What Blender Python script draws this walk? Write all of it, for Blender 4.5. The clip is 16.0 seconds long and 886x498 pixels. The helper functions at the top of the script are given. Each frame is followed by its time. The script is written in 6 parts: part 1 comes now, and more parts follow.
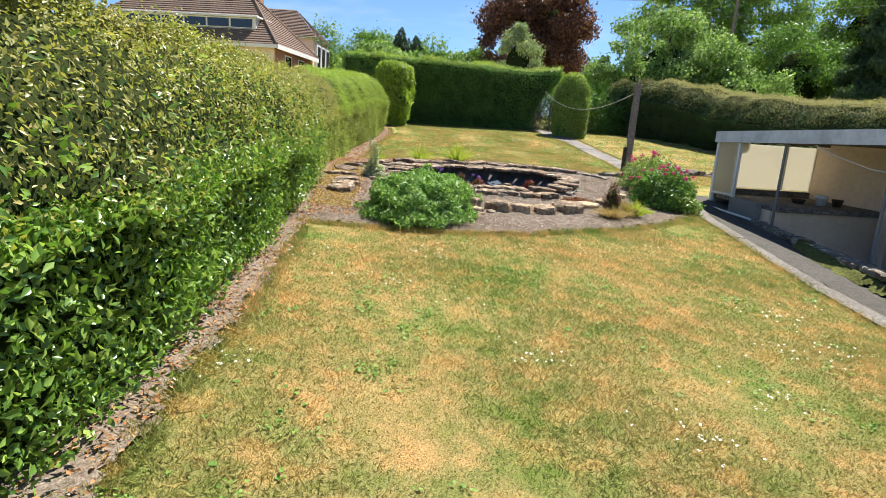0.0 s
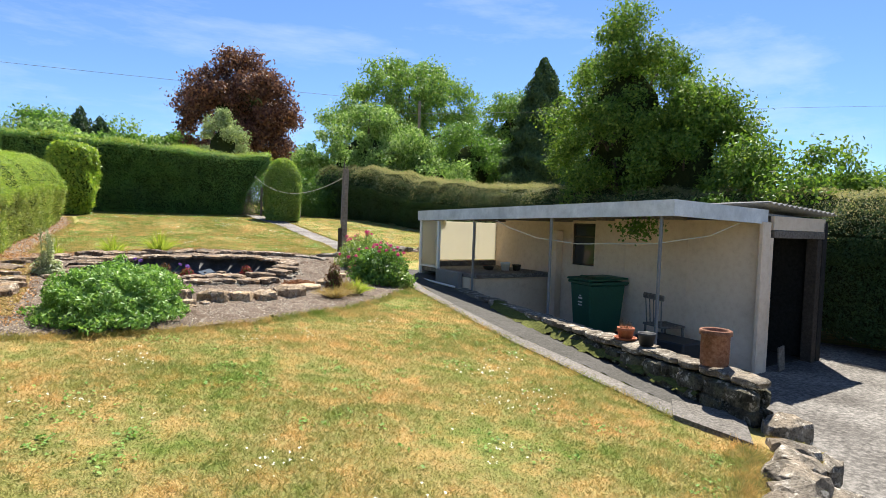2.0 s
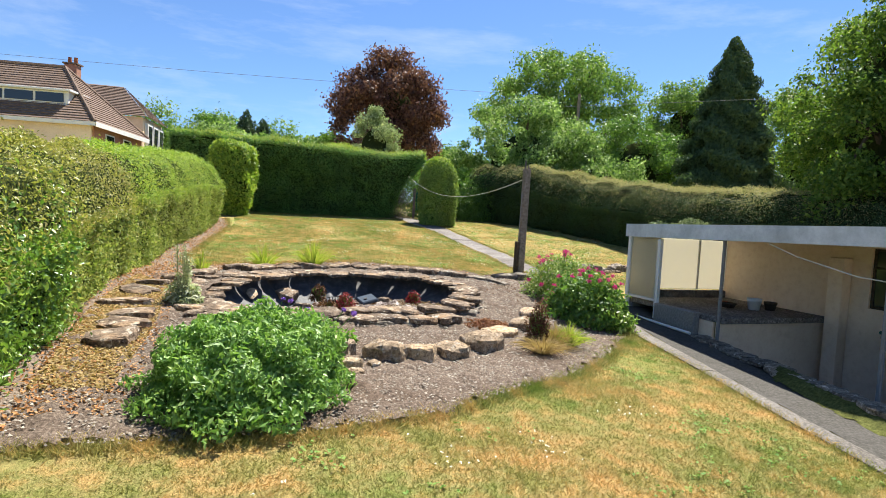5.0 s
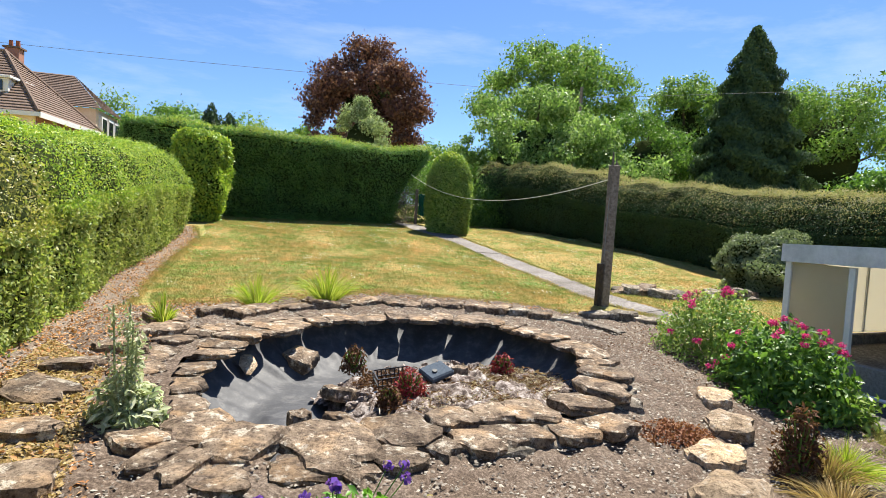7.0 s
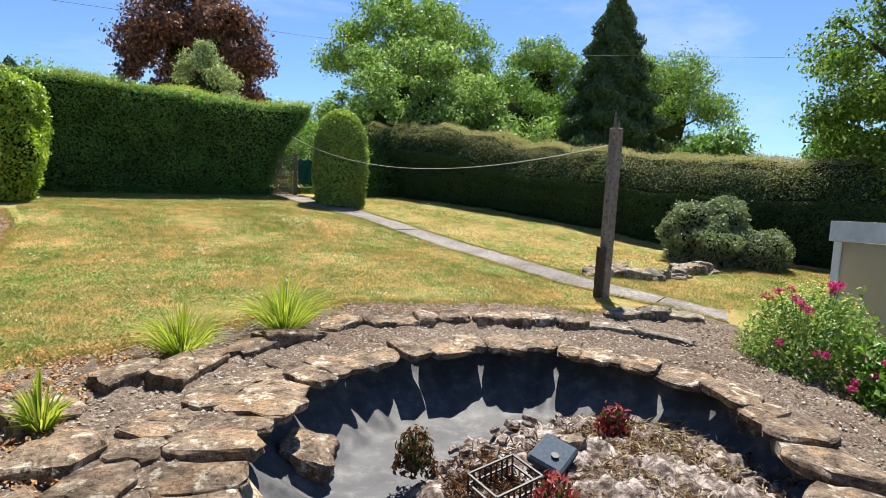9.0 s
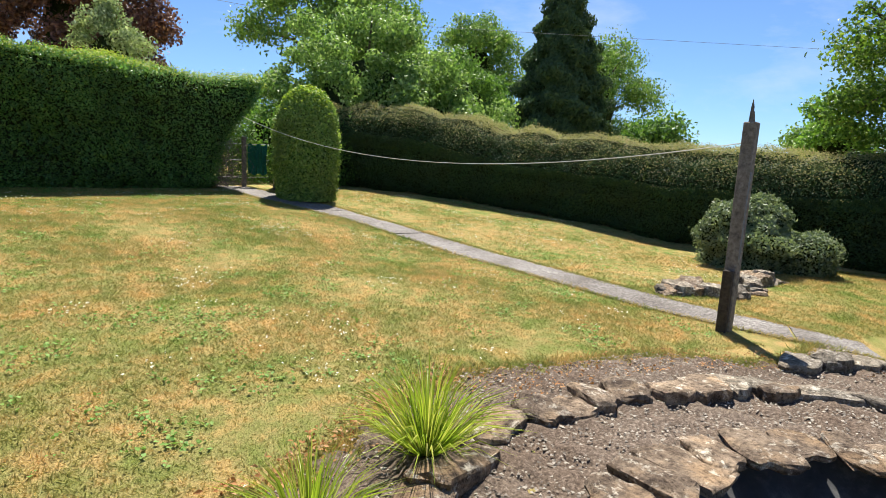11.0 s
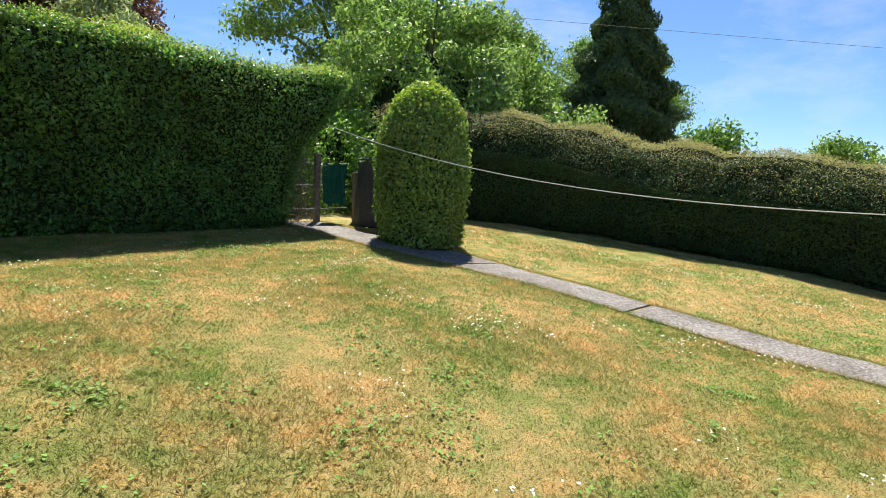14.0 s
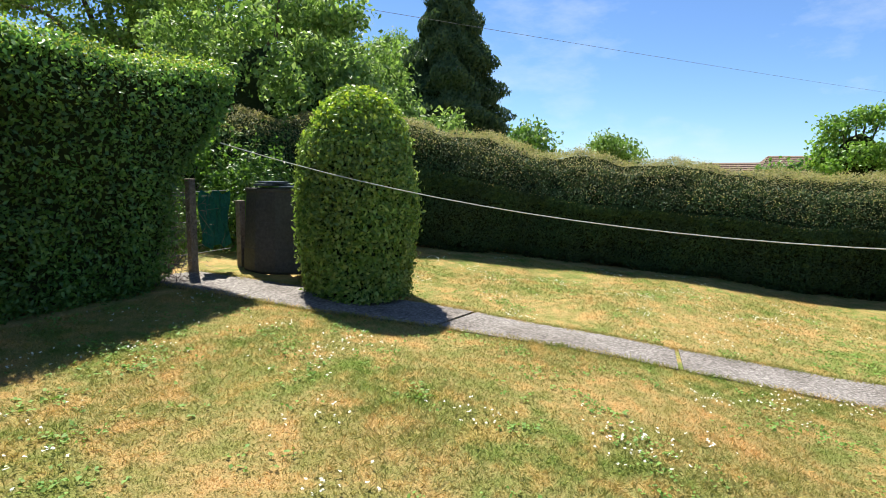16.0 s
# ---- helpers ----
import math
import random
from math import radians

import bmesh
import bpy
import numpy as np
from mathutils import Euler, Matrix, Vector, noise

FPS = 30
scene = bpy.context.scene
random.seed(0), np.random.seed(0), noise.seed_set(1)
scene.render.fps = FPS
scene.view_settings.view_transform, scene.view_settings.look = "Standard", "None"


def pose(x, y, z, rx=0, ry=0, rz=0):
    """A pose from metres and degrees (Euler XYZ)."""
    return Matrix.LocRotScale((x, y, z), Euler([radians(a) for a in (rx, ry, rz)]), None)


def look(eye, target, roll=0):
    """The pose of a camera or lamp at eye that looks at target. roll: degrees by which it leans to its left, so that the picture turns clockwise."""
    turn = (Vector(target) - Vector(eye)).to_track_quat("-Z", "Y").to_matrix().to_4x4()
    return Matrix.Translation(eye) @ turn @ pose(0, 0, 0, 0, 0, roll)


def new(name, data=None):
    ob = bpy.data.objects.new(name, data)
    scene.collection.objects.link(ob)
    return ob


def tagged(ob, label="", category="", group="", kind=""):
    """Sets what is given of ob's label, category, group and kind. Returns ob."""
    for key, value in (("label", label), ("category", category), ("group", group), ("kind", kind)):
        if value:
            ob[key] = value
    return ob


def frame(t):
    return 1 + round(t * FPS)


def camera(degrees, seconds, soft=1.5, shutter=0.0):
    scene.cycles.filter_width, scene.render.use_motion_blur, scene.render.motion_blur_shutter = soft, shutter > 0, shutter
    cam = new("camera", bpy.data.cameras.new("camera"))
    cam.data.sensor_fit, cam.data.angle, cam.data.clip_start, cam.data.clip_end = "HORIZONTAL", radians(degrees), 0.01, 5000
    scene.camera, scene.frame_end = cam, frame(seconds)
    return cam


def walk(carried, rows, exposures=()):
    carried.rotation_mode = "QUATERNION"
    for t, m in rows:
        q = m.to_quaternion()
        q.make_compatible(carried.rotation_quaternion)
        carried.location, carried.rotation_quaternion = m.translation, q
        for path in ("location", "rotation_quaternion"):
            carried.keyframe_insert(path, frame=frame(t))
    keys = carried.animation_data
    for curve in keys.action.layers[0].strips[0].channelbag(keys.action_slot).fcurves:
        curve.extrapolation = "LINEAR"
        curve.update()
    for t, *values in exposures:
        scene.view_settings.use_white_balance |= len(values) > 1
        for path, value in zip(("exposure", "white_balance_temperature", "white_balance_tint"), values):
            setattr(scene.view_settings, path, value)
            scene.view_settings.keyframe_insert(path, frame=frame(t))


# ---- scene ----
cam = camera(75.7, 16.0, soft=0.8)
PATH = [
    (0, (-0.087, -2.301, 1.689), (-0.415, -0.375, 1.263), 3.8),
    (0.5, (-0.055, -2.264, 1.69), (-0.132, -0.309, 1.274), 3.3),
    (1, (-0.046, -2.269, 1.688), (0.041, -0.31, 1.292), 2.7),
    (1.5, (-0.02, -2.184, 1.679), (0.383, -0.235, 1.481), 1.9),
    (2, (-0.104, -2.161, 1.664), (0.5, -0.256, 1.573), 2.0),
    (2.5, (-0.239, -2.068, 1.624), (0.316, -0.148, 1.537), 2.6),
    (3, (-0.325, -1.719, 1.628), (-0.07, 0.263, 1.534), 2.9),
    (3.5, (-0.386, -1.426, 1.672), (-0.258, 0.567, 1.575), 2.8),
    (3.7, (-0.428, -1.258, 1.671), (-0.308, 0.736, 1.572), 2.8),
    (5.8, (-0.766, 1.483, 1.938), (-0.567, 3.469, 1.82), 3.2),
    (6, (-0.889, 1.786, 1.944), (-0.675, 3.771, 1.83), 3.1),
    (6.5, (-1.187, 2.417, 1.975), (-0.958, 4.401, 1.867), 3.2),
    (7, (-1.491, 3.041, 1.945), (-1.228, 5.021, 1.835), 3.3),
    (7.5, (-1.81, 3.583, 1.958), (-1.482, 5.552, 1.83), 3.3),
    (8, (-2.087, 4.079, 1.993), (-1.632, 6.02, 1.841), 2.9),
    (8.2, (-2.218, 4.275, 1.971), (-1.682, 6.195, 1.811), 3.0),
    (10.3, (-2.98, 6.497, 2.191), (-1.911, 8.165, 1.916), 2.0),
    (10.5, (-3.111, 6.689, 2.176), (-2.023, 8.346, 1.913), 2.4),
    (11, (-3.237, 7.273, 2.22), (-2.138, 8.921, 1.945), 2.5),
    (11.5, (-3.3, 7.951, 2.173), (-2.196, 9.599, 1.916), 2.4),
    (12, (-3.466, 8.703, 2.23), (-2.332, 10.331, 1.98), 2.4),
    (12.5, (-3.546, 9.386, 2.311), (-2.394, 11.002, 2.061), 2.5),
    (13, (-3.641, 10.064, 2.367), (-2.482, 11.675, 2.121), 2.7),
    (13.5, (-3.689, 10.778, 2.369), (-2.525, 12.386, 2.128), 2.7),
    (14, (-3.74, 11.402, 2.422), (-2.546, 12.988, 2.176), 2.5),
    (14.5, (-3.756, 12.07, 2.41), (-2.476, 13.588, 2.168), 1.9),
    (15, (-3.849, 12.667, 2.522), (-2.429, 14.053, 2.269), 1.4),
    (15.5, (-3.913, 13.256, 2.649), (-2.321, 14.44, 2.397), 0.9),
    (16, (-3.963, 13.805, 2.745), (-2.271, 14.842, 2.497), 0.6),
]
walk(cam, [(t, look(eye, target, roll)) for t, eye, target, roll in PATH], [(0, 1.2), (1, 1.2), (2, 1.27), (3.7, 1.26), (8, 1.2), (11, 1.08), (13.5, 1.1), (16, 1.18)])

# ---- light ----
SUN_DIR = Vector((0.55, 0.83, 0)).normalized()
ELEV = radians(60)
world = bpy.data.worlds.new("sky")
scene.world = world
world.use_nodes = True
wn, wl = world.node_tree.nodes, world.node_tree.links
sky = wn.new("ShaderNodeTexSky")
sky.sky_type, sky.sun_disc = "NISHITA", False
sky.sun_elevation, sky.sun_rotation = ELEV, math.atan2(SUN_DIR.x, SUN_DIR.y)
sky.altitude, sky.air_density, sky.dust_density, sky.ozone_density = 900, 1.0, 0.3, 3.5
# thin wisps of high cloud
tc = wn.new("ShaderNodeTexCoord")
mp = wn.new("ShaderNodeMapping")
mp.inputs["Scale"].default_value = (1.1, 2.6, 6.0)
mp.inputs["Rotation"].default_value = (0.15, 0.1, 0.7)
wn1 = wn.new("ShaderNodeTexNoise")
wn1.inputs["Scale"].default_value, wn1.inputs["Detail"].default_value, wn1.inputs["Roughness"].default_value = 1.7, 7, 0.62
wr = wn.new("ShaderNodeMapRange")
wr.inputs["From Min"].default_value, wr.inputs["From Max"].default_value, wr.inputs["To Max"].default_value = 0.5, 0.85, 0.55
wmix = wn.new("ShaderNodeMix")
wmix.data_type = "RGBA"
wmix.inputs["B"].default_value = (6.4, 7.0, 7.8, 1)
wl.new(tc.outputs["Generated"], mp.inputs["Vector"])
wl.new(mp.outputs["Vector"], wn1.inputs["Vector"])
wl.new(wn1.outputs["Fac"], wr.inputs["Value"])
wl.new(wr.outputs["Result"], wmix.inputs["Factor"])
deep = wn.new("ShaderNodeMix")
deep.data_type, deep.blend_type = "RGBA", "MULTIPLY"
deep.inputs["Factor"].default_value, deep.inputs["B"].default_value = 1.0, (0.74, 0.90, 1.1, 1)
wl.new(sky.outputs["Color"], deep.inputs["A"])
wl.new(deep.outputs["Result"], wmix.inputs["A"])
wl.new(wmix.outputs["Result"], wn["Background"].inputs["Color"])
wn["Background"].inputs["Strength"].default_value = 0.066
sun = new("sun", bpy.data.lights.new("sun", "SUN"))
sun.data.energy, sun.data.angle, sun.data.color = 5.0, radians(0.55), (1.0, 0.95, 0.86)
sun_at = Vector((SUN_DIR.x * math.cos(ELEV), SUN_DIR.y * math.cos(ELEV), math.sin(ELEV)))
sun.matrix_world = look(sun_at * 60, (0, 0, 0))

# ---- materials ----


def material(name, rough=0.8, spec=0.3):
    m = bpy.data.materials.new(name)
    m.use_nodes = True
    b = m.node_tree.nodes["Principled BSDF"]
    b.inputs["Roughness"].default_value = rough
    b.inputs["Specular IOR Level"].default_value = spec
    return m, m.node_tree.nodes, m.node_tree.links, b


def noise_node(nd, ln, scale, detail=4, rough=0.6, coord="Object", squash=None):
    c = nd.new("ShaderNodeTexCoord")
    n = nd.new("ShaderNodeTexNoise")
    n.inputs["Scale"].default_value, n.inputs["Detail"].default_value, n.inputs["Roughness"].default_value = scale, detail, rough
    if squash:
        k = nd.new("ShaderNodeMapping")
        k.inputs["Scale"].default_value = squash
        ln.new(c.outputs[coord], k.inputs["Vector"])
        ln.new(k.outputs["Vector"], n.inputs["Vector"])
    else:
        ln.new(c.outputs[coord], n.inputs["Vector"])
    return n.outputs["Fac"]


def ramp(nd, ln, fac, stops):
    r = nd.new("ShaderNodeValToRGB")
    while len(r.color_ramp.elements) < len(stops):
        r.color_ramp.elements.new(0.5)
    for e, (p, c) in zip(r.color_ramp.elements, stops):
        e.position, e.color = p, (*c, 1)
    ln.new(fac, r.inputs["Fac"])
    return r.outputs["Color"]


def mix(nd, ln, fac, a, b, mode="MIX"):
    k = nd.new("ShaderNodeMix")
    k.data_type, k.blend_type = "RGBA", mode
    for v, i in ((fac, "Factor"), (a, "A"), (b, "B")):
        if isinstance(v, (int, float)):
            k.inputs[i].default_value = v
        elif isinstance(v, tuple):
            k.inputs[i].default_value = (*v, 1)
        else:
            ln.new(v, k.inputs[i])
    return k.outputs["Result"]


def bump(nd, ln, b, height, strength, dist):
    k = nd.new("ShaderNodeBump")
    k.inputs["Strength"].default_value, k.inputs["Distance"].default_value = strength, dist
    ln.new(height, k.inputs["Height"])
    ln.new(k.outputs["Normal"], b.inputs["Normal"])


def rough_mat(name, stops, big=1.2, fine=30, stain=(0.5, 0.45, 0.4), stain_amt=0.5, rough=0.9, bumpy=0.01, vary=0.25, spec=0.2):
    """Mineral or timber surface: colour ramp over fine grain, larger stains, and a shift for each piece."""
    m, nd, ln, b = material(name, rough, spec)
    g = noise_node(nd, ln, fine, 9, 0.72)
    col = ramp(nd, ln, g, stops)
    st = ramp(nd, ln, noise_node(nd, ln, big, 5, 0.6), [(0.38, (1, 1, 1)), (0.7, stain)])
    col = mix(nd, ln, stain_amt, col, st, "MULTIPLY")
    oi = nd.new("ShaderNodeObjectInfo")
    v = ramp(nd, ln, oi.outputs["Random"], [(0, (1 - vary,) * 3), (1, (1 + vary * 0.6, 1 + vary * 0.5, 1 + vary * 0.4))])
    col = mix(nd, ln, 1.0, col, v, "MULTIPLY")
    ln.new(col, b.inputs["Base Color"])
    if bumpy:
        bump(nd, ln, b, g, 0.7, bumpy)
    return m


def stone_mat(name, dark, mid, light, lichen=(0.62, 0.59, 0.52), tint=(0.42, 0.27, 0.13), amount=0.5):
    """Weathered stone at real-world size: mottling, dark pits, pale lichen blots and rusty stains."""
    m, nd, ln, b = material(name, 0.93, 0.15)
    geo = nd.new("ShaderNodeNewGeometry")

    def nz(scale, detail, rough):
        n = nd.new("ShaderNodeTexNoise")
        n.inputs["Scale"].default_value, n.inputs["Detail"].default_value, n.inputs["Roughness"].default_value = scale, detail, rough
        ln.new(geo.outputs["Position"], n.inputs["Vector"])
        return n.outputs["Fac"]

    fine = nz(46, 8, 0.75)
    col = ramp(nd, ln, nz(9, 7, 0.7), [(0.34, dark), (0.5, mid), (0.66, light)])
    col = mix(nd, ln, ramp(nd, ln, nz(4.5, 4, 0.6), [(0.5, (0, 0, 0)), (0.66, (amount,) * 3)]), col, tint)
    col = mix(nd, ln, ramp(nd, ln, nz(13, 7, 0.72), [(0.55, (0, 0, 0)), (0.62, (0.75,) * 3)]), col, lichen)
    col = mix(nd, ln, 1.0, col, ramp(nd, ln, fine, [(0.36, (0.35, 0.33, 0.31)), (0.5, (1, 1, 1)), (0.66, (1.3, 1.28, 1.22))]), "MULTIPLY")
    oi = nd.new("ShaderNodeObjectInfo")
    col = mix(nd, ln, 1.0, col, ramp(nd, ln, oi.outputs["Random"], [(0, (0.68, 0.66, 0.64)), (0.5, (1, 0.97, 0.93)), (1, (1.25, 1.2, 1.12))]), "MULTIPLY")
    ln.new(col, b.inputs["Base Color"])
    bump(nd, ln, b, fine, 0.9, 0.02)
    return m


def leaf_mat(name, colours, trans=0.35, rough=0.45, spec=0.4, patch=0.8, patch_tint=(1, 1, 1), patch_amt=0.0, up_tint=None):
    """Leaves: a colour for each leaf, large patches of another tint, light that shines through."""
    m, nd, ln, b = material(name, rough, spec)
    geo = nd.new("ShaderNodeNewGeometry")
    n = len(colours)
    col = ramp(nd, ln, geo.outputs["Random Per Island"], [(i / max(1, n - 1), c) for i, c in enumerate(colours)])
    if patch_amt:
        f = ramp(nd, ln, noise_node(nd, ln, patch, 3, 0.6), [(0.42, (0, 0, 0)), (0.62, (patch_amt,) * 3)])
        col = mix(nd, ln, f, col, mix(nd, ln, 0.75, col, patch_tint, "MIX"))
    ln.new(col, b.inputs["Base Color"])
    t = nd.new("ShaderNodeBsdfTranslucent")
    ln.new(mix(nd, ln, 1.0, col, (1.18, 1.22, 0.75), "MULTIPLY"), t.inputs["Color"])
    k = nd.new("ShaderNodeMixShader")
    k.inputs["Fac"].default_value = trans
    ln.new(b.outputs["BSDF"], k.inputs[1])
    ln.new(t.outputs["BSDF"], k.inputs[2])
    ln.new(k.outputs["Shader"], nd["Material Output"].inputs["Surface"])
    return m


def lawn_colour(nd, ln):
    """Sun-dried lawn: straw patches, green patches and mown mottling."""
    c = nd.new("ShaderNodeTexCoord")
    k = nd.new("ShaderNodeMapping")
    k.inputs["Location"].default_value = (3.1, 1.7, 0)
    k.inputs["Scale"].default_value = (1, 1, 0)
    ln.new(c.outputs["Object"], k.inputs["Vector"])

    def nz(scale, detail, rough):
        n = nd.new("ShaderNodeTexNoise")
        n.inputs["Scale"].default_value, n.inputs["Detail"].default_value, n.inputs["Roughness"].default_value = scale, detail, rough
        ln.new(k.outputs["Vector"], n.inputs["Vector"])
        return n.outputs["Fac"]

    a = ramp(nd, ln, nz(0.9, 4, 0.6), [(0.36, (0.175, 0.232, 0.05)), (0.48, (0.315, 0.288, 0.11)), (0.63, (0.49, 0.332, 0.15))])
    e = ramp(nd, ln, nz(4.5, 5, 0.65), [(0.39, (0.14, 0.205, 0.042)), (0.5, (0.295, 0.27, 0.105)), (0.60, (0.54, 0.342, 0.145))])
    return mix(nd, ln, 0.5, a, e)


M_LAWN, nd, ln, b = material("dry_lawn", 0.95, 0.1)
col = lawn_colour(nd, ln)
g = noise_node(nd, ln, 120, 6, 0.75)
col = mix(nd, ln, 0.8, col, ramp(nd, ln, g, [(0.34, (0.4, 0.4, 0.32)), (0.62, (1.25, 1.22, 1.12))]), "MULTIPLY")
ln.new(col, b.inputs["Base Color"])
bump(nd, ln, b, g, 0.8, 0.02)

M_BLADE, nd, ln, b = material("grass_blades", 0.65, 0.28)
geo = nd.new("ShaderNodeNewGeometry")
v = ramp(nd, ln, geo.outputs["Random Per Island"], [(0, (0.62, 0.72, 0.46)), (0.45, (1.0, 1.03, 0.85)), (0.85, (1.26, 1.16, 0.98)), (1, (1.55, 1.42, 1.15))])
col = mix(nd, ln, 1.0, lawn_colour(nd, ln), v, "MULTIPLY")
ln.new(col, b.inputs["Base Color"])
t = nd.new("ShaderNodeBsdfTranslucent")
ln.new(col, t.inputs["Color"])
k = nd.new("ShaderNodeMixShader")
k.inputs["Fac"].default_value = 0.42
ln.new(b.outputs["BSDF"], k.inputs[1])
ln.new(t.outputs["BSDF"], k.inputs[2])
ln.new(k.outputs["Shader"], nd["Material Output"].inputs["Surface"])

M_STONE = stone_mat("weathered_sandstone", (0.075, 0.056, 0.043), (0.20, 0.154, 0.115), (0.34, 0.275, 0.212), (0.58, 0.54, 0.46), (0.37, 0.235, 0.12))
M_STONE_WARM = stone_mat("buff_sandstone", (0.20, 0.15, 0.102), (0.40, 0.31, 0.215), (0.56, 0.46, 0.345), tint=(0.42, 0.29, 0.16))
M_ROCK = stone_mat("grey_rock", (0.085, 0.075, 0.062), (0.22, 0.195, 0.16), (0.34, 0.31, 0.265), tint=(0.26, 0.19, 0.12), amount=0.35)
M_PATH = rough_mat("old_concrete", [(0.34, (0.075, 0.067, 0.06)), (0.5, (0.205, 0.188, 0.172)), (0.64, (0.41, 0.38, 0.35))], 1.6, 38, (0.45, 0.41, 0.38), 0.8, 0.92, 0.01, 0.0)
M_KERB = rough_mat("stony_concrete_edge", [(0.32, (0.07, 0.064, 0.055)), (0.5, (0.18, 0.165, 0.145)), (0.68, (0.32, 0.295, 0.265))], 2.0, 40, (0.55, 0.52, 0.48), 0.55, 0.92, 0.01, 0.15)
M_DRIVE = rough_mat("stained_concrete", [(0.34, (0.075, 0.07, 0.062)), (0.5, (0.19, 0.178, 0.16)), (0.66, (0.36, 0.335, 0.30))], 0.7, 20, (0.25, 0.23, 0.22), 0.85, 0.9, 0.006, 0.1)
M_SOIL = rough_mat("gravelly_soil", [(0.32, (0.046, 0.034, 0.025)), (0.46, (0.12, 0.089, 0.066)), (0.56, (0.195, 0.15, 0.114)), (0.70, (0.38, 0.31, 0.247))], 1.6, 55, (0.5, 0.4, 0.32), 0.6, 0.95, 0.02, 0.05)
M_STRIP = rough_mat("gritty_track", [(0.32, (0.07, 0.053, 0.04)), (0.48, (0.19, 0.15, 0.115)), (0.58, (0.27, 0.22, 0.175)), (0.7, (0.44, 0.37, 0.30))], 1.8, 60, (0.6, 0.45, 0.32), 0.6, 0.95, 0.015, 0.05)
M_WALLSTONE = stone_mat("mossy_wall_stone", (0.03, 0.03, 0.022), (0.095, 0.09, 0.07), (0.18, 0.17, 0.14), (0.45, 0.43, 0.38), (0.06, 0.08, 0.03), 0.6)
M_RENDER = rough_mat("cream_render", [(0.3, (0.74, 0.575, 0.42)), (0.5, (0.85, 0.68, 0.515)), (0.7, (0.88, 0.73, 0.57))], 0.9, 12, (0.72, 0.68, 0.62), 0.5, 0.9, 0.003, 0.03)
M_BLOCK = rough_mat("grey_blockwork", [(0.3, (0.16, 0.155, 0.15)), (0.5, (0.26, 0.255, 0.245)), (0.7, (0.36, 0.355, 0.345))], 1.5, 40, (0.6, 0.58, 0.55), 0.5, 0.95, 0.006, 0.1)
M_FASCIA = rough_mat("weathered_white_paint", [(0.3, (0.62, 0.63, 0.63)), (0.55, (0.74, 0.75, 0.75)), (0.7, (0.80, 0.81, 0.81))], 2.6, 18, (0.45, 0.47, 0.46), 0.6, 0.6, 0.002, 0.05, 0.35)
M_WHITE = rough_mat("white_paint", [(0.3, (0.70, 0.70, 0.68)), (0.7, (0.80, 0.80, 0.78))], 2.0, 30, (0.75, 0.74, 0.7), 0.4, 0.5, 0, 0.04, 0.4)
M_METAL = rough_mat("dull_galvanised_steel", [(0.3, (0.15, 0.155, 0.16)), (0.7, (0.25, 0.255, 0.26))], 3.0, 30, (0.6, 0.55, 0.5), 0.4, 0.55, 0, 0.1, 0.5)
M_ROOF = rough_mat("corrugated_cement", [(0.3, (0.22, 0.21, 0.2)), (0.5, (0.36, 0.35, 0.33)), (0.7, (0.46, 0.45, 0.43))], 1.4, 30, (0.5, 0.48, 0.44), 0.6, 0.95, 0.004, 0.05)
M_WOOD = rough_mat("grey_weathered_timber", [(0.3, (0.09, 0.075, 0.06)), (0.5, (0.21, 0.18, 0.15)), (0.7, (0.33, 0.29, 0.245))], 2.0, 25, (0.55, 0.48, 0.42), 0.5, 0.9, 0.006, 0.15)
M_DARKWOOD = rough_mat("dark_timber", [(0.3, (0.035, 0.028, 0.022)), (0.7, (0.10, 0.08, 0.062))], 2.0, 25, (0.6, 0.55, 0.5), 0.5, 0.9, 0.004, 0.2)
M_TERRA = rough_mat("terracotta", [(0.3, (0.22, 0.075, 0.04)), (0.5, (0.36, 0.125, 0.065)), (0.7, (0.45, 0.18, 0.10))], 6, 30, (0.8, 0.75, 0.7), 0.4, 0.85, 0.002, 0.15)
M_OLDCLAY = rough_mat("weathered_clay", [(0.3, (0.13, 0.06, 0.035)), (0.5, (0.25, 0.12, 0.075)), (0.7, (0.34, 0.20, 0.14))], 7, 35, (0.45, 0.42, 0.36), 0.8, 0.9, 0.004, 0.1)
M_BLACKPLASTIC = rough_mat("black_plastic", [(0.3, (0.02, 0.021, 0.022)), (0.7, (0.04, 0.041, 0.043))], 5, 40, (0.8, 0.8, 0.8), 0.3, 0.5, 0, 0.1, 0.4)
M_BIN = rough_mat("green_bin_plastic", [(0.3, (0.012, 0.075, 0.045)), (0.7, (0.02, 0.105, 0.062))], 3, 40, (0.75, 0.8, 0.75), 0.4, 0.5, 0, 0.05, 0.4)
# near-black that stands for the shade inside the garage
M_GARAGESHADE = rough_mat("garage_shade", [(0.3, (0.02, 0.018, 0.016)), (0.7, (0.05, 0.046, 0.04))], 2, 20, (0.7, 0.7, 0.7), 0.4, 0.95, 0, 0.1)
M_LINER = rough_mat("black_pond_liner", [(0.3, (0.048, 0.049, 0.053)), (0.5, (0.072, 0.073, 0.077)), (0.68, (0.15, 0.146, 0.142))], 2.5, 8, (0.6, 0.6, 0.6), 0.5, 0.6, 0.004, 0.05, 0.3)
M_MUD = rough_mat("cracked_dry_mud", [(0.36, (0.04, 0.028, 0.024)), (0.45, (0.13, 0.098, 0.08)), (0.52, (0.30, 0.25, 0.22)), (0.60, (0.62, 0.57, 0.53))], 3.0, 16, (0.45, 0.34, 0.28), 0.7, 0.95, 0.05, 0.2)
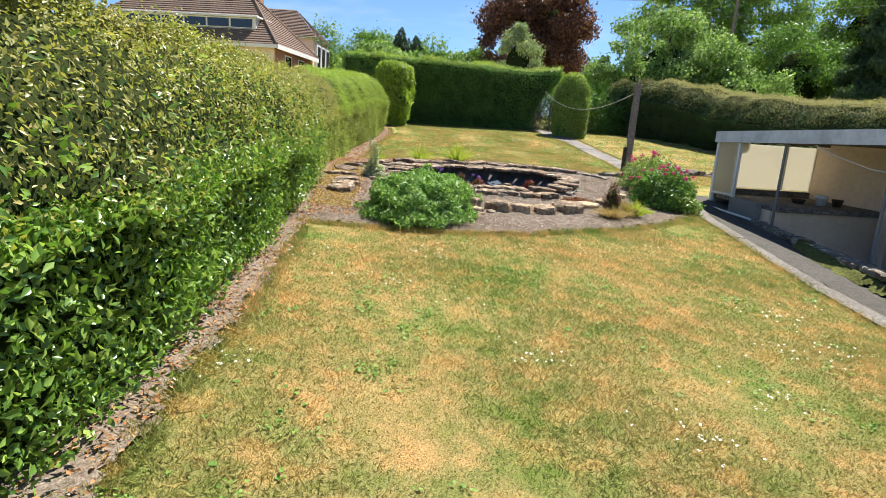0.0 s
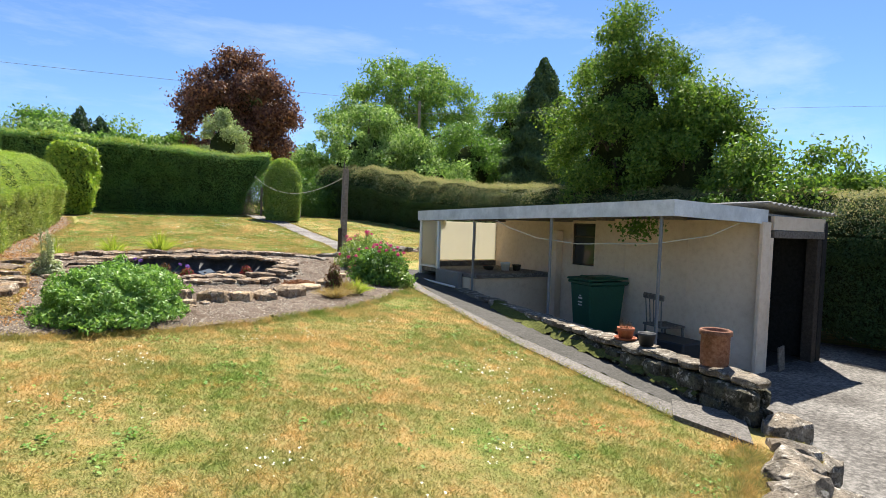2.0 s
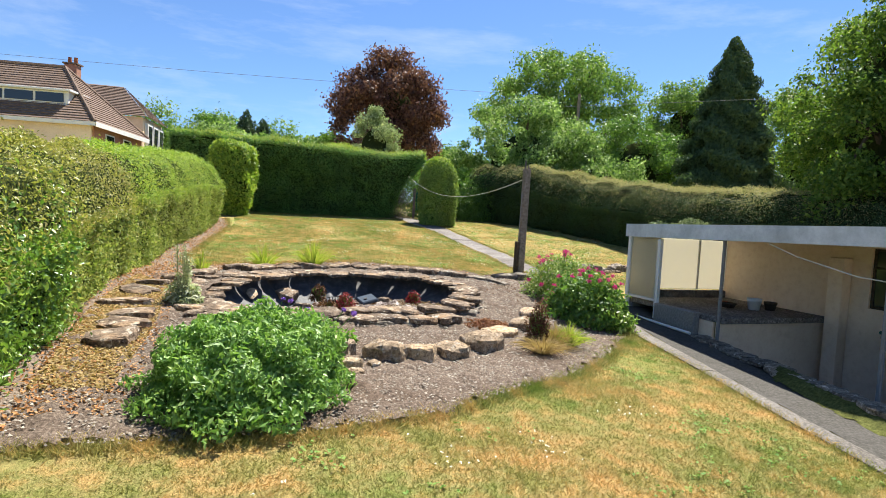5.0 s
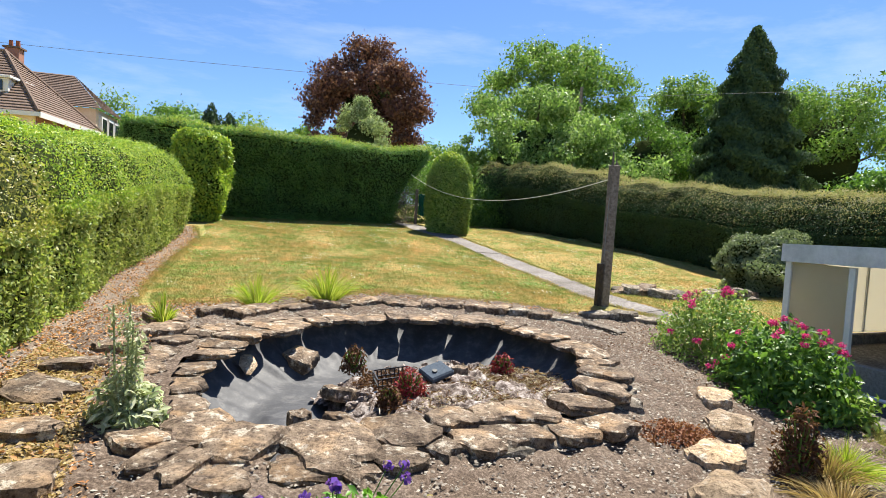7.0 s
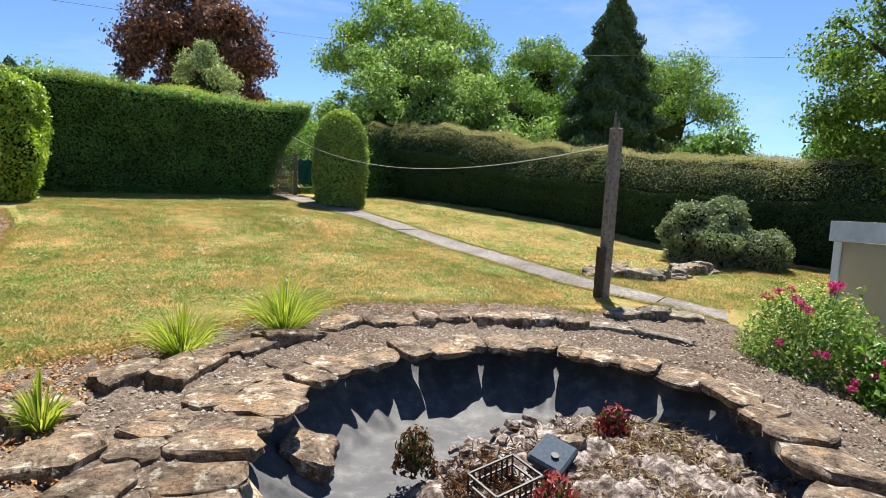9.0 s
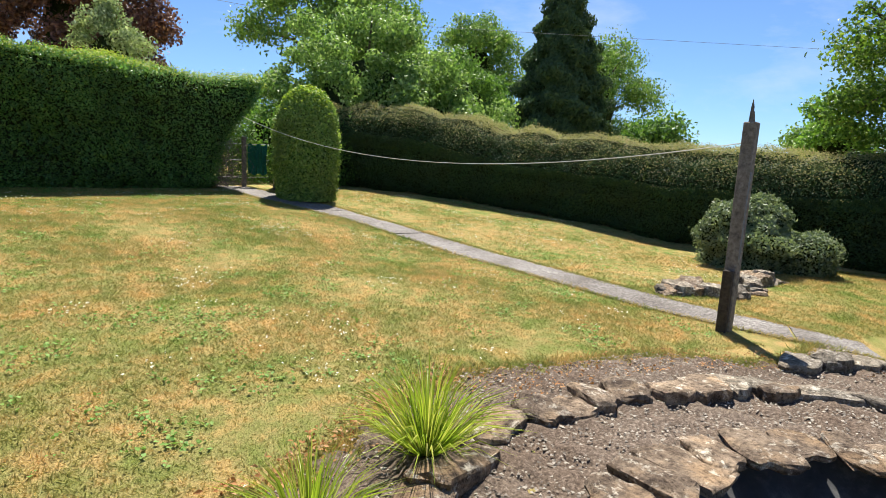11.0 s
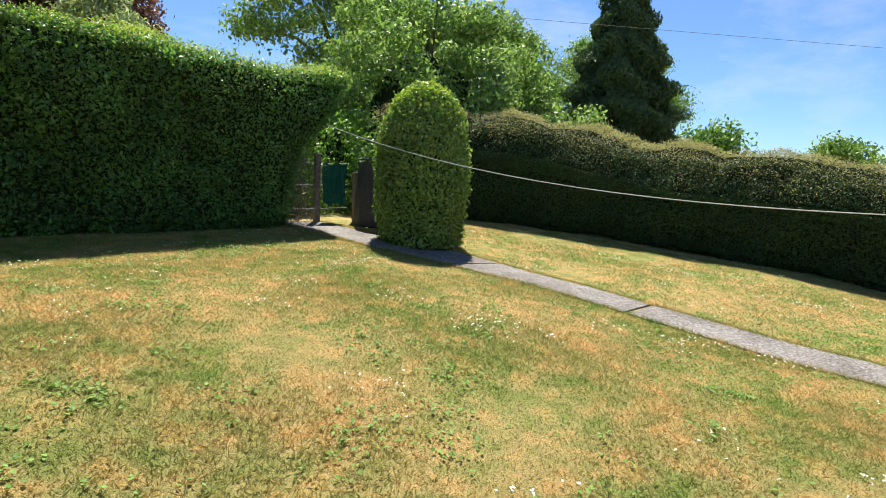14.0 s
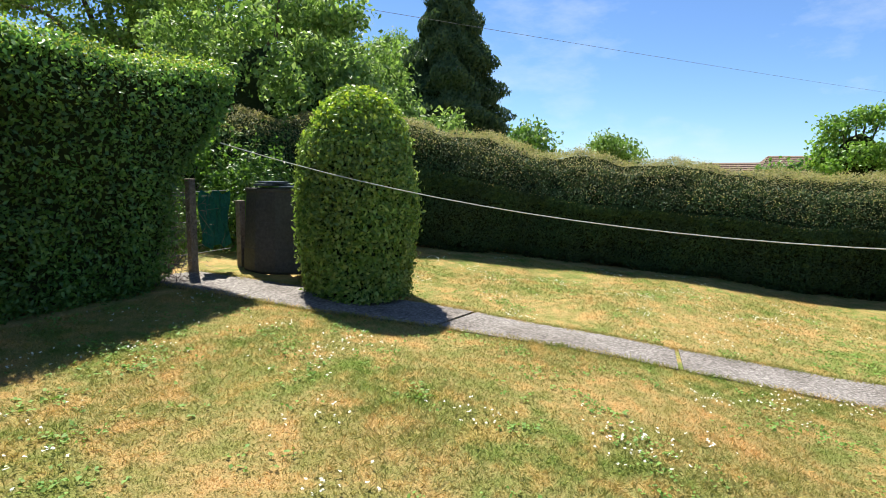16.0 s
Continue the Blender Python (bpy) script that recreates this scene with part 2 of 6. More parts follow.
M_ROOFTILE = rough_mat("brown_roof_tile", [(0.3, (0.11, 0.078, 0.06)), (0.5, (0.19, 0.135, 0.105)), (0.7, (0.26, 0.195, 0.155))], 0.6, 6, (0.7, 0.66, 0.62), 0.5, 0.9, 0, 0.12)
M_BRICK = rough_mat("pinkish_brick", [(0.3, (0.30, 0.15, 0.11)), (0.7, (0.42, 0.23, 0.17))], 1.0, 8, (0.8, 0.75, 0.7), 0.4, 0.9, 0, 0.05)
# near-black green that stands for the shade deep inside foliage
M_CORE = rough_mat("foliage_inner_shade", [(0.3, (0.016, 0.022, 0.009)), (0.7, (0.045, 0.058, 0.02))], 3, 15, (0.6, 0.6, 0.6), 0.4, 1.0, 0.02, 0.05, 0.0)
M_BARK = rough_mat("bark", [(0.3, (0.05, 0.04, 0.03)), (0.7, (0.15, 0.12, 0.09))], 3, 12, (0.6, 0.6, 0.55), 0.5, 0.95, 0.02, 0.1)
M_ROPE = rough_mat("pale_line", [(0.3, (0.55, 0.53, 0.46)), (0.7, (0.66, 0.64, 0.57))], 3, 30, (0.9, 0.9, 0.9), 0.2, 0.7, 0, 0.02)
M_CABLE = rough_mat("grey_cable", [(0.3, (0.10, 0.11, 0.12)), (0.7, (0.14, 0.15, 0.16))], 3, 30, (0.9, 0.9, 0.9), 0.2, 0.7, 0, 0.02)
M_GLASS, nd, ln, b = material("window_glass", 0.06, 0.6)
b.inputs["Base Color"].default_value = (0.02, 0.025, 0.03, 1)
M_PLY, nd, ln, b = material("clouded_plastic_sheet", 0.45, 0.4)
ln.new(ramp(nd, ln, noise_node(nd, ln, 3, 5, 0.6), [(0.3, (0.66, 0.62, 0.49)), (0.7, (0.78, 0.75, 0.62))]), b.inputs["Base Color"])
t = nd.new("ShaderNodeBsdfTranslucent")
t.inputs["Color"].default_value = (0.82, 0.79, 0.69, 1)
k = nd.new("ShaderNodeMixShader")
k.inputs["Fac"].default_value = 0.72
ln.new(b.outputs["BSDF"], k.inputs[1])
ln.new(t.outputs["BSDF"], k.inputs[2])
ln.new(k.outputs["Shader"], nd["Material Output"].inputs["Surface"])

M_PRIVET = leaf_mat("privet_leaves", [(0.060, 0.135, 0.020), (0.108, 0.222, 0.032), (0.191, 0.335, 0.052), (0.370, 0.519, 0.115)], 0.36, 0.3, 0.6, 0.9, (0.24, 0.21, 0.07), 0.2)
M_PRIVET_DRY = leaf_mat("clipped_privet_leaves", [(0.151, 0.188, 0.033), (0.259, 0.291, 0.057), (0.378, 0.395, 0.085), (0.454, 0.376, 0.133)], 0.4, 0.4, 0.45, 0.9, (0.27, 0.20, 0.10), 0.45)
M_PRIVET_PALE = leaf_mat("pale_clipped_privet_leaves", [(0.117, 0.177, 0.033), (0.233, 0.316, 0.067), (0.329, 0.400, 0.095), (0.456, 0.456, 0.152)], 0.42, 0.5, 0.3, 0.9, (0.2, 0.16, 0.09), 0.3)
M_PRIVET_GOLD = leaf_mat("yellow_green_privet_leaves", [(0.12, 0.22, 0.029), (0.21, 0.36, 0.043), (0.35, 0.47, 0.055), (0.48, 0.54, 0.07)], 0.38, 0.42, 0.45)
# long hedge's face: its shade is put into this near-black green
M_HEDGESHADE = leaf_mat("shaded_hedge_face_leaves", [(0.026, 0.055, 0.018), (0.04, 0.078, 0.025), (0.055, 0.10, 0.03), (0.075, 0.125, 0.04)], 0.14, 0.6, 0.2, 1.2, (0.07, 0.055, 0.035), 0.25)
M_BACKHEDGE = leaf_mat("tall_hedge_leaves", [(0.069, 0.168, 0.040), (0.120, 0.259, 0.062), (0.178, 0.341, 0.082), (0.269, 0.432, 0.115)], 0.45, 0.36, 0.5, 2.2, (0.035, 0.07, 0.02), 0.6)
# lighter yellow-green that puts sunlight into the tall hedge's top
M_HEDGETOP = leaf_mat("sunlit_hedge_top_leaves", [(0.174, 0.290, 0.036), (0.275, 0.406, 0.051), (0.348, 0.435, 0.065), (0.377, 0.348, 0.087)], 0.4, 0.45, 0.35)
# brownish clipped leaves, lightened to look sunlit
M_SUNLITTOP = leaf_mat("sunlit_brown_green_top", [(0.176, 0.192, 0.077), (0.269, 0.272, 0.119), (0.352, 0.333, 0.168), (0.373, 0.282, 0.182)], 0.45, 0.6, 0.25)
M_TOPIARY = leaf_mat("topiary_leaves", [(0.102, 0.192, 0.035), (0.178, 0.300, 0.055), (0.273, 0.410, 0.082), (0.383, 0.465, 0.129)], 0.35, 0.45, 0.4, 1.5, (0.16, 0.12, 0.06), 0.3)
M_LAUREL = leaf_mat("pale_green_tree_leaves", [(0.085, 0.16, 0.04), (0.15, 0.26, 0.065), (0.23, 0.35, 0.10), (0.34, 0.45, 0.18)], 0.42, 0.5, 0.3)
M_ASH = leaf_mat("tree_leaves", [(0.088, 0.168, 0.035), (0.133, 0.239, 0.050), (0.177, 0.300, 0.062), (0.248, 0.354, 0.088)], 0.4, 0.5, 0.35)
M_BRIGHT = leaf_mat("bright_tree_leaves", [(0.075, 0.165, 0.028), (0.125, 0.25, 0.042), (0.18, 0.33, 0.055), (0.25, 0.39, 0.075)], 0.45, 0.45, 0.4)
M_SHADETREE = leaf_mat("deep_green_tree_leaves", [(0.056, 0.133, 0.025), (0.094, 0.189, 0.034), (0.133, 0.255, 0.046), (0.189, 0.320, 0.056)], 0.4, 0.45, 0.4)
M_COPPER = leaf_mat("copper_leaves", [(0.063, 0.031, 0.029), (0.115, 0.054, 0.045), (0.178, 0.081, 0.062), (0.265, 0.132, 0.086)], 0.3, 0.5, 0.35)
M_CONIFER = leaf_mat("dark_conifer_needles", [(0.042, 0.081, 0.039), (0.069, 0.120, 0.053), (0.099, 0.157, 0.069)], 0.2, 0.6, 0.25)
M_SILVER = leaf_mat("silvery_leaves", [(0.15, 0.20, 0.09), (0.24, 0.31, 0.14), (0.33, 0.40, 0.21), (0.44, 0.49, 0.30)], 0.35, 0.6, 0.25)
M_WOOL = leaf_mat("woolly_grey_leaves", [(0.24, 0.30, 0.14), (0.38, 0.42, 0.24), (0.56, 0.57, 0.42)], 0.3, 0.8, 0.1)
M_HERB = leaf_mat("feathery_herb_leaves", [(0.090, 0.190, 0.039), (0.157, 0.297, 0.062), (0.224, 0.381, 0.090), (0.336, 0.482, 0.146)], 0.35, 0.45, 0.4)
M_MOSS = rough_mat("bright_moss", [(0.3, (0.045, 0.052, 0.02)), (0.5, (0.11, 0.12, 0.035)), (0.7, (0.2, 0.2, 0.07))], 4, 35, (0.4, 0.4, 0.35), 0.7, 1.0, 0.02, 0.05, 0.05)
M_GREYSHRUB = leaf_mat("grey_green_shrub_leaves", [(0.122, 0.166, 0.086), (0.192, 0.244, 0.131), (0.278, 0.322, 0.192)], 0.3, 0.5, 0.3)
M_BUSH = leaf_mat("fresh_green_leaves", [(0.072, 0.181, 0.026), (0.109, 0.254, 0.036), (0.145, 0.304, 0.043), (0.203, 0.377, 0.058)], 0.4, 0.42, 0.4)
M_TUFT = leaf_mat("lime_grass_leaves", [(0.185, 0.277, 0.029), (0.286, 0.386, 0.042), (0.386, 0.454, 0.067), (0.462, 0.445, 0.143)], 0.48, 0.45, 0.35)
M_STRAW = leaf_mat("straw", [(0.30, 0.21, 0.09), (0.40, 0.29, 0.13), (0.48, 0.37, 0.19)], 0.3, 0.8, 0.15)
M_DEADBROWN = leaf_mat("dead_brown_leaves", [(0.07, 0.035, 0.02), (0.12, 0.06, 0.035), (0.17, 0.09, 0.05)], 0.3, 0.8, 0.15)
M_CRIMSON = leaf_mat("crimson_leaves", [(0.119, 0.017, 0.025), (0.221, 0.031, 0.037), (0.340, 0.060, 0.051)], 0.35, 0.6, 0.25)
M_PINK = leaf_mat("magenta_petals", [(0.42, 0.02, 0.16), (0.55, 0.03, 0.24), (0.62, 0.10, 0.32)], 0.45, 0.6, 0.2)
M_PURPLE = leaf_mat("purple_petals", [(0.14, 0.06, 0.4), (0.22, 0.10, 0.5)], 0.45, 0.6, 0.2)
M_PETAL = leaf_mat("white_petals", [(0.7, 0.7, 0.66), (0.82, 0.82, 0.78)], 0.35, 0.7, 0.2)
M_CLOVER = leaf_mat("clover_leaves", [(0.121, 0.243, 0.047), (0.176, 0.311, 0.061), (0.230, 0.365, 0.081)], 0.3, 0.6, 0.25)

# ---- mesh helpers ----
rng = np.random.default_rng(7)


def obj(name, bm, mat, parent=None, label="", smooth=False):
    me = bpy.data.meshes.new(name)
    bm.to_mesh(me)
    bm.free()
    return link(name, me, mat, parent, label, smooth)


def link(name, me, mat, parent=None, label="", smooth=False):
    if mat and not me.materials:
        me.materials.append(mat)
    if smooth:
        me.polygons.foreach_set("use_smooth", [True] * len(me.polygons))
    ob = new(name, me)
    if parent:
        ob.parent = parent
    if label:
        ob["label"] = label
    return ob


def part(name, bm, mat, parent, label="", smooth=False):
    return obj(name, bm, mat, parent, label, smooth)


def group_at(name, m):
    ob = new(name)
    ob.matrix_world = m
    ob.empty_display_size = 0.1
    return ob


def box(bm, x0, y0, z0, x1, y1, z1, bevel=0.0, m=None):
    q = Matrix.LocRotScale(((x0 + x1) / 2, (y0 + y1) / 2, (z0 + z1) / 2), None, (x1 - x0, y1 - y0, z1 - z0))
    r = bmesh.ops.create_cube(bm, size=1, matrix=q)
    if bevel:
        es = list({e for v in r["verts"] for e in v.link_edges})
        r = bmesh.ops.bevel(bm, geom=es, offset=bevel, segments=1, affect="EDGES")
    if m is not None:
        bmesh.ops.transform(bm, matrix=m, verts=r["verts"])
    return bm


def boxed(*a, **k):
    return box(bmesh.new(), *a, **k)


def tube(bm, pts, radii, sides=8, cap=True):
    pts = [Vector(p) for p in pts]
    rings = []
    for i, p in enumerate(pts):
        d = (pts[min(i + 1, len(pts) - 1)] - pts[max(i - 1, 0)]).normalized()
        q = d.to_track_quat("Z", "Y")
        r = radii[i] if isinstance(radii, (list, tuple)) else radii
        rings.append([bm.verts.new(p + q @ Vector((r * math.cos(a), r * math.sin(a), 0))) for a in (2 * math.pi * j / sides for j in range(sides))])
    for a, c in zip(rings, rings[1:]):
        for j in range(sides):
            bm.faces.new((a[j], a[(j + 1) % sides], c[(j + 1) % sides], c[j]))
    if cap:
        bm.faces.new(rings[0][::-1])
        bm.faces.new(rings[-1])
    return bm


def lathe(bm, prof, sides=24, centre=(0, 0, 0)):
    rings = [[bm.verts.new((centre[0] + r * math.cos(a), centre[1] + r * math.sin(a), centre[2] + z)) for a in (2 * math.pi * j / sides for j in range(sides))] for r, z in prof]
    for a, c in zip(rings, rings[1:]):
        for j in range(sides):
            bm.faces.new((a[j], a[(j + 1) % sides], c[(j + 1) % sides], c[j]))
    return bm


def mesh_np(name, co, faces):
    """A mesh from numpy arrays of corners and of equal-sided faces."""
    me = bpy.data.meshes.new(name)
    n, k = faces.shape
    me.vertices.add(len(co))
    me.vertices.foreach_set("co", np.asarray(co, np.float32).ravel())
    me.loops.add(n * k)
    me.loops.foreach_set("vertex_index", np.asarray(faces, np.int32).ravel())
    me.polygons.add(n)
    me.polygons.foreach_set("loop_start", np.arange(0, n * k, k, dtype=np.int32))
    me.update(calc_edges=True)
    return me


def unit(v):
    return v / np.maximum(np.linalg.norm(v, axis=-1, keepdims=True), 1e-9)


def leaf_mesh(name, p, nrm, size, wide=0.5, spread=0.6, droop=0.0, vary=0.35):
    """Folded four-cornered leaves at points p that face roughly along nrm."""
    n = len(p)
    nrm = unit(nrm + spread * rng.normal(size=(n, 3)))
    along = unit(np.cross(nrm, rng.normal(size=(n, 3))) + np.array([0, 0, -droop]))
    side = unit(np.cross(along, nrm))
    s = (size * (1 + vary * rng.uniform(-1, 1, n)))[:, None]
    w = s * wide
    a = p - along * s * 0.5
    c = p + along * s * 0.5 - nrm * s * 0.12
    l = p + side * w * 0.5 + nrm * s * 0.07 - along * s * 0.06
    r = p - side * w * 0.5 + nrm * s * 0.07 - along * s * 0.06
    co = np.stack([a, l, c, r], 1).reshape(-1, 3)
    i = 4 * np.arange(n)
    f = np.stack([np.stack([i, i + 1, i + 2], 1), np.stack([i, i + 2, i + 3], 1)], 1).reshape(-1, 3)
    return mesh_np(name, co, f)


def blade_mesh(name, base, lean, width, segs=1):
    """Grass blades: from base along lean, tapering; segs 2 bends them over."""
    n = len(base)
    L = np.linalg.norm(lean, axis=1, keepdims=True)
    side = unit(np.cross(lean, rng.normal(size=(n, 3)))) * np.asarray(width).reshape(-1, 1) * 0.5
    if segs == 1:
        co = np.stack([base - side, base + side, base + lean], 1).reshape(-1, 3)
        return mesh_np(name, co, np.arange(3 * n).reshape(-1, 3))
    mid = base + lean * 0.55 + np.array([0, 0, 0.12]) * L
    tip = base + lean + np.array([0, 0, -0.06]) * L
    co = np.stack([base - side, base + side, mid + side * 0.8, mid - side * 0.8, tip], 1).reshape(-1, 3)
    i = 5 * np.arange(n)
    f = np.concatenate([np.stack([i, i + 1, i + 2], 1), np.stack([i, i + 2, i + 3], 1), np.stack([i + 3, i + 2, i + 4], 1)])
    return mesh_np(name, co, f)


def wobble(p, scale, seed=0.0):
    """Cheap smooth noise of points, about -1 to 1."""
    q = np.asarray(p) * scale + seed
    x, y, z = q[..., 0], q[..., 1], q[..., 2]
    return (np.sin(x * 1.7 + 1.3 * np.sin(y * 1.1 + z)) + np.sin(y * 2.1 + 1.1 * np.sin(z * 1.3 + x * 0.7)) + np.sin(z * 1.9 + 1.2 * np.sin(x * 1.4 + y * 0.6))) / 2.2


# ---- ground ----
POND = (-1.13, 7.22)


def smooth01(v):
    v = np.clip(v, 0, 1)
    return v * v * (3 - 2 * v)


def lie(x, y):
    """Height of the garden before anything is dug into it."""
    x, y = np.asarray(x, float), np.asarray(y, float)
    lo = 0.42 + 0.055 * (y - 1.7) - 0.06 * (np.clip(x, -8, 8) - 0.5)
    hi = np.interp(y, [9, 9.5, 13.5, 14.6, 15.3, 16.5, 19, 30, 60], [0.90, 0.93, 1.24, 1.40, 1.48, 1.54, 1.69, 2.2, 3.2])
    hi = hi - 0.07 * np.clip(x + 0.9, 0, 2.2) * np.interp(y, [9.5, 13, 16, 18, 20], [0, 1, 1, 0.3, 0.2])
    k = np.clip((x - 1) / 1.5, 0, 1)
    w = smooth01((y - 5.5 - 2.0 * k) / 3.0)
    z = np.maximum(lo, -0.3) * (1 - w) + hi * w
    return z


def wall_x(y):
    """The line of the low stone wall, which parts garden and sunken yard."""
    return 3.10 + (6.95 - np.asarray(y)) * 0.075


YARD = -0.12


def pond_r(a):
    """The pond's outline: its radius by the angle round its middle."""
    deg = [0, 28, 50, 79, 100, 121, 150, 175, 193, 211, 230, 241, 258, 276, 305, 318, 334, 345]
    rad = [1.34, 1.38, 1.48, 1.44, 1.34, 1.26, 1.24, 1.34, 1.44, 1.52, 1.70, 1.66, 1.25, 0.98, 1.00, 1.17, 1.29, 1.33]
    return np.interp(np.degrees(a), deg, rad, period=360)


def in_pond(x, y, grow=0.0):
    dx, dy = np.asarray(x) - POND[0], np.asarray(y) - POND[1]
    return (np.hypot(dx, dy) / (pond_r(np.arctan2(dy, dx)) + grow)) ** 2


def ground_z(x, y):
    x, y = np.asarray(x, float), np.asarray(y, float)
    z = lie(x, y)
    z = z - 0.55 * smooth01((1.34 - in_pond(x, y)) / 0.1)
    yard = smooth01((x - wall_x(y) - 0.10) / 0.1) * smooth01((8.2 - y + 0.26 * (x - 2.9)) / 0.25) * smooth01((60 - x) / 30)
    south = smooth01((0.55 + 0.82 * (x - 3.04) - y) / 0.15) * smooth01((x - 1.9) / 0.2) * (y < 1.2)
    yard = np.maximum(yard, south * smooth01((60 - x) / 30))
    return z * (1 - yard) + YARD * yard


gx = np.concatenate([-np.geomspace(600, 9, 22), np.arange(-8.5, 10.01, 0.1), np.geomspace(10.5, 600, 22)])
gy = np.concatenate([-np.geomspace(600, 6.5, 22), np.arange(-6, 21.01, 0.1), np.geomspace(21.5, 600, 22)])
GX, GY = np.meshgrid(gx, gy)
co = np.stack([GX, GY, ground_z(GX, GY) + 0.003 * wobble(np.stack([GX, GY, GX * 0], -1), 2.3)], -1).reshape(-1, 3)
ii = (np.arange(len(gy) - 1)[:, None] * len(gx) + np.arange(len(gx) - 1)).ravel()
me = mesh_np("ground", co, np.stack([ii, ii + 1, ii + len(gx) + 1, ii + len(gx)], 1))
ground = tagged(link("ground", me, M_LAWN, smooth=True), "sun-dried lawn with straw and green patches", "lawn", kind="structure")


def inside(poly, x, y):
    r = np.zeros(np.shape(x), bool)
    for (x0, y0), (x1, y1) in zip(poly, poly[1:] + poly[:1]):
        if y0 != y1:
            r ^= ((y0 > y) != (y1 > y)) & (x < (x1 - x0) * (y - y0) / (y1 - y0) + x0)
    return r


def sheet(name, poly, mat, lift=0.02, step=0.06, ragged=0.03, rough=0.008, hole=None, label="", category="", height=None):
    """A skin of soil, grit or concrete that follows the ground inside a ragged outline."""
    xs, ys = [p[0] for p in poly], [p[1] for p in poly]
    x, y = np.meshgrid(np.arange(min(xs) - 0.2, max(xs) + 0.2, step), np.arange(min(ys) - 0.2, max(ys) + 0.2, step))
    q = np.stack([x, y, 0 * x], -1)
    wx, wy = ragged * (wobble(q, 3.1, 3.0) + wobble(q, 11.0, 5.0) + 0.6 * rng.normal(size=x.shape)), ragged * (wobble(q, 3.7, 9.0) + wobble(q, 13.0, 1.0) + 0.6 * rng.normal(size=x.shape))
    keep = inside(poly, x + wx, y + wy)
    if hole:
        keep &= ~hole(x, y)
    n, w = x.shape
    z = (height(x, y) if height else lie(x, y)) + lift + rough * wobble(q, 14.0) + 0.5 * rough * rng.normal(size=x.shape)
    c = keep[:-1, :-1] & keep[1:, :-1] & keep[:-1, 1:] & keep[1:, 1:]
    j = (np.arange(n - 1)[:, None] * w + np.arange(w - 1))[c]
    f = np.stack([j, j + 1, j + w + 1, j + w], 1)
    used = np.unique(f)
    back = np.zeros(n * w, int)
    back[used] = np.arange(len(used))
    me = mesh_np(name, np.stack([x, y, z], -1).reshape(-1, 3)[used], back[f])
    return tagged(link(name, me, mat, smooth=True), label, category, kind="structure")


# planting bed round the pond, worn track along the hedge
BED = [(-2.45, 2.9), (-1.6, 3.15), (-0.9, 3.42), (-0.2, 3.84), (0.5, 4.5), (0.95, 4.85), (1.45, 5.5), (1.9, 6.2), (2.2, 6.85), (2.5, 7.6), (2.2, 8.6), (1.9, 9.3), (1.0, 9.2), (0.3, 9.75),
       (-1.2, 10.0), (-1.9, 9.7), (-2.6, 9.35), (-3.4, 9.0), (-3.9, 8.6), (-3.6, 7.0), (-3.1, 5.0), (-2.7, 3.9)]
bed = sheet("soil_bed", BED, M_SOIL, 0.025, 0.04, 0.03, 0.014, hole=lambda x, y: in_pond(x, y) < 1.13, label="dry gravelly soil bed round the pond", category="soil")
TRACK = [(-1.2, -3.4), (-1.45, -0.8), (-1.62, -0.2), (-1.72, 0.5), (-2.0, 1.64), (-2.3, 2.75), (-2.65, 4.0), (-3.1, 5.2), (-3.45, 7.0), (-3.7, 8.5), (-4.05, 10.2), (-4.35, 12.0),
         (-4.6, 14.0), (-5.0, 15.2), (-5.6, 15.2), (-5.2, 12.0), (-4.9, 9.3), (-4.3, 7.0), (-3.4, 4.0), (-2.6, 1.6), (-2.2, -0.2), (-1.9, -3.4)]
track = sheet("hedge_track", TRACK, M_STRIP, 0.018, 0.04, 0.025, 0.01, label="worn grit track strewn with dry leaves along the hedge", category="track")

# ---- hedges ----


def along_line(line, s):
    """Points and inward normals (to the left of the line's way) at lengths s along a polyline."""
    line = np.array(line, float)
    seg = np.diff(line, axis=0)
    ln_ = np.r_[0, np.cumsum(np.linalg.norm(seg, axis=1))]
    p = np.stack([np.interp(s, ln_, line[:, i]) for i in range(2)], -1)
    e = 0.25
    a = np.stack([np.interp(np.clip(s - e, 0, ln_[-1]), ln_, line[:, i]) for i in range(2)], -1)
    c = np.stack([np.interp(np.clip(s + e, 0, ln_[-1]), ln_, line[:, i]) for i in range(2)], -1)
    d = unit(c - a)
    return p, np.stack([-d[:, 1], d[:, 0]], -1), ln_[-1]


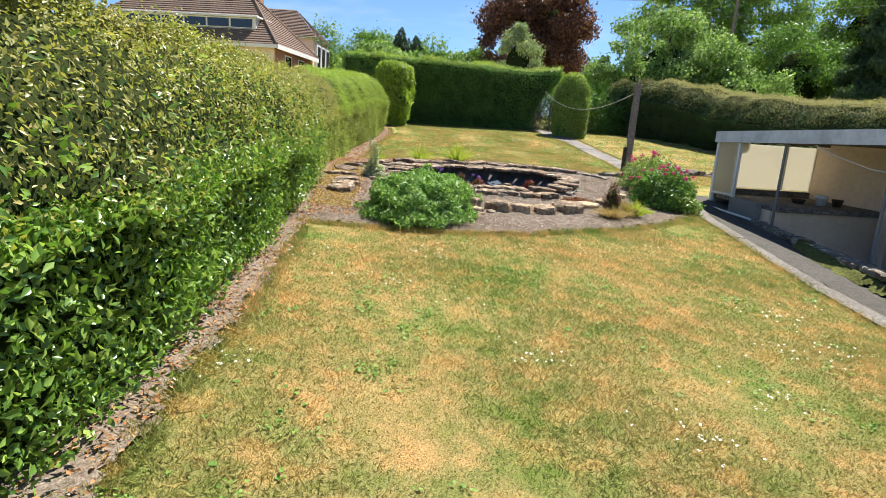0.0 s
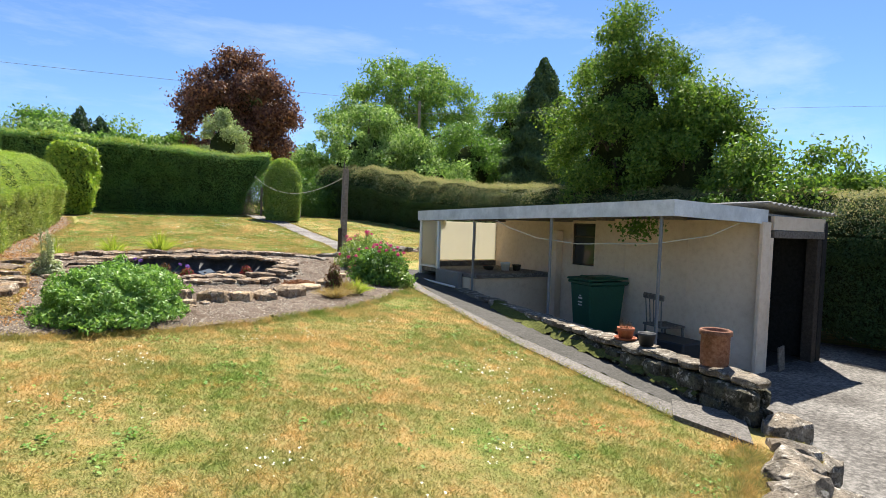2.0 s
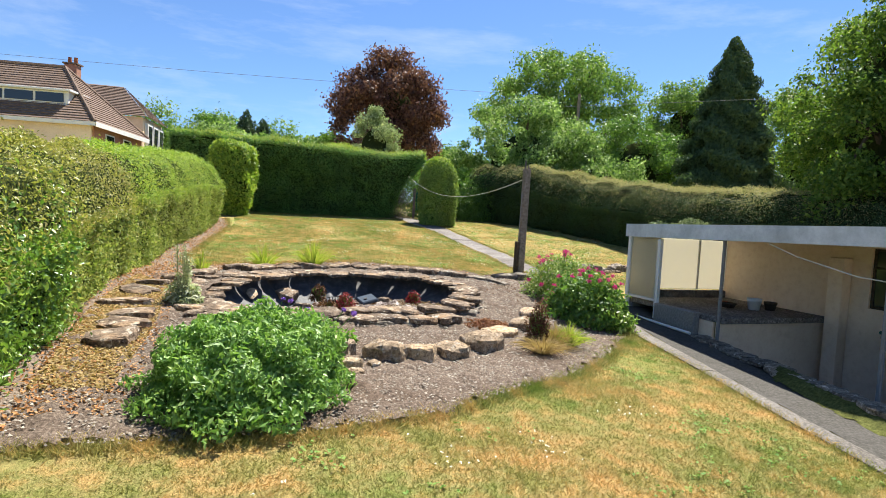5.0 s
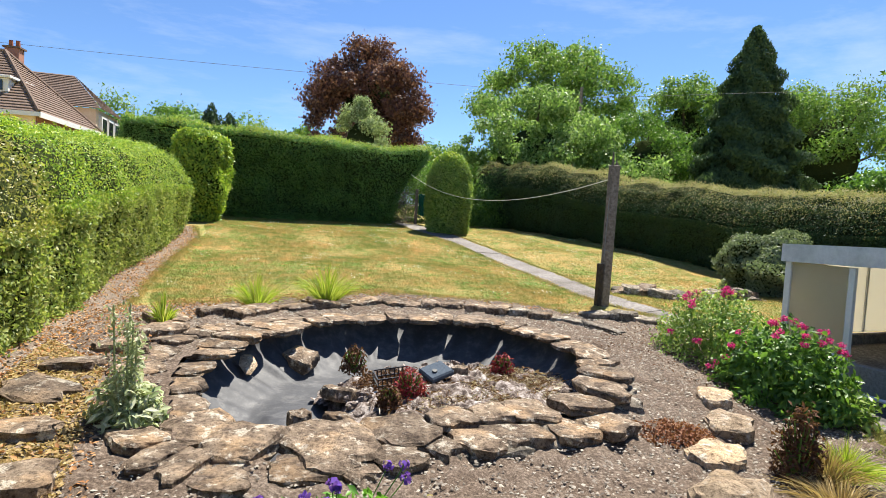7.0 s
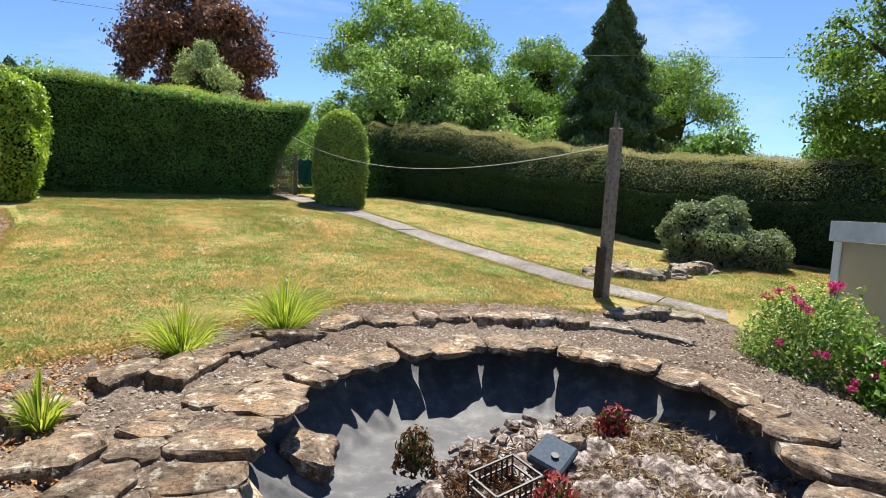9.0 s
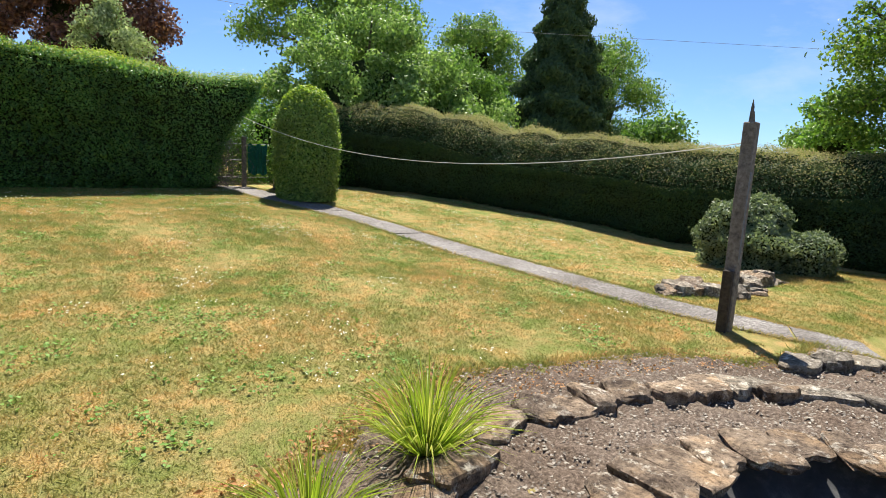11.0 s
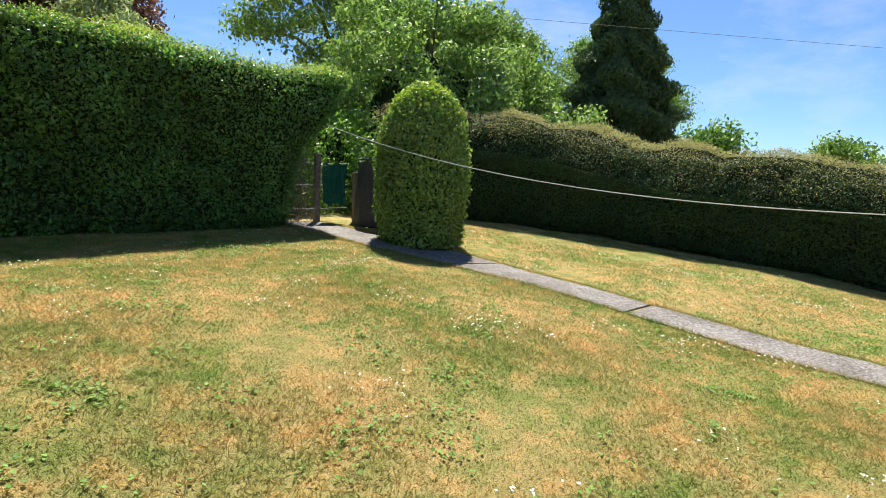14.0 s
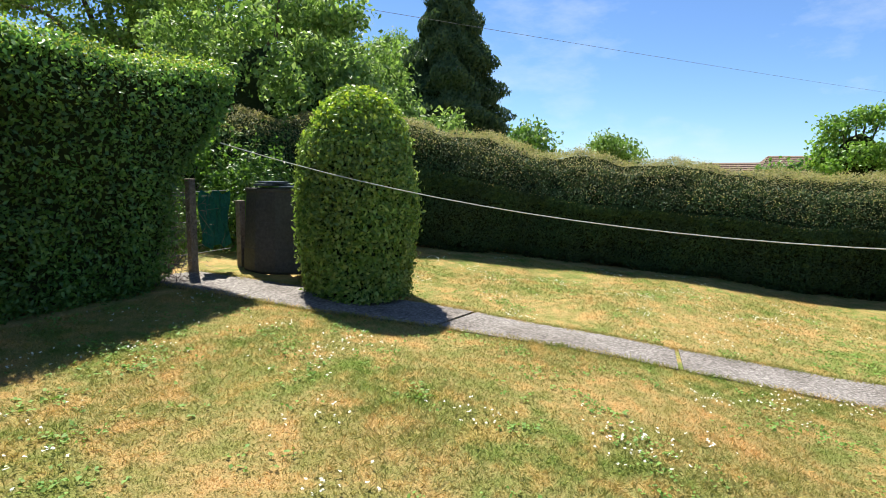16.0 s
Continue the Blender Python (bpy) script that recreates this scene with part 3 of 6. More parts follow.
def hedge_skin(line, thick, tops, shoulder, over, s, t, lump):
    """Places and outward normals on a clipped hedge: s metres along its face line, t 0 to 1 round its section."""
    p, inn, total = along_line(line, s)
    gz = lie(p[:, 0], p[:, 1])
    h = np.interp(s / total, [k[0] for k in tops], [k[1] for k in tops]) - gz
    r = np.minimum(shoulder, h * 0.45)
    fr = np.array([0, 0.06, 0.25, 0.42, 0.5, 0.56, 0.82, 0.87, 1.0])
    d = np.stack([0 * h + 0.10, 0 * h + 0.02, 0 * h - over * 0.4, 0 * h - over, r * 0.28 - over, r * 0.9 - over, thick - r, 0 * h + thick, 0 * h + thick], 1)
    z = np.stack([0 * h, h * 0.06, h * 0.5, h - r, h - r * 0.30, h - r * 0.02, h, h - r, 0 * h], 1)
    j = np.clip(np.searchsorted(fr, t, side="right") - 1, 0, len(fr) - 2)
    u = (t - fr[j]) / (fr[j + 1] - fr[j])
    a = np.arange(len(s))
    D, Z = d[a, j] * (1 - u) + d[a, j + 1] * u, z[a, j] * (1 - u) + z[a, j + 1] * u
    dd, dz = d[a, j + 1] - d[a, j], z[a, j + 1] - z[a, j]
    nd_, nz_ = -dz, dd
    m = np.maximum(np.hypot(nd_, nz_), 1e-6)
    nrm = np.concatenate([inn * (nd_ / m)[:, None], (nz_ / m)[:, None]], 1)
    q = np.concatenate([p + inn * D[:, None], (gz + Z)[:, None]], 1)
    q = q + nrm * (lump * wobble(q, 2.2) + lump * 0.45 * wobble(q, 6.5, 2.0))[:, None]
    return q, nrm


def lean_end(q, line, flare):
    """Let the last metre of a hedge lean out over its foot."""
    if flare:
        e, b_ = np.array(line[-1], float), np.array(line[-2], float)
        w = (e - b_) / np.linalg.norm(e - b_)
        near = smooth01(1 + ((q[:, :2] - e) @ w) / 1.3)
        up = np.clip((q[:, 2] - lie(e[0], e[1])) / 2.2, 0, 1)
        q[:, :2] += (flare * near * up ** 1.3)[:, None] * w


def hedge(name, line, thick, tops, shoulder, over, leaf, density, face_mat, top_mat, lump, label, top_from=0.47, wide=0.5, ends=(True, True), spread=0.7, shag=0.035, flare=0.0):
    thing = group_at(name, Matrix())
    tagged(thing, label, "hedge")
    total = along_line(line, np.array([0.0]))[2]
    ns, nt = max(8, int(total / 0.25)), 26
    S, T = np.meshgrid(np.linspace(0.03, total - 0.03, ns), np.linspace(0, 1, nt), indexing="ij")
    q, nrm = hedge_skin(line, thick, tops, shoulder, over, S.ravel(), T.ravel(), lump)
    lean_end(q, line, flare)
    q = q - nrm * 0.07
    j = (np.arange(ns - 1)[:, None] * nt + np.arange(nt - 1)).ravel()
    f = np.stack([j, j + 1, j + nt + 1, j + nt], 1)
    # solid added behind the leaves, coloured as the shade between them
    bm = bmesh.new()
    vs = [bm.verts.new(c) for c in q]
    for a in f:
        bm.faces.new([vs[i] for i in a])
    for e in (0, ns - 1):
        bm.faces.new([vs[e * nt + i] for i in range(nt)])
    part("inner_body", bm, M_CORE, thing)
    h = np.mean([k[1] for k in tops]) - np.mean(lie([p[0] for p in line], [p[1] for p in line]))
    n = int(total * (h * 1.05 + thick + h * 0.2) * density)
    t = rng.uniform(0, 1, n) ** 1.0
    t = np.where(t > 0.9, rng.uniform(0, 0.85, n), t)
    q, nrm = hedge_skin(line, thick, tops, shoulder, over, rng.uniform(0, total, n), t, lump)
    ts = t + 0.045 * wobble(q, 2.2) + 0.05 * rng.normal(size=n)
    for end, s in zip(ends, (0.0, total)):
        if end:
            m = int(h * thick * density * 1.1)
            a, _ = hedge_skin(line, thick, tops, shoulder, over, np.full(m, s), rng.uniform(0, 0.5, m), lump)
            c, _ = hedge_skin(line, thick, tops, shoulder, over, np.full(m, s), 0.9 + 0 * a[:, 0], lump)
            w = rng.uniform(0, 1, m)[:, None]
            e = a.copy()
            e[:, :2] = a[:, :2] * (1 - w) + c[:, :2] * w
            p0, inn, _ = along_line(line, np.array([s]))
            way = np.array([inn[0, 1], -inn[0, 0], 0.0]) * (1 if s > 0 else -1)
            e = e + way * (lump * wobble(e, 2.2) + 0.02)[:, None]
            q, nrm = np.concatenate([q, e]), np.concatenate([nrm, np.tile(way, (m, 1))])
            ts = np.concatenate([ts, 0.3 + 0.4 * (a[:, 2] > np.max(a[:, 2]) - 0.12)])
    lean_end(q, line, flare)
    q = q + nrm * rng.normal(0, shag, len(q))[:, None]
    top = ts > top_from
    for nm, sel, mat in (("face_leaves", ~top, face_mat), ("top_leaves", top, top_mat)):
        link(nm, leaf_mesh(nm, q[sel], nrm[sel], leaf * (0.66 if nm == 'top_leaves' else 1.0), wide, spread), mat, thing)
    return thing


FACE = [(-1.50, -5.0), (-1.56, -3.0), (-1.68, -0.9), (-1.85, 0.1), (-2.06, 0.95), (-2.30, 2.0), (-2.60, 3.1), (-2.88, 4.0), (-3.02, 4.6)]
hedge("privet_hedge", FACE, 1.35, [(0, 1.85), (0.3, 1.98), (0.55, 2.08), (0.75, 2.15), (1, 2.24)], 0.75, 0.05, 0.044, 4300, M_PRIVET, M_PRIVET_DRY, 0.06, "tall privet hedge with glossy green leaves beside a grit track", 0.42, 0.48, (False, True), 0.9, 0.065)
FACE2 = [(-3.04, 4.65), (-3.25, 5.4), (-3.6, 6.7), (-3.88, 7.75)]
hedge("privet_hedge", FACE2, 1.35, [(0, 2.26), (0.5, 2.36), (1, 2.42)], 0.7, 0.05, 0.040, 3400, M_PRIVET_PALE, M_PRIVET_DRY, 0.06, "clipped privet hedge with dry brownish patches", 0.33, 0.5, (True, True), 0.75)
FACE3 = [(-3.92, 7.85), (-4.22, 9.1), (-4.45, 10.4), (-4.62, 11.6), (-4.80, 13.0), (-4.98, 14.6)]
hedge("privet_hedge", FACE3, 1.35, [(0, 2.47), (0.3, 2.64), (0.7, 2.83), (1, 2.90)], 0.6, 0.04, 0.040, 3400, M_PRIVET_PALE, M_PRIVET_GOLD, 0.05, "clipped hedge with fresh yellow-green top", 0.36, 0.5, (True, True), 0.75)
BACK = [(-7.6, 18.2), (-5.6, 18.35), (-3.0, 18.5), (-1.6, 18.62), (-0.95, 18.75)]
# bright strip along the top is a second leaf colour, standing for sun
hedge("tall_dark_hedge", BACK, 1.3, [(0, 4.05), (0.5, 3.90), (0.9, 3.80), (1, 3.86)], 0.22, 0.20, 0.045, 3800, M_BACKHEDGE, M_HEDGETOP, 0.095, "tall dark green clipped hedge, its flat top coloured as sunlit", 0.485, 0.55, (True, True), 0.85, 0.045, 1.15)
RIGHT = [(1.9, 21.6), (3.1, 19.3), (4.55, 16.9), (5.35, 14.9), (6.0, 13.2), (6.7, 11.2), (7.3, 9.0), (8.4, 5.0), (9.0, 1.0), (9.4, -4.0)]
# shaded face and sunlit top come from two leaf colours
hedge("long_dark_hedge", RIGHT, 2.1, [(0, 3.75), (0.11, 3.62), (0.145, 3.46), (0.2, 3.12), (0.25, 2.99), (0.29, 2.93), (0.33, 2.79), (0.36, 2.8), (0.40, 2.72), (0.45, 2.78), (0.5, 2.62), (0.62, 2.4), (0.8, 2.3), (1, 2.2)], 0.70, 0.06, 0.045, 3000, M_HEDGESHADE, M_SUNLITTOP, 0.10, "long evergreen hedge, face coloured dark as shade, brownish undulating clipped top lightened as sunlit", 0.485, 0.5, (True, True), 0.55)


def dome(name, x, y, r, top, mat, core, leaf, density, label, category, power=2.6, lump=0.03, spread=0.7, base_in=0.9, sink=0.0, ry=None, top_mat=None):
    """A clipped or natural shrub: a rounded body of leaves over a core coloured as inner shade."""
    thing = group_at(name, Matrix.Translation((x, y, float(lie(x, y)) - sink)))
    tagged(thing, label, category)
    H = top - float(lie(x, y)) + sink
    ry = ry or r

    def skin(u, a):
        k = np.clip(1 - np.clip((u - 0.45) / 0.55, 0, 1) ** power, 0, 1) ** (1 / power)
        k = k * (base_in + (1 - base_in) * np.clip(u / 0.3, 0, 1))
        p = np.stack([r * k * np.cos(a), ry * k * np.sin(a), u * H], -1)
        n = unit(np.stack([np.cos(a) / r, np.sin(a) / ry, 0.05 + 2.2 * np.clip((u - 0.55) / 0.45, 0, 1) ** 2.0 / H], -1))
        return p + n * (lump * wobble(p + x, 3.5) + 0.5 * lump * wobble(p, 9.0, 4.0))[..., None], n

    nu, na = 14, 24
    U, A = np.meshgrid(np.linspace(0, 0.995, nu), np.linspace(0, 2 * np.pi, na, endpoint=False), indexing="ij")
    p, n = skin(U.ravel(), A.ravel())
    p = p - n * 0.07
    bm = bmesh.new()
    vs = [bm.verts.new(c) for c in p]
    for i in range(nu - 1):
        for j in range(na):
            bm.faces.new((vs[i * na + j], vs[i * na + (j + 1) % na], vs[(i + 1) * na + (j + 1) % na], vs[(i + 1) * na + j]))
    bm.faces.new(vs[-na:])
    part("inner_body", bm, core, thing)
    m = int((2 * math.pi * (r + ry) / 2 * H + 2 * math.pi * r * ry) * density)
    u = np.clip(1 - np.abs(rng.uniform(-0.02, 1, m)) ** 1.25, 0, 0.999)
    p, n = skin(u, rng.uniform(0, 2 * np.pi, m))
    p = p + n * rng.normal(0, 0.03, m)[:, None]
    if top_mat:
        hi = u + 0.06 * rng.normal(size=m) > 0.86
        link("top_leaves", leaf_mesh("top_leaves", p[hi], n[hi], leaf, 0.55, spread), top_mat, thing)
        p, n = p[~hi], n[~hi]
    link("leaves", leaf_mesh("leaves", p, n, leaf, 0.55, spread), mat, thing)
    return thing


dome("topiary", 0.50, 17.55, 0.56, 3.58, M_TOPIARY, M_CORE, 0.048, 4200, "clipped bullet-shaped topiary bush beside the path", "topiary", 2.2, 0.025, top_mat=M_PRIVET_GOLD)
dome("pillar_shrub", -5.35, 16.7, 0.62, 3.62, M_PRIVET_GOLD, M_CORE, 0.06, 1900, "bright yellow-green rounded shrub on a narrow foot", "shrub", 3.0, 0.09, 0.9, 0.62)
dome("grey_shrub", 5.15, 11.75, 0.66, 1.84, M_GREYSHRUB, M_CORE, 0.05, 2400, "grey-green rounded shrub before the dark hedge", "shrub", 1.9, 0.2, 0.9, 0.9)
dome("grey_shrub", 5.5, 11.2, 0.42, 1.48, M_GREYSHRUB, M_CORE, 0.045, 2400, "low grey-green shrub beside the rockery", "shrub", 1.9, 0.1, 0.9, 0.9)

# ---- trees ----


def tree(name, x, y, top, crown, clumps, clump_r, mat, leaf, n, label, z_low=0.3, category="tree", core=True, seed=1, squash=1.0, taper=0.0):
    """Tapered trunk with limbs, and a crown of leaf clumps scattered in an ellipsoid: crown (rx, ry, rz)."""
    r_ = np.random.default_rng(seed)
    g0 = float(lie(x, min(y, 60)))
    thing = group_at(name, Matrix.Translation((x, y, g0)))
    tagged(thing, label, category)
    H = top - g0
    rx, ry, rz = crown
    cz = H - rz
    c = []
    while len(c) < clumps:
        v = r_.uniform(-1, 1, 3)
        L = np.linalg.norm(v)
        if 0.05 < L < 1:
            v = v / L * 0.97 * L ** 0.55
            w = 1 - taper * max(v[2], 0)
            c.append((v[0] * (rx - clump_r * 0.6) * w, v[1] * (ry - clump_r * 0.6) * w, cz + v[2] * (rz - clump_r * 0.6)))
    c = np.array(c)
    rr = clump_r * r_.uniform(0.45, 1.25, clumps)
    bm = bmesh.new()
    tube(bm, [(0, 0, -0.3), (0.05 * rx, 0.03, H * 0.25), (0, 0.05 * ry, H * 0.5), (0.02, 0, H * 0.75)], [0.035 * H, 0.028 * H, 0.018 * H, 0.006 * H], 8)
    for i in range(0, clumps, max(1, clumps // 12)):
        z0 = H * r_.uniform(0.2, 0.5)
        m_ = (np.array([0, 0, z0]) + c[i]) / 2 + np.array([0, 0, 0.06 * H])
        tube(bm, [(0, 0, z0), tuple(m_), tuple(c[i])], [0.013 * H, 0.008 * H, 0.003 * H], 5, False)
    part("trunk", bm, M_BARK, thing)
    k = r_.choice(clumps, n, p=rr ** 2 / np.sum(rr ** 2))
    v = unit(r_.normal(size=(n, 3)))
    d = r_.uniform(0.25, 1.0, n) ** 0.6 * (1 + 0.3 * wobble(v * 2.0 + k[:, None], 1.8) + 0.22 * wobble(v * 5.0 + 2.0 * k[:, None], 1.7)) + 0.12 * np.abs(r_.normal(size=n)) ** 1.5
    p = c[k] + v * (rr[k] * d)[:, None] * np.array([1, 1, 0.8 * squash])
    link("crown", leaf_mesh("crown", p, v + np.array([0, 0, 0.35]), leaf, 0.55, 0.75, 0.3), mat, thing)
    # ellipsoid added to fill the crown, coloured as its inner shade
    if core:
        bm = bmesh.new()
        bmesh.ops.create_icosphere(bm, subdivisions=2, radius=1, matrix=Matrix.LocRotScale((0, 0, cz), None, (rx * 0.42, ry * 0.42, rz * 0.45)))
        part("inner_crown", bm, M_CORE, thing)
    return thing


def conifer(name, x, y, top, r, n, label, seed=3, mat=None, leaf=0.24):
    r_ = np.random.default_rng(seed)
    g0 = float(lie(x, min(y, 60)))
    thing = tagged(group_at(name, Matrix.Translation((x, y, g0))), label, "conifer")
    H = top - g0
    bm = bmesh.new()
    tube(bm, [(0, 0, -0.3), (0, 0, H * 0.5), (0, 0, H * 0.97)], [0.03 * H, 0.016 * H, 0.003 * H], 8)
    part("trunk", bm, M_BARK, thing)
    u = 1 - np.sqrt(r_.uniform(0, 1, n))
    a = r_.uniform(0, 2 * np.pi, n)
    prof = (1 - u) ** 0.68 * (0.86 + 0.14 * np.sin(u * 46 + 2.0 * np.sin(a * 3))) * (1 + 0.16 * np.sin(a * 5 + u * 17) + 0.08 * np.sin(a * 11 + u * 31))
    rad = r * prof * r_.uniform(0.72, 1.0, n)
    p = np.stack([rad * np.cos(a), rad * np.sin(a), 0.05 * H + u * H * 0.95], -1)
    v = np.stack([np.cos(a), np.sin(a), 0.2 + 0 * a], -1)
    link("crown", leaf_mesh("crown", p, v, leaf, 0.38, 0.6, 0.5), mat or M_CONIFER, thing)
    # cone added within, dark like the shade under the needles
    bm = bmesh.new()
    bmesh.ops.create_cone(bm, cap_ends=True, segments=14, radius1=r * 0.72, radius2=0.02, depth=H * 0.9, matrix=Matrix.Translation((0, 0, H * 0.48)))
    part("inner_crown", bm, M_CORE, thing)
    return thing


M_YARD = leaf_mat("mid_green_tree_leaves", [(0.061, 0.121, 0.018), (0.091, 0.173, 0.026), (0.132, 0.226, 0.037), (0.223, 0.298, 0.052)], 0.45, 0.5, 0.3)
tree("copper_beech", -1.9, 46.0, 14.8, (4.9, 4.8, 5.5), 120, 1.0, M_COPPER, 0.24, 52000, "large copper beech with dark red-brown leaves", seed=111)
tree("silvery_tree", -2.0, 27.0, 6.95, (1.45, 1.3, 2.3), 60, 0.36, M_SILVER, 0.10, 16000, "small pale silvery-green tree", seed=12, taper=0.5)
tree("ash_tree", 9.8, 38.5, 13.7, (5.7, 4.6, 5.0), 130, 0.9, M_ASH, 0.19, 46000, "tall airy green tree", seed=13, core=False)
tree("round_tree", 10.6, 27.2, 7.55, (2.5, 2.4, 2.9), 80, 0.6, M_SHADETREE, 0.12, 34000, "rounded bright green tree", seed=14)
tree("laurel_tree", 4.2, 22.9, 7.0, (3.3, 2.9, 3.1), 130, 0.5, M_LAUREL, 0.115, 56000, "broad tree with pale glossy leaf clusters", seed=15)
tree("laurel_tree", 6.6, 22.0, 5.4, (2.4, 2.0, 2.2), 50, 0.52, M_LAUREL, 0.12, 22000, "lower tree with pale glossy leaf clusters", seed=16)
tree("gap_tree", 1.2, 22.0, 4.1, (1.4, 1.2, 1.4), 30, 0.4, M_BRIGHT, 0.08, 12000, "bright green bush in the gap behind the hedges", seed=17)
conifer("tall_conifer", 13.3, 24.2, 10.2, 2.6, 80000, "tall dark pointed conifer", leaf=0.17)
tree("back_tree", 24.0, 33.0, 11.6, (4.8, 4.4, 5.0), 110, 0.95, M_ASH, 0.17, 44000, "light green tree behind the conifer", seed=18)
tree("back_tree", 16.2, 34.0, 11.7, (2.9, 2.6, 4.6), 70, 0.75, M_ASH, 0.16, 26000, "light green tree beside the conifer", seed=19)
tree("yard_tree", 8.5, 10.3, 7.35, (2.15, 2.2, 3.1), 130, 0.44, M_YARD, 0.075, 76000, "leafy bright green tree over the hedge", seed=20, taper=0.35)
tree("yard_tree", 9.2, 8.9, 5.2, (1.7, 1.7, 2.2), 50, 0.5, M_YARD, 0.085, 36000, "leafy green tree behind the shed", seed=21)
tree("yard_bush", 9.8, 6.6, 3.8, (2.1, 1.9, 2.0), 90, 0.5, M_YARD, 0.09, 56000, "broad deep green bush behind the garage", seed=22)
tree("far_tree", 34.7, 24.2, 6.1, (2.6, 2.4, 2.2), 16, 0.9, M_ASH, 0.22, 6000, "distant round green tree", seed=23)
tree("far_tree", 19.9, 24.5, 5.75, (1.7, 1.6, 1.9), 16, 0.9, M_SHADETREE, 0.2, 7000, "round tree beyond the hedge", seed=24)
for i, (x, y, top, r) in enumerate([(-15.0, 66, 11.5, 4.5), (-20.5, 60, 11.8, 4.0), (-9.5, 60, 9.0, 3.5), (-6.0, 56, 8.6, 3.0), (4.5, 55, 8.8, 3.6), (-13.0, 44, 7.6, 3.0), (-27, 62, 12, 5), (-10, 44, 8.0, 2.8), (-15.0, 46, 8.4, 3.0), (-6.8, 48, 8.4, 2.8), (-4.0, 51, 8.5, 2.6)]):
    tree("far_tree", x, y, top, (r, r, min(r, (top - 3) / 2)), 26, r * 0.34, (M_ASH, M_SHADETREE, M_LAUREL)[i % 3], 0.30, 11000, "distant green garden tree", seed=40 + i)
for i, (x, y, top) in enumerate([(-16.2, 58, 11.8), (-14.6, 58, 11.0), (-8.2, 52, 8.9), (-6.9, 52, 9.2)]):
    conifer("far_conifer", x, y, top - 0.6, 2.6, 9000, "distant dark pointed conifer tree", 60 + i, leaf=0.34)

# ---- path ----
PATH_L = [(-0.95, 19.4), (-0.72, 18.7), (-0.38, 17.3), (0.05, 16.35), (0.27, 15.6), (0.66, 14.45), (1.06, 13.6), (1.30, 12.8), (1.36, 11.7), (1.42, 10.7), (1.60, 10.0), (1.78, 9.45), (2.25, 8.95)]
PATH_R = [(-0.1, 19.3), (0.15, 18.3), (0.62, 17.2), (0.90, 16.4), (1.05, 15.5), (1.32, 14.6), (1.68, 13.7), (1.90, 13.0), (1.95, 11.8), (2.0, 10.75), (2.12, 10.1), (2.25, 9.75), (2.65, 9.3)]
path_floor = tagged(group_at("garden_path", Matrix()), "cracked old concrete garden path across the lawn", "path", kind="structure")


def slab(p, name="slab", mat=None, parent=None, top=0.03, depth=0.10):
    bm = bmesh.new()
    n = 4
    a, b_, c, d = [np.array(q, float) for q in p]
    grid = [[(a * (1 - u) + b_ * u) * (1 - v) + (d * (1 - u) + c * u) * v for u in np.linspace(0, 1, n)] for v in np.linspace(0, 1, n)]
    up = [[bm.verts.new((q[0], q[1], float(lie(q[0], q[1])) + top)) for q in row] for row in grid]
    for i in range(n - 1):
        for j in range(n - 1):
            bm.faces.new((up[i][j], up[i][j + 1], up[i + 1][j + 1], up[i + 1][j]))
    loop = up[0] + [r[-1] for r in up[1:]] + up[-1][-2::-1] + [r[0] for r in up[-2:0:-1]]
    low = [bm.verts.new((v.co.x, v.co.y, v.co.z - depth)) for v in loop]
    for i in range(len(loop)):
        k = (i + 1) % len(loop)
        bm.faces.new((loop[i], low[i], low[k], loop[k]))
    bmesh.ops.recalc_face_normals(bm, faces=bm.faces)
    return part(name, bm, mat or M_PATH, parent or path_floor)


for i in range(len(PATH_L) - 1):
    g0, g1 = (0.02 if k in (3, 5, 11) else 0.0 for k in (i, i + 1))
    a, b_, c, d = [np.array(q) for q in (PATH_L[i], PATH_R[i], PATH_R[i + 1], PATH_L[i + 1])]
    slab((a + (d - a) * g0, b_ + (c - b_) * g0, c - (c - b_) * g1, d - (d - a) * g1), top=0.014)

# kerb walk between the lawn and the low wall
KL = [(2.25, 7.9), (2.20, 6.6), (2.32, 5.4), (2.41, 4.2), (2.50, 3.3), (2.64, 2.5), (2.76, 1.83), (2.86, 1.30)]
KM = [(2.48, 7.9), (2.40, 6.6), (2.49, 5.4), (2.59, 4.3), (2.68, 3.5), (2.82, 2.75), (2.95, 2.07), (3.06, 1.56)]
kerb = tagged(group_at("kerb_walk", Matrix()), "rough stony concrete edging beside the lawn", "kerb", kind="structure")
for i in range(len(KL) - 1):
    slab((KL[i], KM[i], KM[i + 1], KL[i + 1]), "slab", M_KERB, kerb, 0.02 + 0.003 * math.sin(i * 1.9), 0.12)
slab(((2.85, 1.32), (3.10, 1.64), (3.50, 1.30), (3.08, 0.80)), "slab", M_KERB, kerb, 0.035, 0.12)
M_CHANNEL = rough_mat("dark_channel_concrete", [(0.3, (0.035, 0.032, 0.028)), (0.5, (0.075, 0.07, 0.062)), (0.7, (0.13, 0.122, 0.11))], 2, 40, (0.6, 0.6, 0.5), 0.5, 0.9, 0.006, 0.05)
gutter = sheet("gutter", [(2.48, 8.6), (2.40, 6.6), (2.48, 5.4), (2.58, 4.3), (2.67, 3.5), (2.82, 2.8), (2.95, 2.12), (3.05, 1.55), (3.50, 1.5), (3.44, 3.0), (3.30, 5.0), (3.2, 6.9), (3.1, 8.6)], M_CHANNEL, 0.008, 0.05, 0.0, 0.003, label="dark concrete channel between kerb and wall", category="channel")
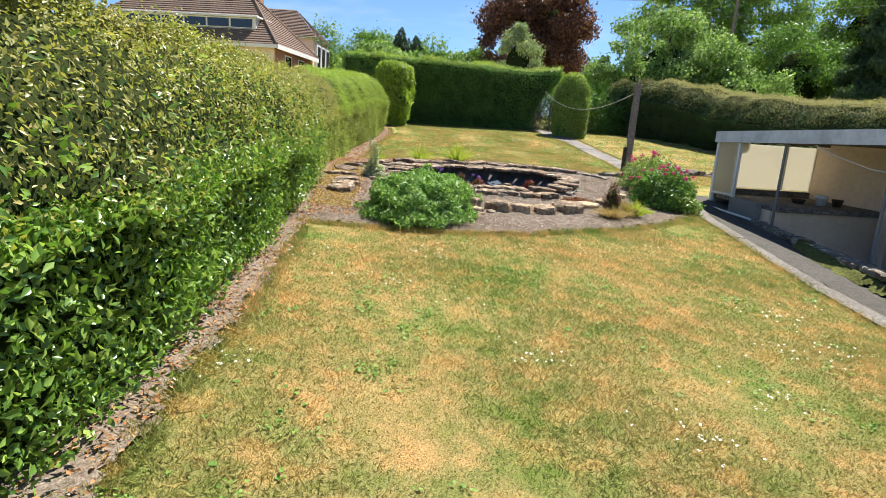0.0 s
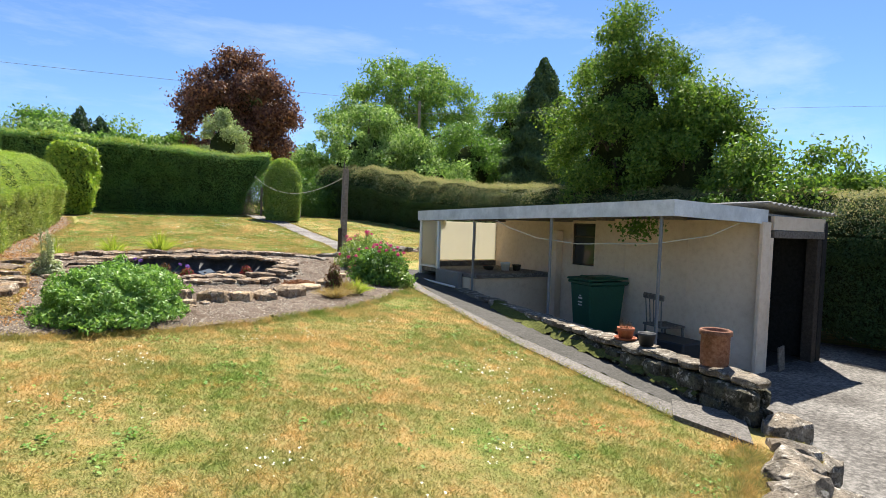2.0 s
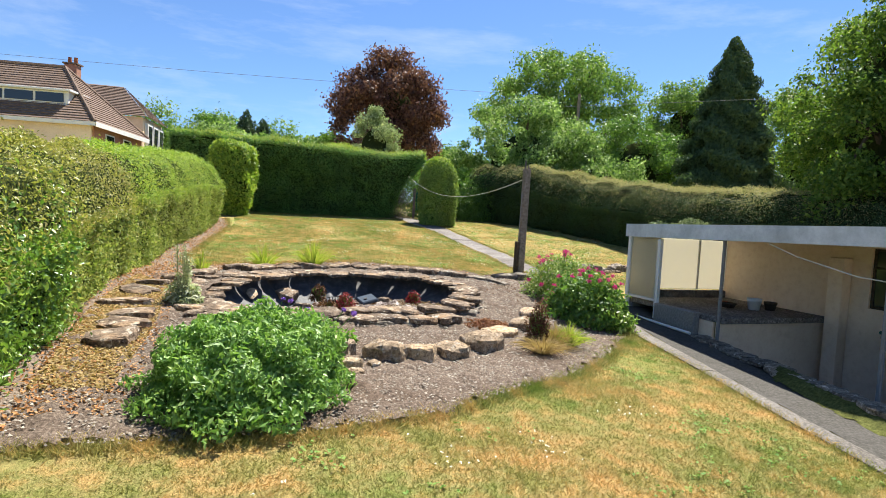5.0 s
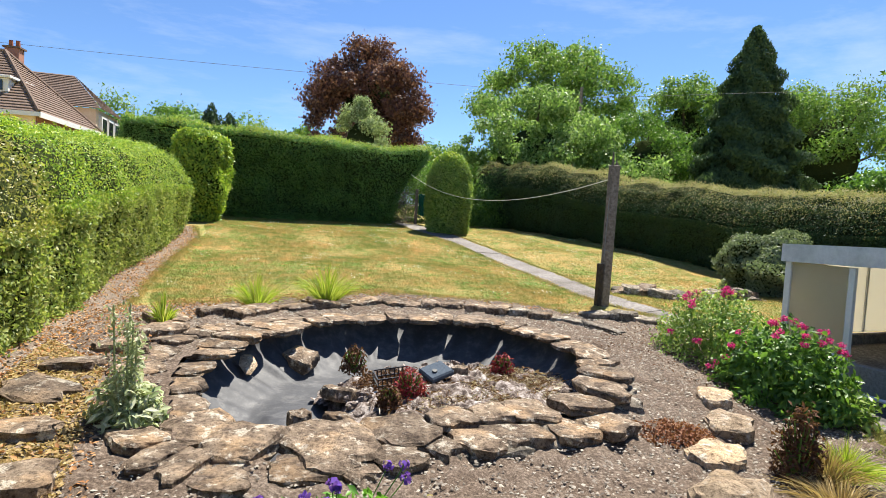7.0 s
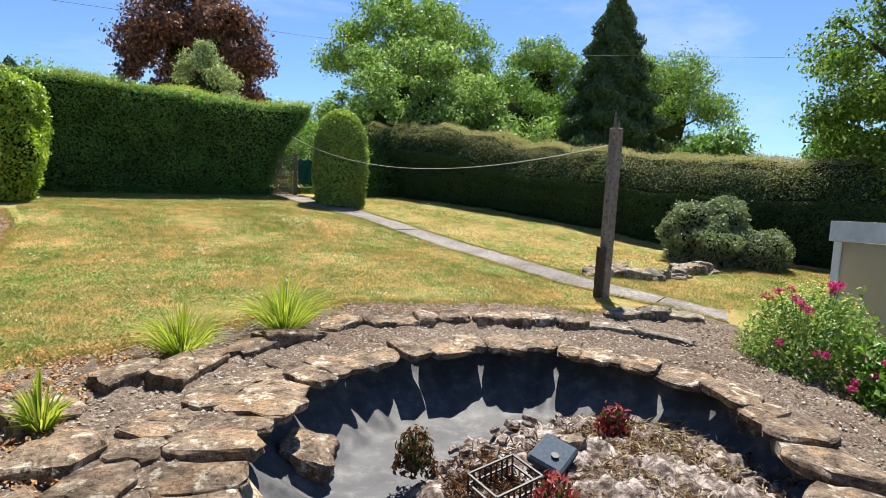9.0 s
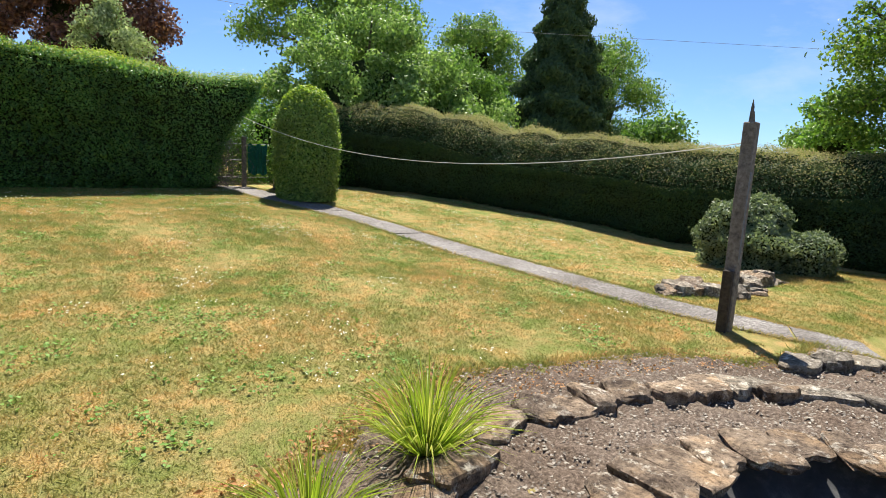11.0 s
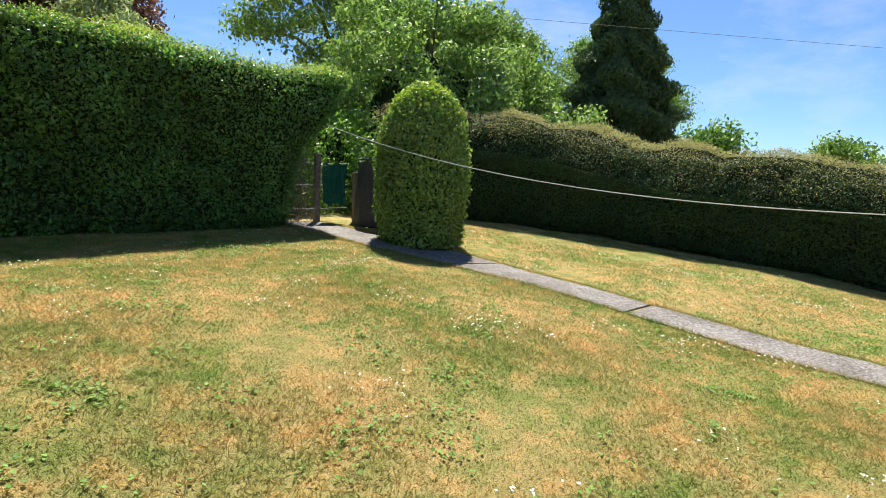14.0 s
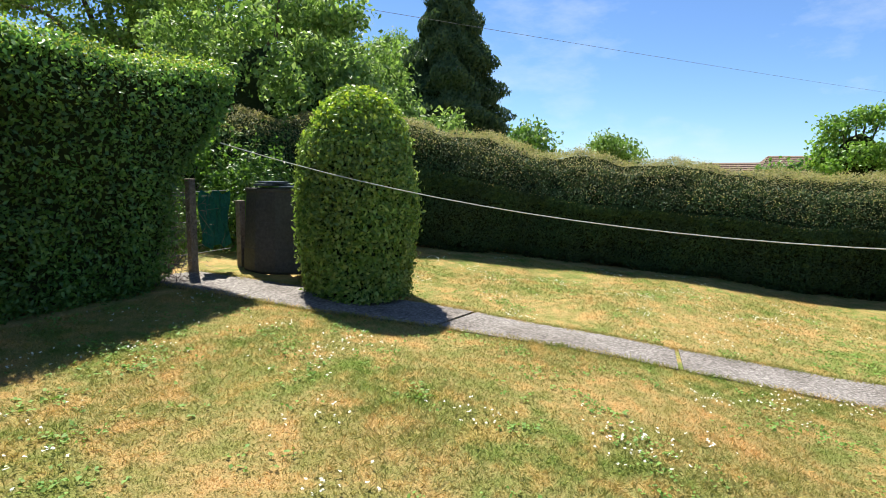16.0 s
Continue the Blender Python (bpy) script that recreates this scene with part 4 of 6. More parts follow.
moss = sheet("moss_strip", [(2.98, 5.3), (3.02, 4.4), (3.12, 3.4), (3.20, 2.6), (3.28, 1.9), (3.32, 1.62), (3.46, 1.62), (3.34, 4.0), (3.2, 5.6)], M_MOSS, 0.010, 0.025, 0.02, 0.004, label="yellow-green moss along the wall foot", category="moss", height=lambda x, y: lie(x, y) + 0.09 * smooth01((x - wall_x(y) + 0.26) / 0.16))
yard = sheet("yard", [(2.2, -6), (2.2, 0.0), (3.1, 0.35), (3.55, 1.25), (3.1, 7.2), (3.0, 8.4), (6.4, 9.4), (9.5, 4), (9.9, -6)], M_DRIVE, 0.012, 0.12, 0.0, 0.004, label="stained concrete yard and drive", category="drive", height=lambda x, y: YARD + 0 * x)


def stone_bm(w, d, h, seed):
    """A split flat stone: rounded lobed outline, worn upper edge, uneven faces."""
    r_ = random.Random(seed)
    bm = bmesh.new()
    bmesh.ops.create_cube(bm, size=1)
    bmesh.ops.subdivide_edges(bm, edges=bm.edges[:], cuts=3, use_grid_fill=True)
    lobes = [(r_.uniform(0.03, 0.09), k, r_.uniform(0, 6.28)) for k in (2, 3, 5, 7)]
    kx, ky = r_.uniform(-0.16, 0.16), r_.uniform(-0.16, 0.16)
    for v in bm.verts:
        x, y, z = v.co
        q = 2 * max(abs(x), abs(y))
        a = math.atan2(y, x)
        p = (abs(math.cos(a)) ** 5 + abs(math.sin(a)) ** 5) ** (-1 / 5)
        e = 0.5 * q * p * (0.97 + sum(m * math.cos(k * a + f) for m, k, f in lobes))
        x, y = e * math.cos(a), e * math.sin(a)
        x, y = x + kx * y, y + ky * x
        if q > 0.9:
            e = (0.93 if z > 0.4 else 0.90 if z < -0.4 else 1.0) + r_.uniform(-0.035, 0.035)
            x, y = x * e, y * e
            z -= 0.10 * (z > 0.4)
        v.co = Vector(((x + r_.uniform(-0.02, 0.02)) * w, (y + r_.uniform(-0.02, 0.02)) * d, (z + r_.uniform(-0.07, 0.07)) * h))
    return bm


STONES = []
for i in range(14):
    me = bpy.data.meshes.new("stone")
    bm = stone_bm(1, 1, 1, 100 + i)
    bm.to_mesh(me)
    bm.free()
    STONES.append(me)
SR = random.Random(5)


def stone(parent, x, y, z, w, d, h, yaw, mat, tilt=5, name="stone"):
    me = STONES[SR.randrange(len(STONES))]
    ob = new(name, me)
    if not me.materials:
        me.materials.append(None)
    ob.material_slots[0].link = "OBJECT"
    ob.material_slots[0].material = mat
    ob.matrix_world = pose(x, y, z, SR.uniform(-tilt, tilt), SR.uniform(-tilt, tilt), yaw) @ Matrix.Diagonal((w, d, h, 1))
    ob.parent = parent
    return ob


# ---- pond ----
pond = tagged(group_at("pond", Matrix()), "drained garden pond with black liner and stone rim", "pond")
PX, PY = POND
rim_z = lambda x, y: 0.93 - 0.12 * smooth01((7.4 - y) / 1.2)
na, nr = 260, 18
bm = bmesh.new()
rows = []
for j in range(nr):
    u = j / (nr - 1)
    row = []
    for i in range(na):
        a = 2 * math.pi * i / na
        if u < 0.62:
            v = u / 0.62
            drape = smooth01((v - 0.25) / 0.75)
            fold = abs(math.sin(a * 9.5 + 1.2 * math.sin(a * 3.1))) ** 0.6 * 0.10 + 0.035 * math.sin(a * 23 + 2 * math.sin(a * 7)) + 0.015 * math.sin(a * 51)
            k = 1.10 - 0.09 * v - 0.24 * drape ** 1.6 - fold * drape * (1.06 - drape) * 2.3
            z = rim_z(0, PY + 1.4 * math.sin(a)) - 0.02 - 0.335 * smooth01(v * 1.02) + 0.05 * fold * drape
        else:
            v = (u - 0.62) / 0.38
            k = 0.77 * (1 - v)
            z = 0.575 - 0.03 * v + 0.012 * math.sin(a * 7 + v * 9)
        row.append(bm.verts.new((PX + float(pond_r(a)) * k * math.cos(a), PY + float(pond_r(a)) * k * math.sin(a), float(z))))
    rows.append(row)
for r0, r1 in zip(rows, rows[1:]):
    for i in range(na):
        k = (i + 1) % na
        try:
            bm.faces.new((r0[i], r0[k], r1[k], r1[i]))
        except ValueError:
            pass
part("liner", bm, M_LINER, pond, "creased black rubber liner", True)
# dried mud and debris on the floor of the pond
x, y = np.meshgrid(np.arange(-2.4, 0.3, 0.035), np.arange(6.0, 8.7, 0.035))
q = np.stack([x, y, 0 * x], -1)
d = ((x + 0.62) / 1.15) ** 2 + ((y - 7.05) / 0.98) ** 2
keep = (d + 0.28 * wobble(q, 3.2) < 1) & (in_pond(x, y) < 0.95)
z = 0.61 + 0.10 * np.clip(1.1 - d, 0, 1) + 0.028 * wobble(q, 9) + 0.016 * wobble(q, 23) + 0.012 * rng.normal(size=x.shape)
n, w = x.shape
c = keep[:-1, :-1] & keep[1:, :-1] & keep[:-1, 1:] & keep[1:, 1:]
j = (np.arange(n - 1)[:, None] * w + np.arange(w - 1))[c]
f = np.stack([j, j + 1, j + w + 1, j + w], 1)
used = np.unique(f)
remap = np.zeros(n * w, int)
remap[used] = np.arange(len(used))
link("mud", mesh_np("mud", np.stack([x, y, z], -1).reshape(-1, 3)[used], remap[f]), M_MUD, pond, "cracked pale dried mud with dead weed")


def ring(off, a0, a1, w, depth, h, mat, zfun, gap=0.02, jit=0.03, parent=pond, tilt=5, centre=POND, radius=pond_r):
    """Stones laid end to end round an outline, off metres outside it (degrees)."""
    a = radians(a0)
    while a < radians(a1):
        L = w * SR.uniform(0.6, 1.4)
        r = float(radius(a)) + off
        da = L / r
        m_ = a + da / 2
        p0, p1 = [(centre[0] + (float(radius(q)) + off) * math.cos(q), centre[1] + (float(radius(q)) + off) * math.sin(q)) for q in (a, a + da)]
        x, y = (p0[0] + p1[0]) / 2, (p0[1] + p1[1]) / 2
        yaw = math.degrees(math.atan2(p1[1] - p0[1], p1[0] - p0[0]))
        stone(parent, x + SR.uniform(-jit, jit), y + SR.uniform(-jit, jit), float(zfun(x, y)) + SR.uniform(-0.012, 0.012), L * 1.14 - gap, depth * SR.uniform(0.8, 1.3), h * SR.uniform(0.75, 1.25), yaw + SR.uniform(-8, 8), mat, tilt)
        a += da


ring(0.08, -20, 200, 0.25, 0.32, 0.055, M_STONE, rim_z, tilt=3.5)
ring(0.10, 200, 255, 0.30, 0.36, 0.10, M_STONE, rim_z, tilt=4)
ring(0.10, 258, 340, 0.25, 0.30, 0.075, M_STONE, rim_z, tilt=4)
ring(0.34, 250, 312, 0.28, 0.28, 0.09, M_STONE, lambda x, y: rim_z(x, y) - 0.03, tilt=5)
# dry-laid face under the front rim
ring(0.36, 255, 318, 0.32, 0.24, 0.17, M_ROCK, lambda x, y: rim_z(x, y) - 0.12, gap=0.03)
ring(0.20, 318, 350, 0.30, 0.24, 0.16, M_ROCK, lambda x, y: rim_z(x, y) - 0.11, gap=0.03)
ring(0.42, 258, 320, 0.22, 0.2, 0.09, M_ROCK, lambda x, y: rim_z(x, y) - 0.21, gap=0.05)
# wider paving of rim stones on the bank side
ring(0.36, 120, 255, 0.24, 0.24, 0.06, M_STONE, lambda x, y: float(lie(x, y)) + 0.02)
# upper row behind the pond
edging = tagged(group_at("rock_edging", Matrix()), "weathered sandstone blocks edging the upper lawn", "rock edging")
ring(0, 58, 145, 0.34, 0.24, 0.11, M_STONE, lambda x, y: 0.945, jit=0.06, tilt=8, parent=edging, centre=(-0.95, 7.35), radius=lambda a: 2.05)
ring(0, 24, 57, 0.34, 0.20, 0.08, M_ROCK, lambda x, y: 0.93, parent=edging, centre=(-0.95, 7.35), radius=lambda a: 2.15)
for x, y, w, d, h, yaw, mt in [(1.36, 9.02, 0.30, 0.24, 0.15, 10, M_ROCK), (1.62, 8.92, 0.36, 0.22, 0.07, -20, M_ROCK), (1.1, 9.12, 0.36, 0.24, 0.07, 15, M_ROCK), (0.37, 8.9, 0.24, 0.16, 0.10, -10, M_STONE), (0.15, 9.05, 0.22, 0.15, 0.10, 20, M_ROCK)]:
    stone(edging, x, y, float(lie(x, y)) + 0.05, w, d, h, yaw, mt, 4)
# lower front arc of warm blocks
front = tagged(group_at("rock_edging", Matrix()), "warm sandstone blocks in a low arc before the pond", "rock edging")
for x, y, w, d, h, yaw in [(-1.12, 4.60, 0.24, 0.22, 0.15, -20), (-0.98, 4.84, 0.24, 0.22, 0.17, 30), (-0.86, 4.56, 0.15, 0.13, 0.10, 10), (-0.62, 4.86, 0.32, 0.26, 0.19, -12), (-0.34, 4.92, 0.27, 0.20, 0.17, 4), (-0.06, 5.06, 0.28, 0.24, 0.17, 22), (0.24, 5.40, 0.38, 0.30, 0.20, 38),
                          (0.50, 5.92, 0.36, 0.26, 0.11, 40), (0.82, 6.30, 0.36, 0.26, 0.12, 55), (0.98, 6.70, 0.30, 0.24, 0.11, 70), (-0.99, 4.42, 0.14, 0.10, 0.08, 0), (-0.82, 4.40, 0.12, 0.10, 0.07, 30), (-0.70, 4.62, 0.12, 0.09, 0.07, 60), (-1.35, 4.70, 0.28, 0.24, 0.14, 10), (-1.66, 4.66, 0.3, 0.22, 0.14, -15)]:
    stone(front, x, y, float(lie(x, y)) + h * 0.28, w, d, h, yaw, M_STONE_WARM, 6)
side = tagged(group_at("rock_edging", Matrix()), "flat sandstone slabs set in the dry bank by the hedge", "rock edging")
for x, y, w, d, h, yaw in [(-2.62, 4.55, 0.34, 0.30, 0.12, 20), (-2.72, 4.95, 0.40, 0.28, 0.10, -10), (-2.80, 5.30, 0.36, 0.26, 0.09, 5), (-3.05, 5.72, 0.42, 0.28, 0.08, 20), (-3.15, 6.2, 0.38, 0.30, 0.08, -15), (-3.2, 6.65, 0.34, 0.26, 0.08, 10),
                          (-3.1, 7.1, 0.36, 0.28, 0.10, 40), (-3.0, 7.6, 0.34, 0.26, 0.11, 55), (-3.15, 8.1, 0.36, 0.26, 0.10, 45), (-2.85, 8.55, 0.34, 0.26, 0.12, 30), (-2.95, 7.0, 0.12, 0.1, 0.08, 0)]:
    stone(side, x, y, float(lie(x, y)) + h * 0.4, w, d, h, yaw, M_STONE, 7)
# rock outcrop by the path
rockery = tagged(group_at("rockery", Matrix()), "low grey rock outcrop in the grass beside the path", "rockery")
for i in range(26):
    k = i / 25
    x, y = 2.3 + 2.0 * k + SR.uniform(-0.1, 0.1), 11.05 - 0.40 * math.sin(math.pi * min(1, k * 1.2)) + SR.uniform(-0.12, 0.12)
    stone(rockery, x, y, float(lie(x, y)) + SR.uniform(-0.02, 0.06), SR.uniform(0.2, 0.55), SR.uniform(0.16, 0.36), SR.uniform(0.08, 0.22), SR.uniform(-40, 40), M_ROCK if i % 3 else M_STONE, 12)

# ---- clothes post and line ----
post = tagged(group_at("clothes_post", pose(1.52, 9.93, 0.86, 1.0, 0, 12)), "leaning weathered timber clothes post with a split top", "post")
bm = bmesh.new()
box(bm, -0.055, -0.05, 0, 0.055, 0.05, 1.86, 0.008)
part("pole", bm, M_WOOD, post)
bm = bmesh.new()
for dx, h_ in ((-0.03, 2.04), (0.025, 1.95), (0.045, 1.90)):
    tube(bm, [(dx, 0.0, 1.80), (dx, 0.0, h_ - 0.06), (dx * 1.1, 0, h_)], [0.022, 0.013, 0.002], 5)
part("splintered_top", bm, M_WOOD, post)
part("stub", boxed(-0.115, -0.04, 0, -0.058, 0.04, 0.62, bevel=0.006), M_DARKWOOD, post, "darker timber stub nailed to the post")
bm = bmesh.new()
tube(bm, [(0.0, -0.055, 0.78), (-0.09, -0.075, 0.80), (-0.10, -0.07, 0.72), (-0.09, -0.07, 1.45)], 0.006, 5)
part("cleat", bm, M_METAL, post)
line_ = tagged(group_at("washing_line", Matrix()), "thin pale washing line sagging from the post to the hedge", "washing line")
A_, B_ = Vector((1.50, 9.93, 2.55)), Vector((-0.42, 18.45, 3.05))
bm = bmesh.new()
tube(bm, [A_.lerp(B_, u / 24) - Vector((0, 0, 4 * (u / 24) * (1 - u / 24) * 0.46)) for u in range(25)], 0.0045, 5)
part("cord", bm, M_ROPE, line_)

# ---- lean-to shed ----
SH = pose(2.75, 8.35, 0, 0, 0, 15)
shed = tagged(group_at("shed", SH), "cream rendered lean-to shed with a white fascia canopy", "shed")
L_, D_ = 5.5, 1.82
Z0 = YARD


def sp(name, x0, y0, z0, x1, y1, z1, mat, bevel=0.004, label="", parent=None):
    return part(name, boxed(x0, y0, z0, x1, y1, z1, bevel=bevel), mat, parent or shed, label)


ztop = lambda y: 1.88 + 0.13 * (-y / L_)


def sloped(name, x0, y0, x1, y1, zlo, zhi, mat, label="", drop=0.0):
    """A board along the shed whose heights follow the roof line; drop lowers its inner edge."""
    bm = bmesh.new()
    box(bm, x0, y0, 0, x1, y1, 1)
    for v in bm.verts:
        base = ztop(v.co.y) - drop * (v.co.x - 0)
        v.co.z = base + (zhi if v.co.z > 0.5 else zlo)
    return part(name, bm, mat, shed, label)


sloped("fascia", -0.03, -L_, 0.0, 0.0, -0.18, 0.0, M_FASCIA, "weathered white fascia board")
sloped("end_fascia", -0.03, -L_ - 0.03, D_ + 0.05, -L_ - 0.002, -0.18, 0.0, M_FASCIA, "weathered white end board", 0.02)
sloped("end_fascia", -0.03, 0.002, 0.6, 0.03, -0.18, 0.0, M_FASCIA, "", 0.02)
sloped("roof_deck", 0.003, -L_ + 0.003, 3.35, -0.003, -0.055, -0.02, M_ROOF, "flat grey roof deck", 0.03)
# back wall with a window opening (y along the wall, from the far end)
wy0, wy1, wz0, wz1 = -2.72, -2.20, 1.02, 1.74
for y0, y1, z0, z1 in [(-L_ - 0.0, wy0, Z0, 1.83), (wy1, -0.0, Z0, 1.76), (wy0, wy1, Z0, wz0), (wy0, wy1, wz1, 1.79)]:
    sp("wall_panel", D_, y0, z0, D_ + 0.12, y1, z1, M_RENDER, 0.0, "cream rendered wall")
for y in (-3.35, -4.45):
    sp("wall_joint", D_ - 0.006, y - 0.02, Z0, D_ - 0.001, y + 0.02, 1.74, M_RENDER, 0.002)
sp("corner_post", D_ - 0.09, -L_ - 0.06, Z0, D_ + 0.09, -L_ - 0.001, 1.82, M_RENDER, 0.01, "cream corner pier")
win = new("window")
win.parent = shed
for y0, y1, z0, z1 in [(wy0, wy0 + 0.03, wz0, wz1), (wy1 - 0.03, wy1, wz0, wz1), (wy0 + 0.031, wy1 - 0.031, wz0, wz0 + 0.03), (wy0 + 0.031, wy1 - 0.031, wz1 - 0.03, wz1), (wy0 + 0.031, wy1 - 0.031, wz1 - 0.24, wz1 - 0.215)]:
    part("window_frame", boxed(D_ + 0.03, y0, z0, D_ + 0.07, y1, z1, bevel=0.003), M_DARKWOOD, win)
part("pane", boxed(D_ + 0.045, wy0 + 0.03, wz0 + 0.03, D_ + 0.051, wy1 - 0.03, wz1 - 0.03), M_GLASS, win)
# canopy posts
for y in (-1.72, -3.55, -5.32):
    sp("canopy_post", 0.025, y - 0.016, Z0 + 0.01, 0.057, y + 0.016, ztop(y) - 0.06, M_METAL, 0.004, "grey steel post")
for y in (-0.3, -1.7, -3.1, -4.4):
    sp("rafter", 0.04, y - 0.025, ztop(y) - 0.16, D_, y + 0.025, ztop(y) - 0.075, M_WOOD, 0.003)
# screens of clouded sheet at the far end and front corner
fr = new("sheet_screen")
fr.parent = shed
part("sheet_pane", boxed(0.025, -0.62, 0.88, 0.035, -0.06, 1.70), M_PLY, fr, "yellowed plastic sheet")
part("screen_frame", boxed(0.0, -0.06, 0.56, 0.05, 0.0, 1.70, bevel=0.004), M_WHITE, fr)
part("screen_frame", boxed(0.0, -0.68, 0.56, 0.05, -0.625, 1.70, bevel=0.004), M_WHITE, fr)
part("screen_frame", boxed(0.002, -0.624, 0.845, 0.05, -0.061, 0.878, bevel=0.004), M_WHITE, fr)
fr = new("sheet_screen")
fr.parent = shed
part("sheet_pane", boxed(0.06, -0.035, 0.95, D_ - 0.55, -0.025, 1.70), M_PLY, fr, "yellowed plastic sheet")
part("sheet_pane", boxed(D_ - 0.545, -0.035, 0.95, D_ - 0.005, -0.025, 1.70), M_PLY, fr)
part("screen_frame", boxed(D_ - 0.56, -0.05, 0.95, D_ - 0.535, -0.02, 1.70), M_WHITE, fr)
# low block walls at the far end and front corner
for i in range(3):
    for k in range(2):
        sp("block", 0.055 + i * 0.58, -0.10, 0.56 + 0.19 * k, 0.055 + i * 0.58 + 0.57, -0.0, 0.745 + 0.19 * k, M_WOOD if k else M_BLOCK, 0.005)
sp("front_block_wall", -0.05, -1.42, 0.40, 0.05, -0.7, 0.84, M_BLOCK, 0.008, "grey rendered block wall")
sp("front_block_wall", -0.05, -0.69, 0.40, 0.05, 0.0, 0.555, M_BLOCK, 0.008)
sp("front_sill", -0.07, -0.69, 0.557, 0.07, 0.0, 0.59, M_BLOCK, 0.008)
# raised concrete bench
sp("bench_slab", 0.06, -1.78, 0.76, D_ - 0.004, -0.105, 0.83, M_PATH, 0.006, "rough concrete bench top")
sp("bench_front", 0.10, -1.70, Z0, D_ - 0.004, -1.62, 0.755, M_RENDER, 0.003, "rendered bench front")
sp("bench_side", 0.062, -1.615, Z0, 0.098, -0.72, 0.755, M_RENDER, 0.002)
sp("buttress", D_ - 0.16, -1.98, Z0, D_ - 0.004, -1.79, 1.60, M_RENDER, 0.008)
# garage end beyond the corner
# back panel added behind the opening, coloured as deep shade
sp("garage_side", D_ + 0.125, -2.6, Z0, 3.295, -2.5, 1.75, M_GARAGESHADE, 0.0, "panel coloured as the shade inside the garage opening")
sp("door_post", 3.16, -L_ - 0.05, Z0, 3.28, -L_ + 0.10, 1.62, M_DARKWOOD, 0.006)
sp("door_post", 1.93, -L_ - 0.05, Z0, 2.0, -L_ + 0.10, 1.62, M_RENDER, 0.006)
sp("lintel", D_ + 0.17, -L_ - 0.06, 1.62, 3.32, -L_ + 0.10, 1.72, M_WOOD, 0.006)
sp("gable_board", D_ + 0.17, -L_ - 0.05, 1.722, 3.34, -L_ + 0.0, 1.90, M_RENDER, 0.004)
# side wall in the same shade colour, with added lining and floor sheets
sp("garage_wall", 3.3, -L_ - 0.05, Z0, 3.42, 0.0, 1.86, M_GARAGESHADE, 0.004)
sp("garage_lining", D_ + 0.122, -L_ + 0.12, Z0, D_ + 0.15, -2.61, 1.8, M_GARAGESHADE, 0.0)
sp("garage_floor", D_ + 0.152, -L_ + 0.1, Z0 + 0.005, 3.298, -2.61, Z0 + 0.03, M_GARAGESHADE, 0.0)
bm = bmesh.new()
N = 56
pts = [(D_ - 0.1 + (3.5 - D_ + 0.1) * i / N, ) for i in range(N + 1)]
up, lo = [], []
for i, (x,) in enumerate(pts):
    zz = 0.018 * math.sin(i * 1.57) - 0.05 * (x - D_)
    up.append([bm.verts.new((x, y, ztop(y) + 0.045 + zz)) for y in (-L_ - 0.12, -2.0, 0.05)])
    lo.append([bm.verts.new((x, y, ztop(y) + 0.037 + zz)) for y in (-L_ - 0.12, -2.0, 0.05)])
for i in range(N):
    for j in range(2):
        bm.faces.new((up[i][j], up[i + 1][j], up[i + 1][j + 1], up[i][j + 1]))
        bm.faces.new((lo[i][j + 1], lo[i + 1][j + 1], lo[i + 1][j], lo[i][j]))
    bm.faces.new((up[i][0], lo[i][0], lo[i + 1][0], up[i + 1][0]))
part("corrugated_sheet", bm, M_ROOF, shed, "corrugated cement roofing", True)
bm = bmesh.new()
tube(bm, [(0.0, -2.35, 1.74), (-0.02, -2.7, 1.63), (0.0, -3.3, 1.50), (0.1, -4.0, 1.45), (0.5, -4.9, 1.50), (1.0, -5.3, 1.62), (1.3, -5.5, 1.79)], 0.006, 5)
part("cord", bm, M_ROPE, shed)

# ---- low stone wall ----
lowwall = tagged(group_at("low_stone_wall", Matrix()), "low mossy rubble wall along the sunken yard", "wall")
WA, WB = Vector((3.09, 6.98)), Vector((3.52, 1.22))
wall_top = lambda u: float(np.interp(u, [0, 2, 4, 5.8], [0.58, 0.55, 0.55, 0.57]))
bm = bmesh.new()
d2 = (WB - WA).normalized()
n2 = Vector((-d2.y, d2.x))
for (u0, z0), (u1, z1) in zip([(0, 0.58), (2.0, 0.55), (4.0, 0.55)], [(2.0, 0.55), (4.0, 0.55), (5.7, 0.57)]):
    c = [WA + d2 * u0, WA + d2 * u1]
    vs = [bm.verts.new((*(c[i] + n2 * s), z)) for i in (0, 1) for s, z in ((-0.09, -0.2), (0.09, -0.2), (0.09, (z0, z1)[i] - 0.09), (-0.09, (z0, z1)[i] - 0.09))]
    for a in ((0, 1, 2, 3), (7, 6, 5, 4), (0, 4, 5, 1), (1, 5, 6, 2), (2, 6, 7, 3), (3, 7, 4, 0)):
        bm.faces.new([vs[i] for i in a])
part("mortar", bm, M_WALLSTONE, lowwall)
u = 0.0
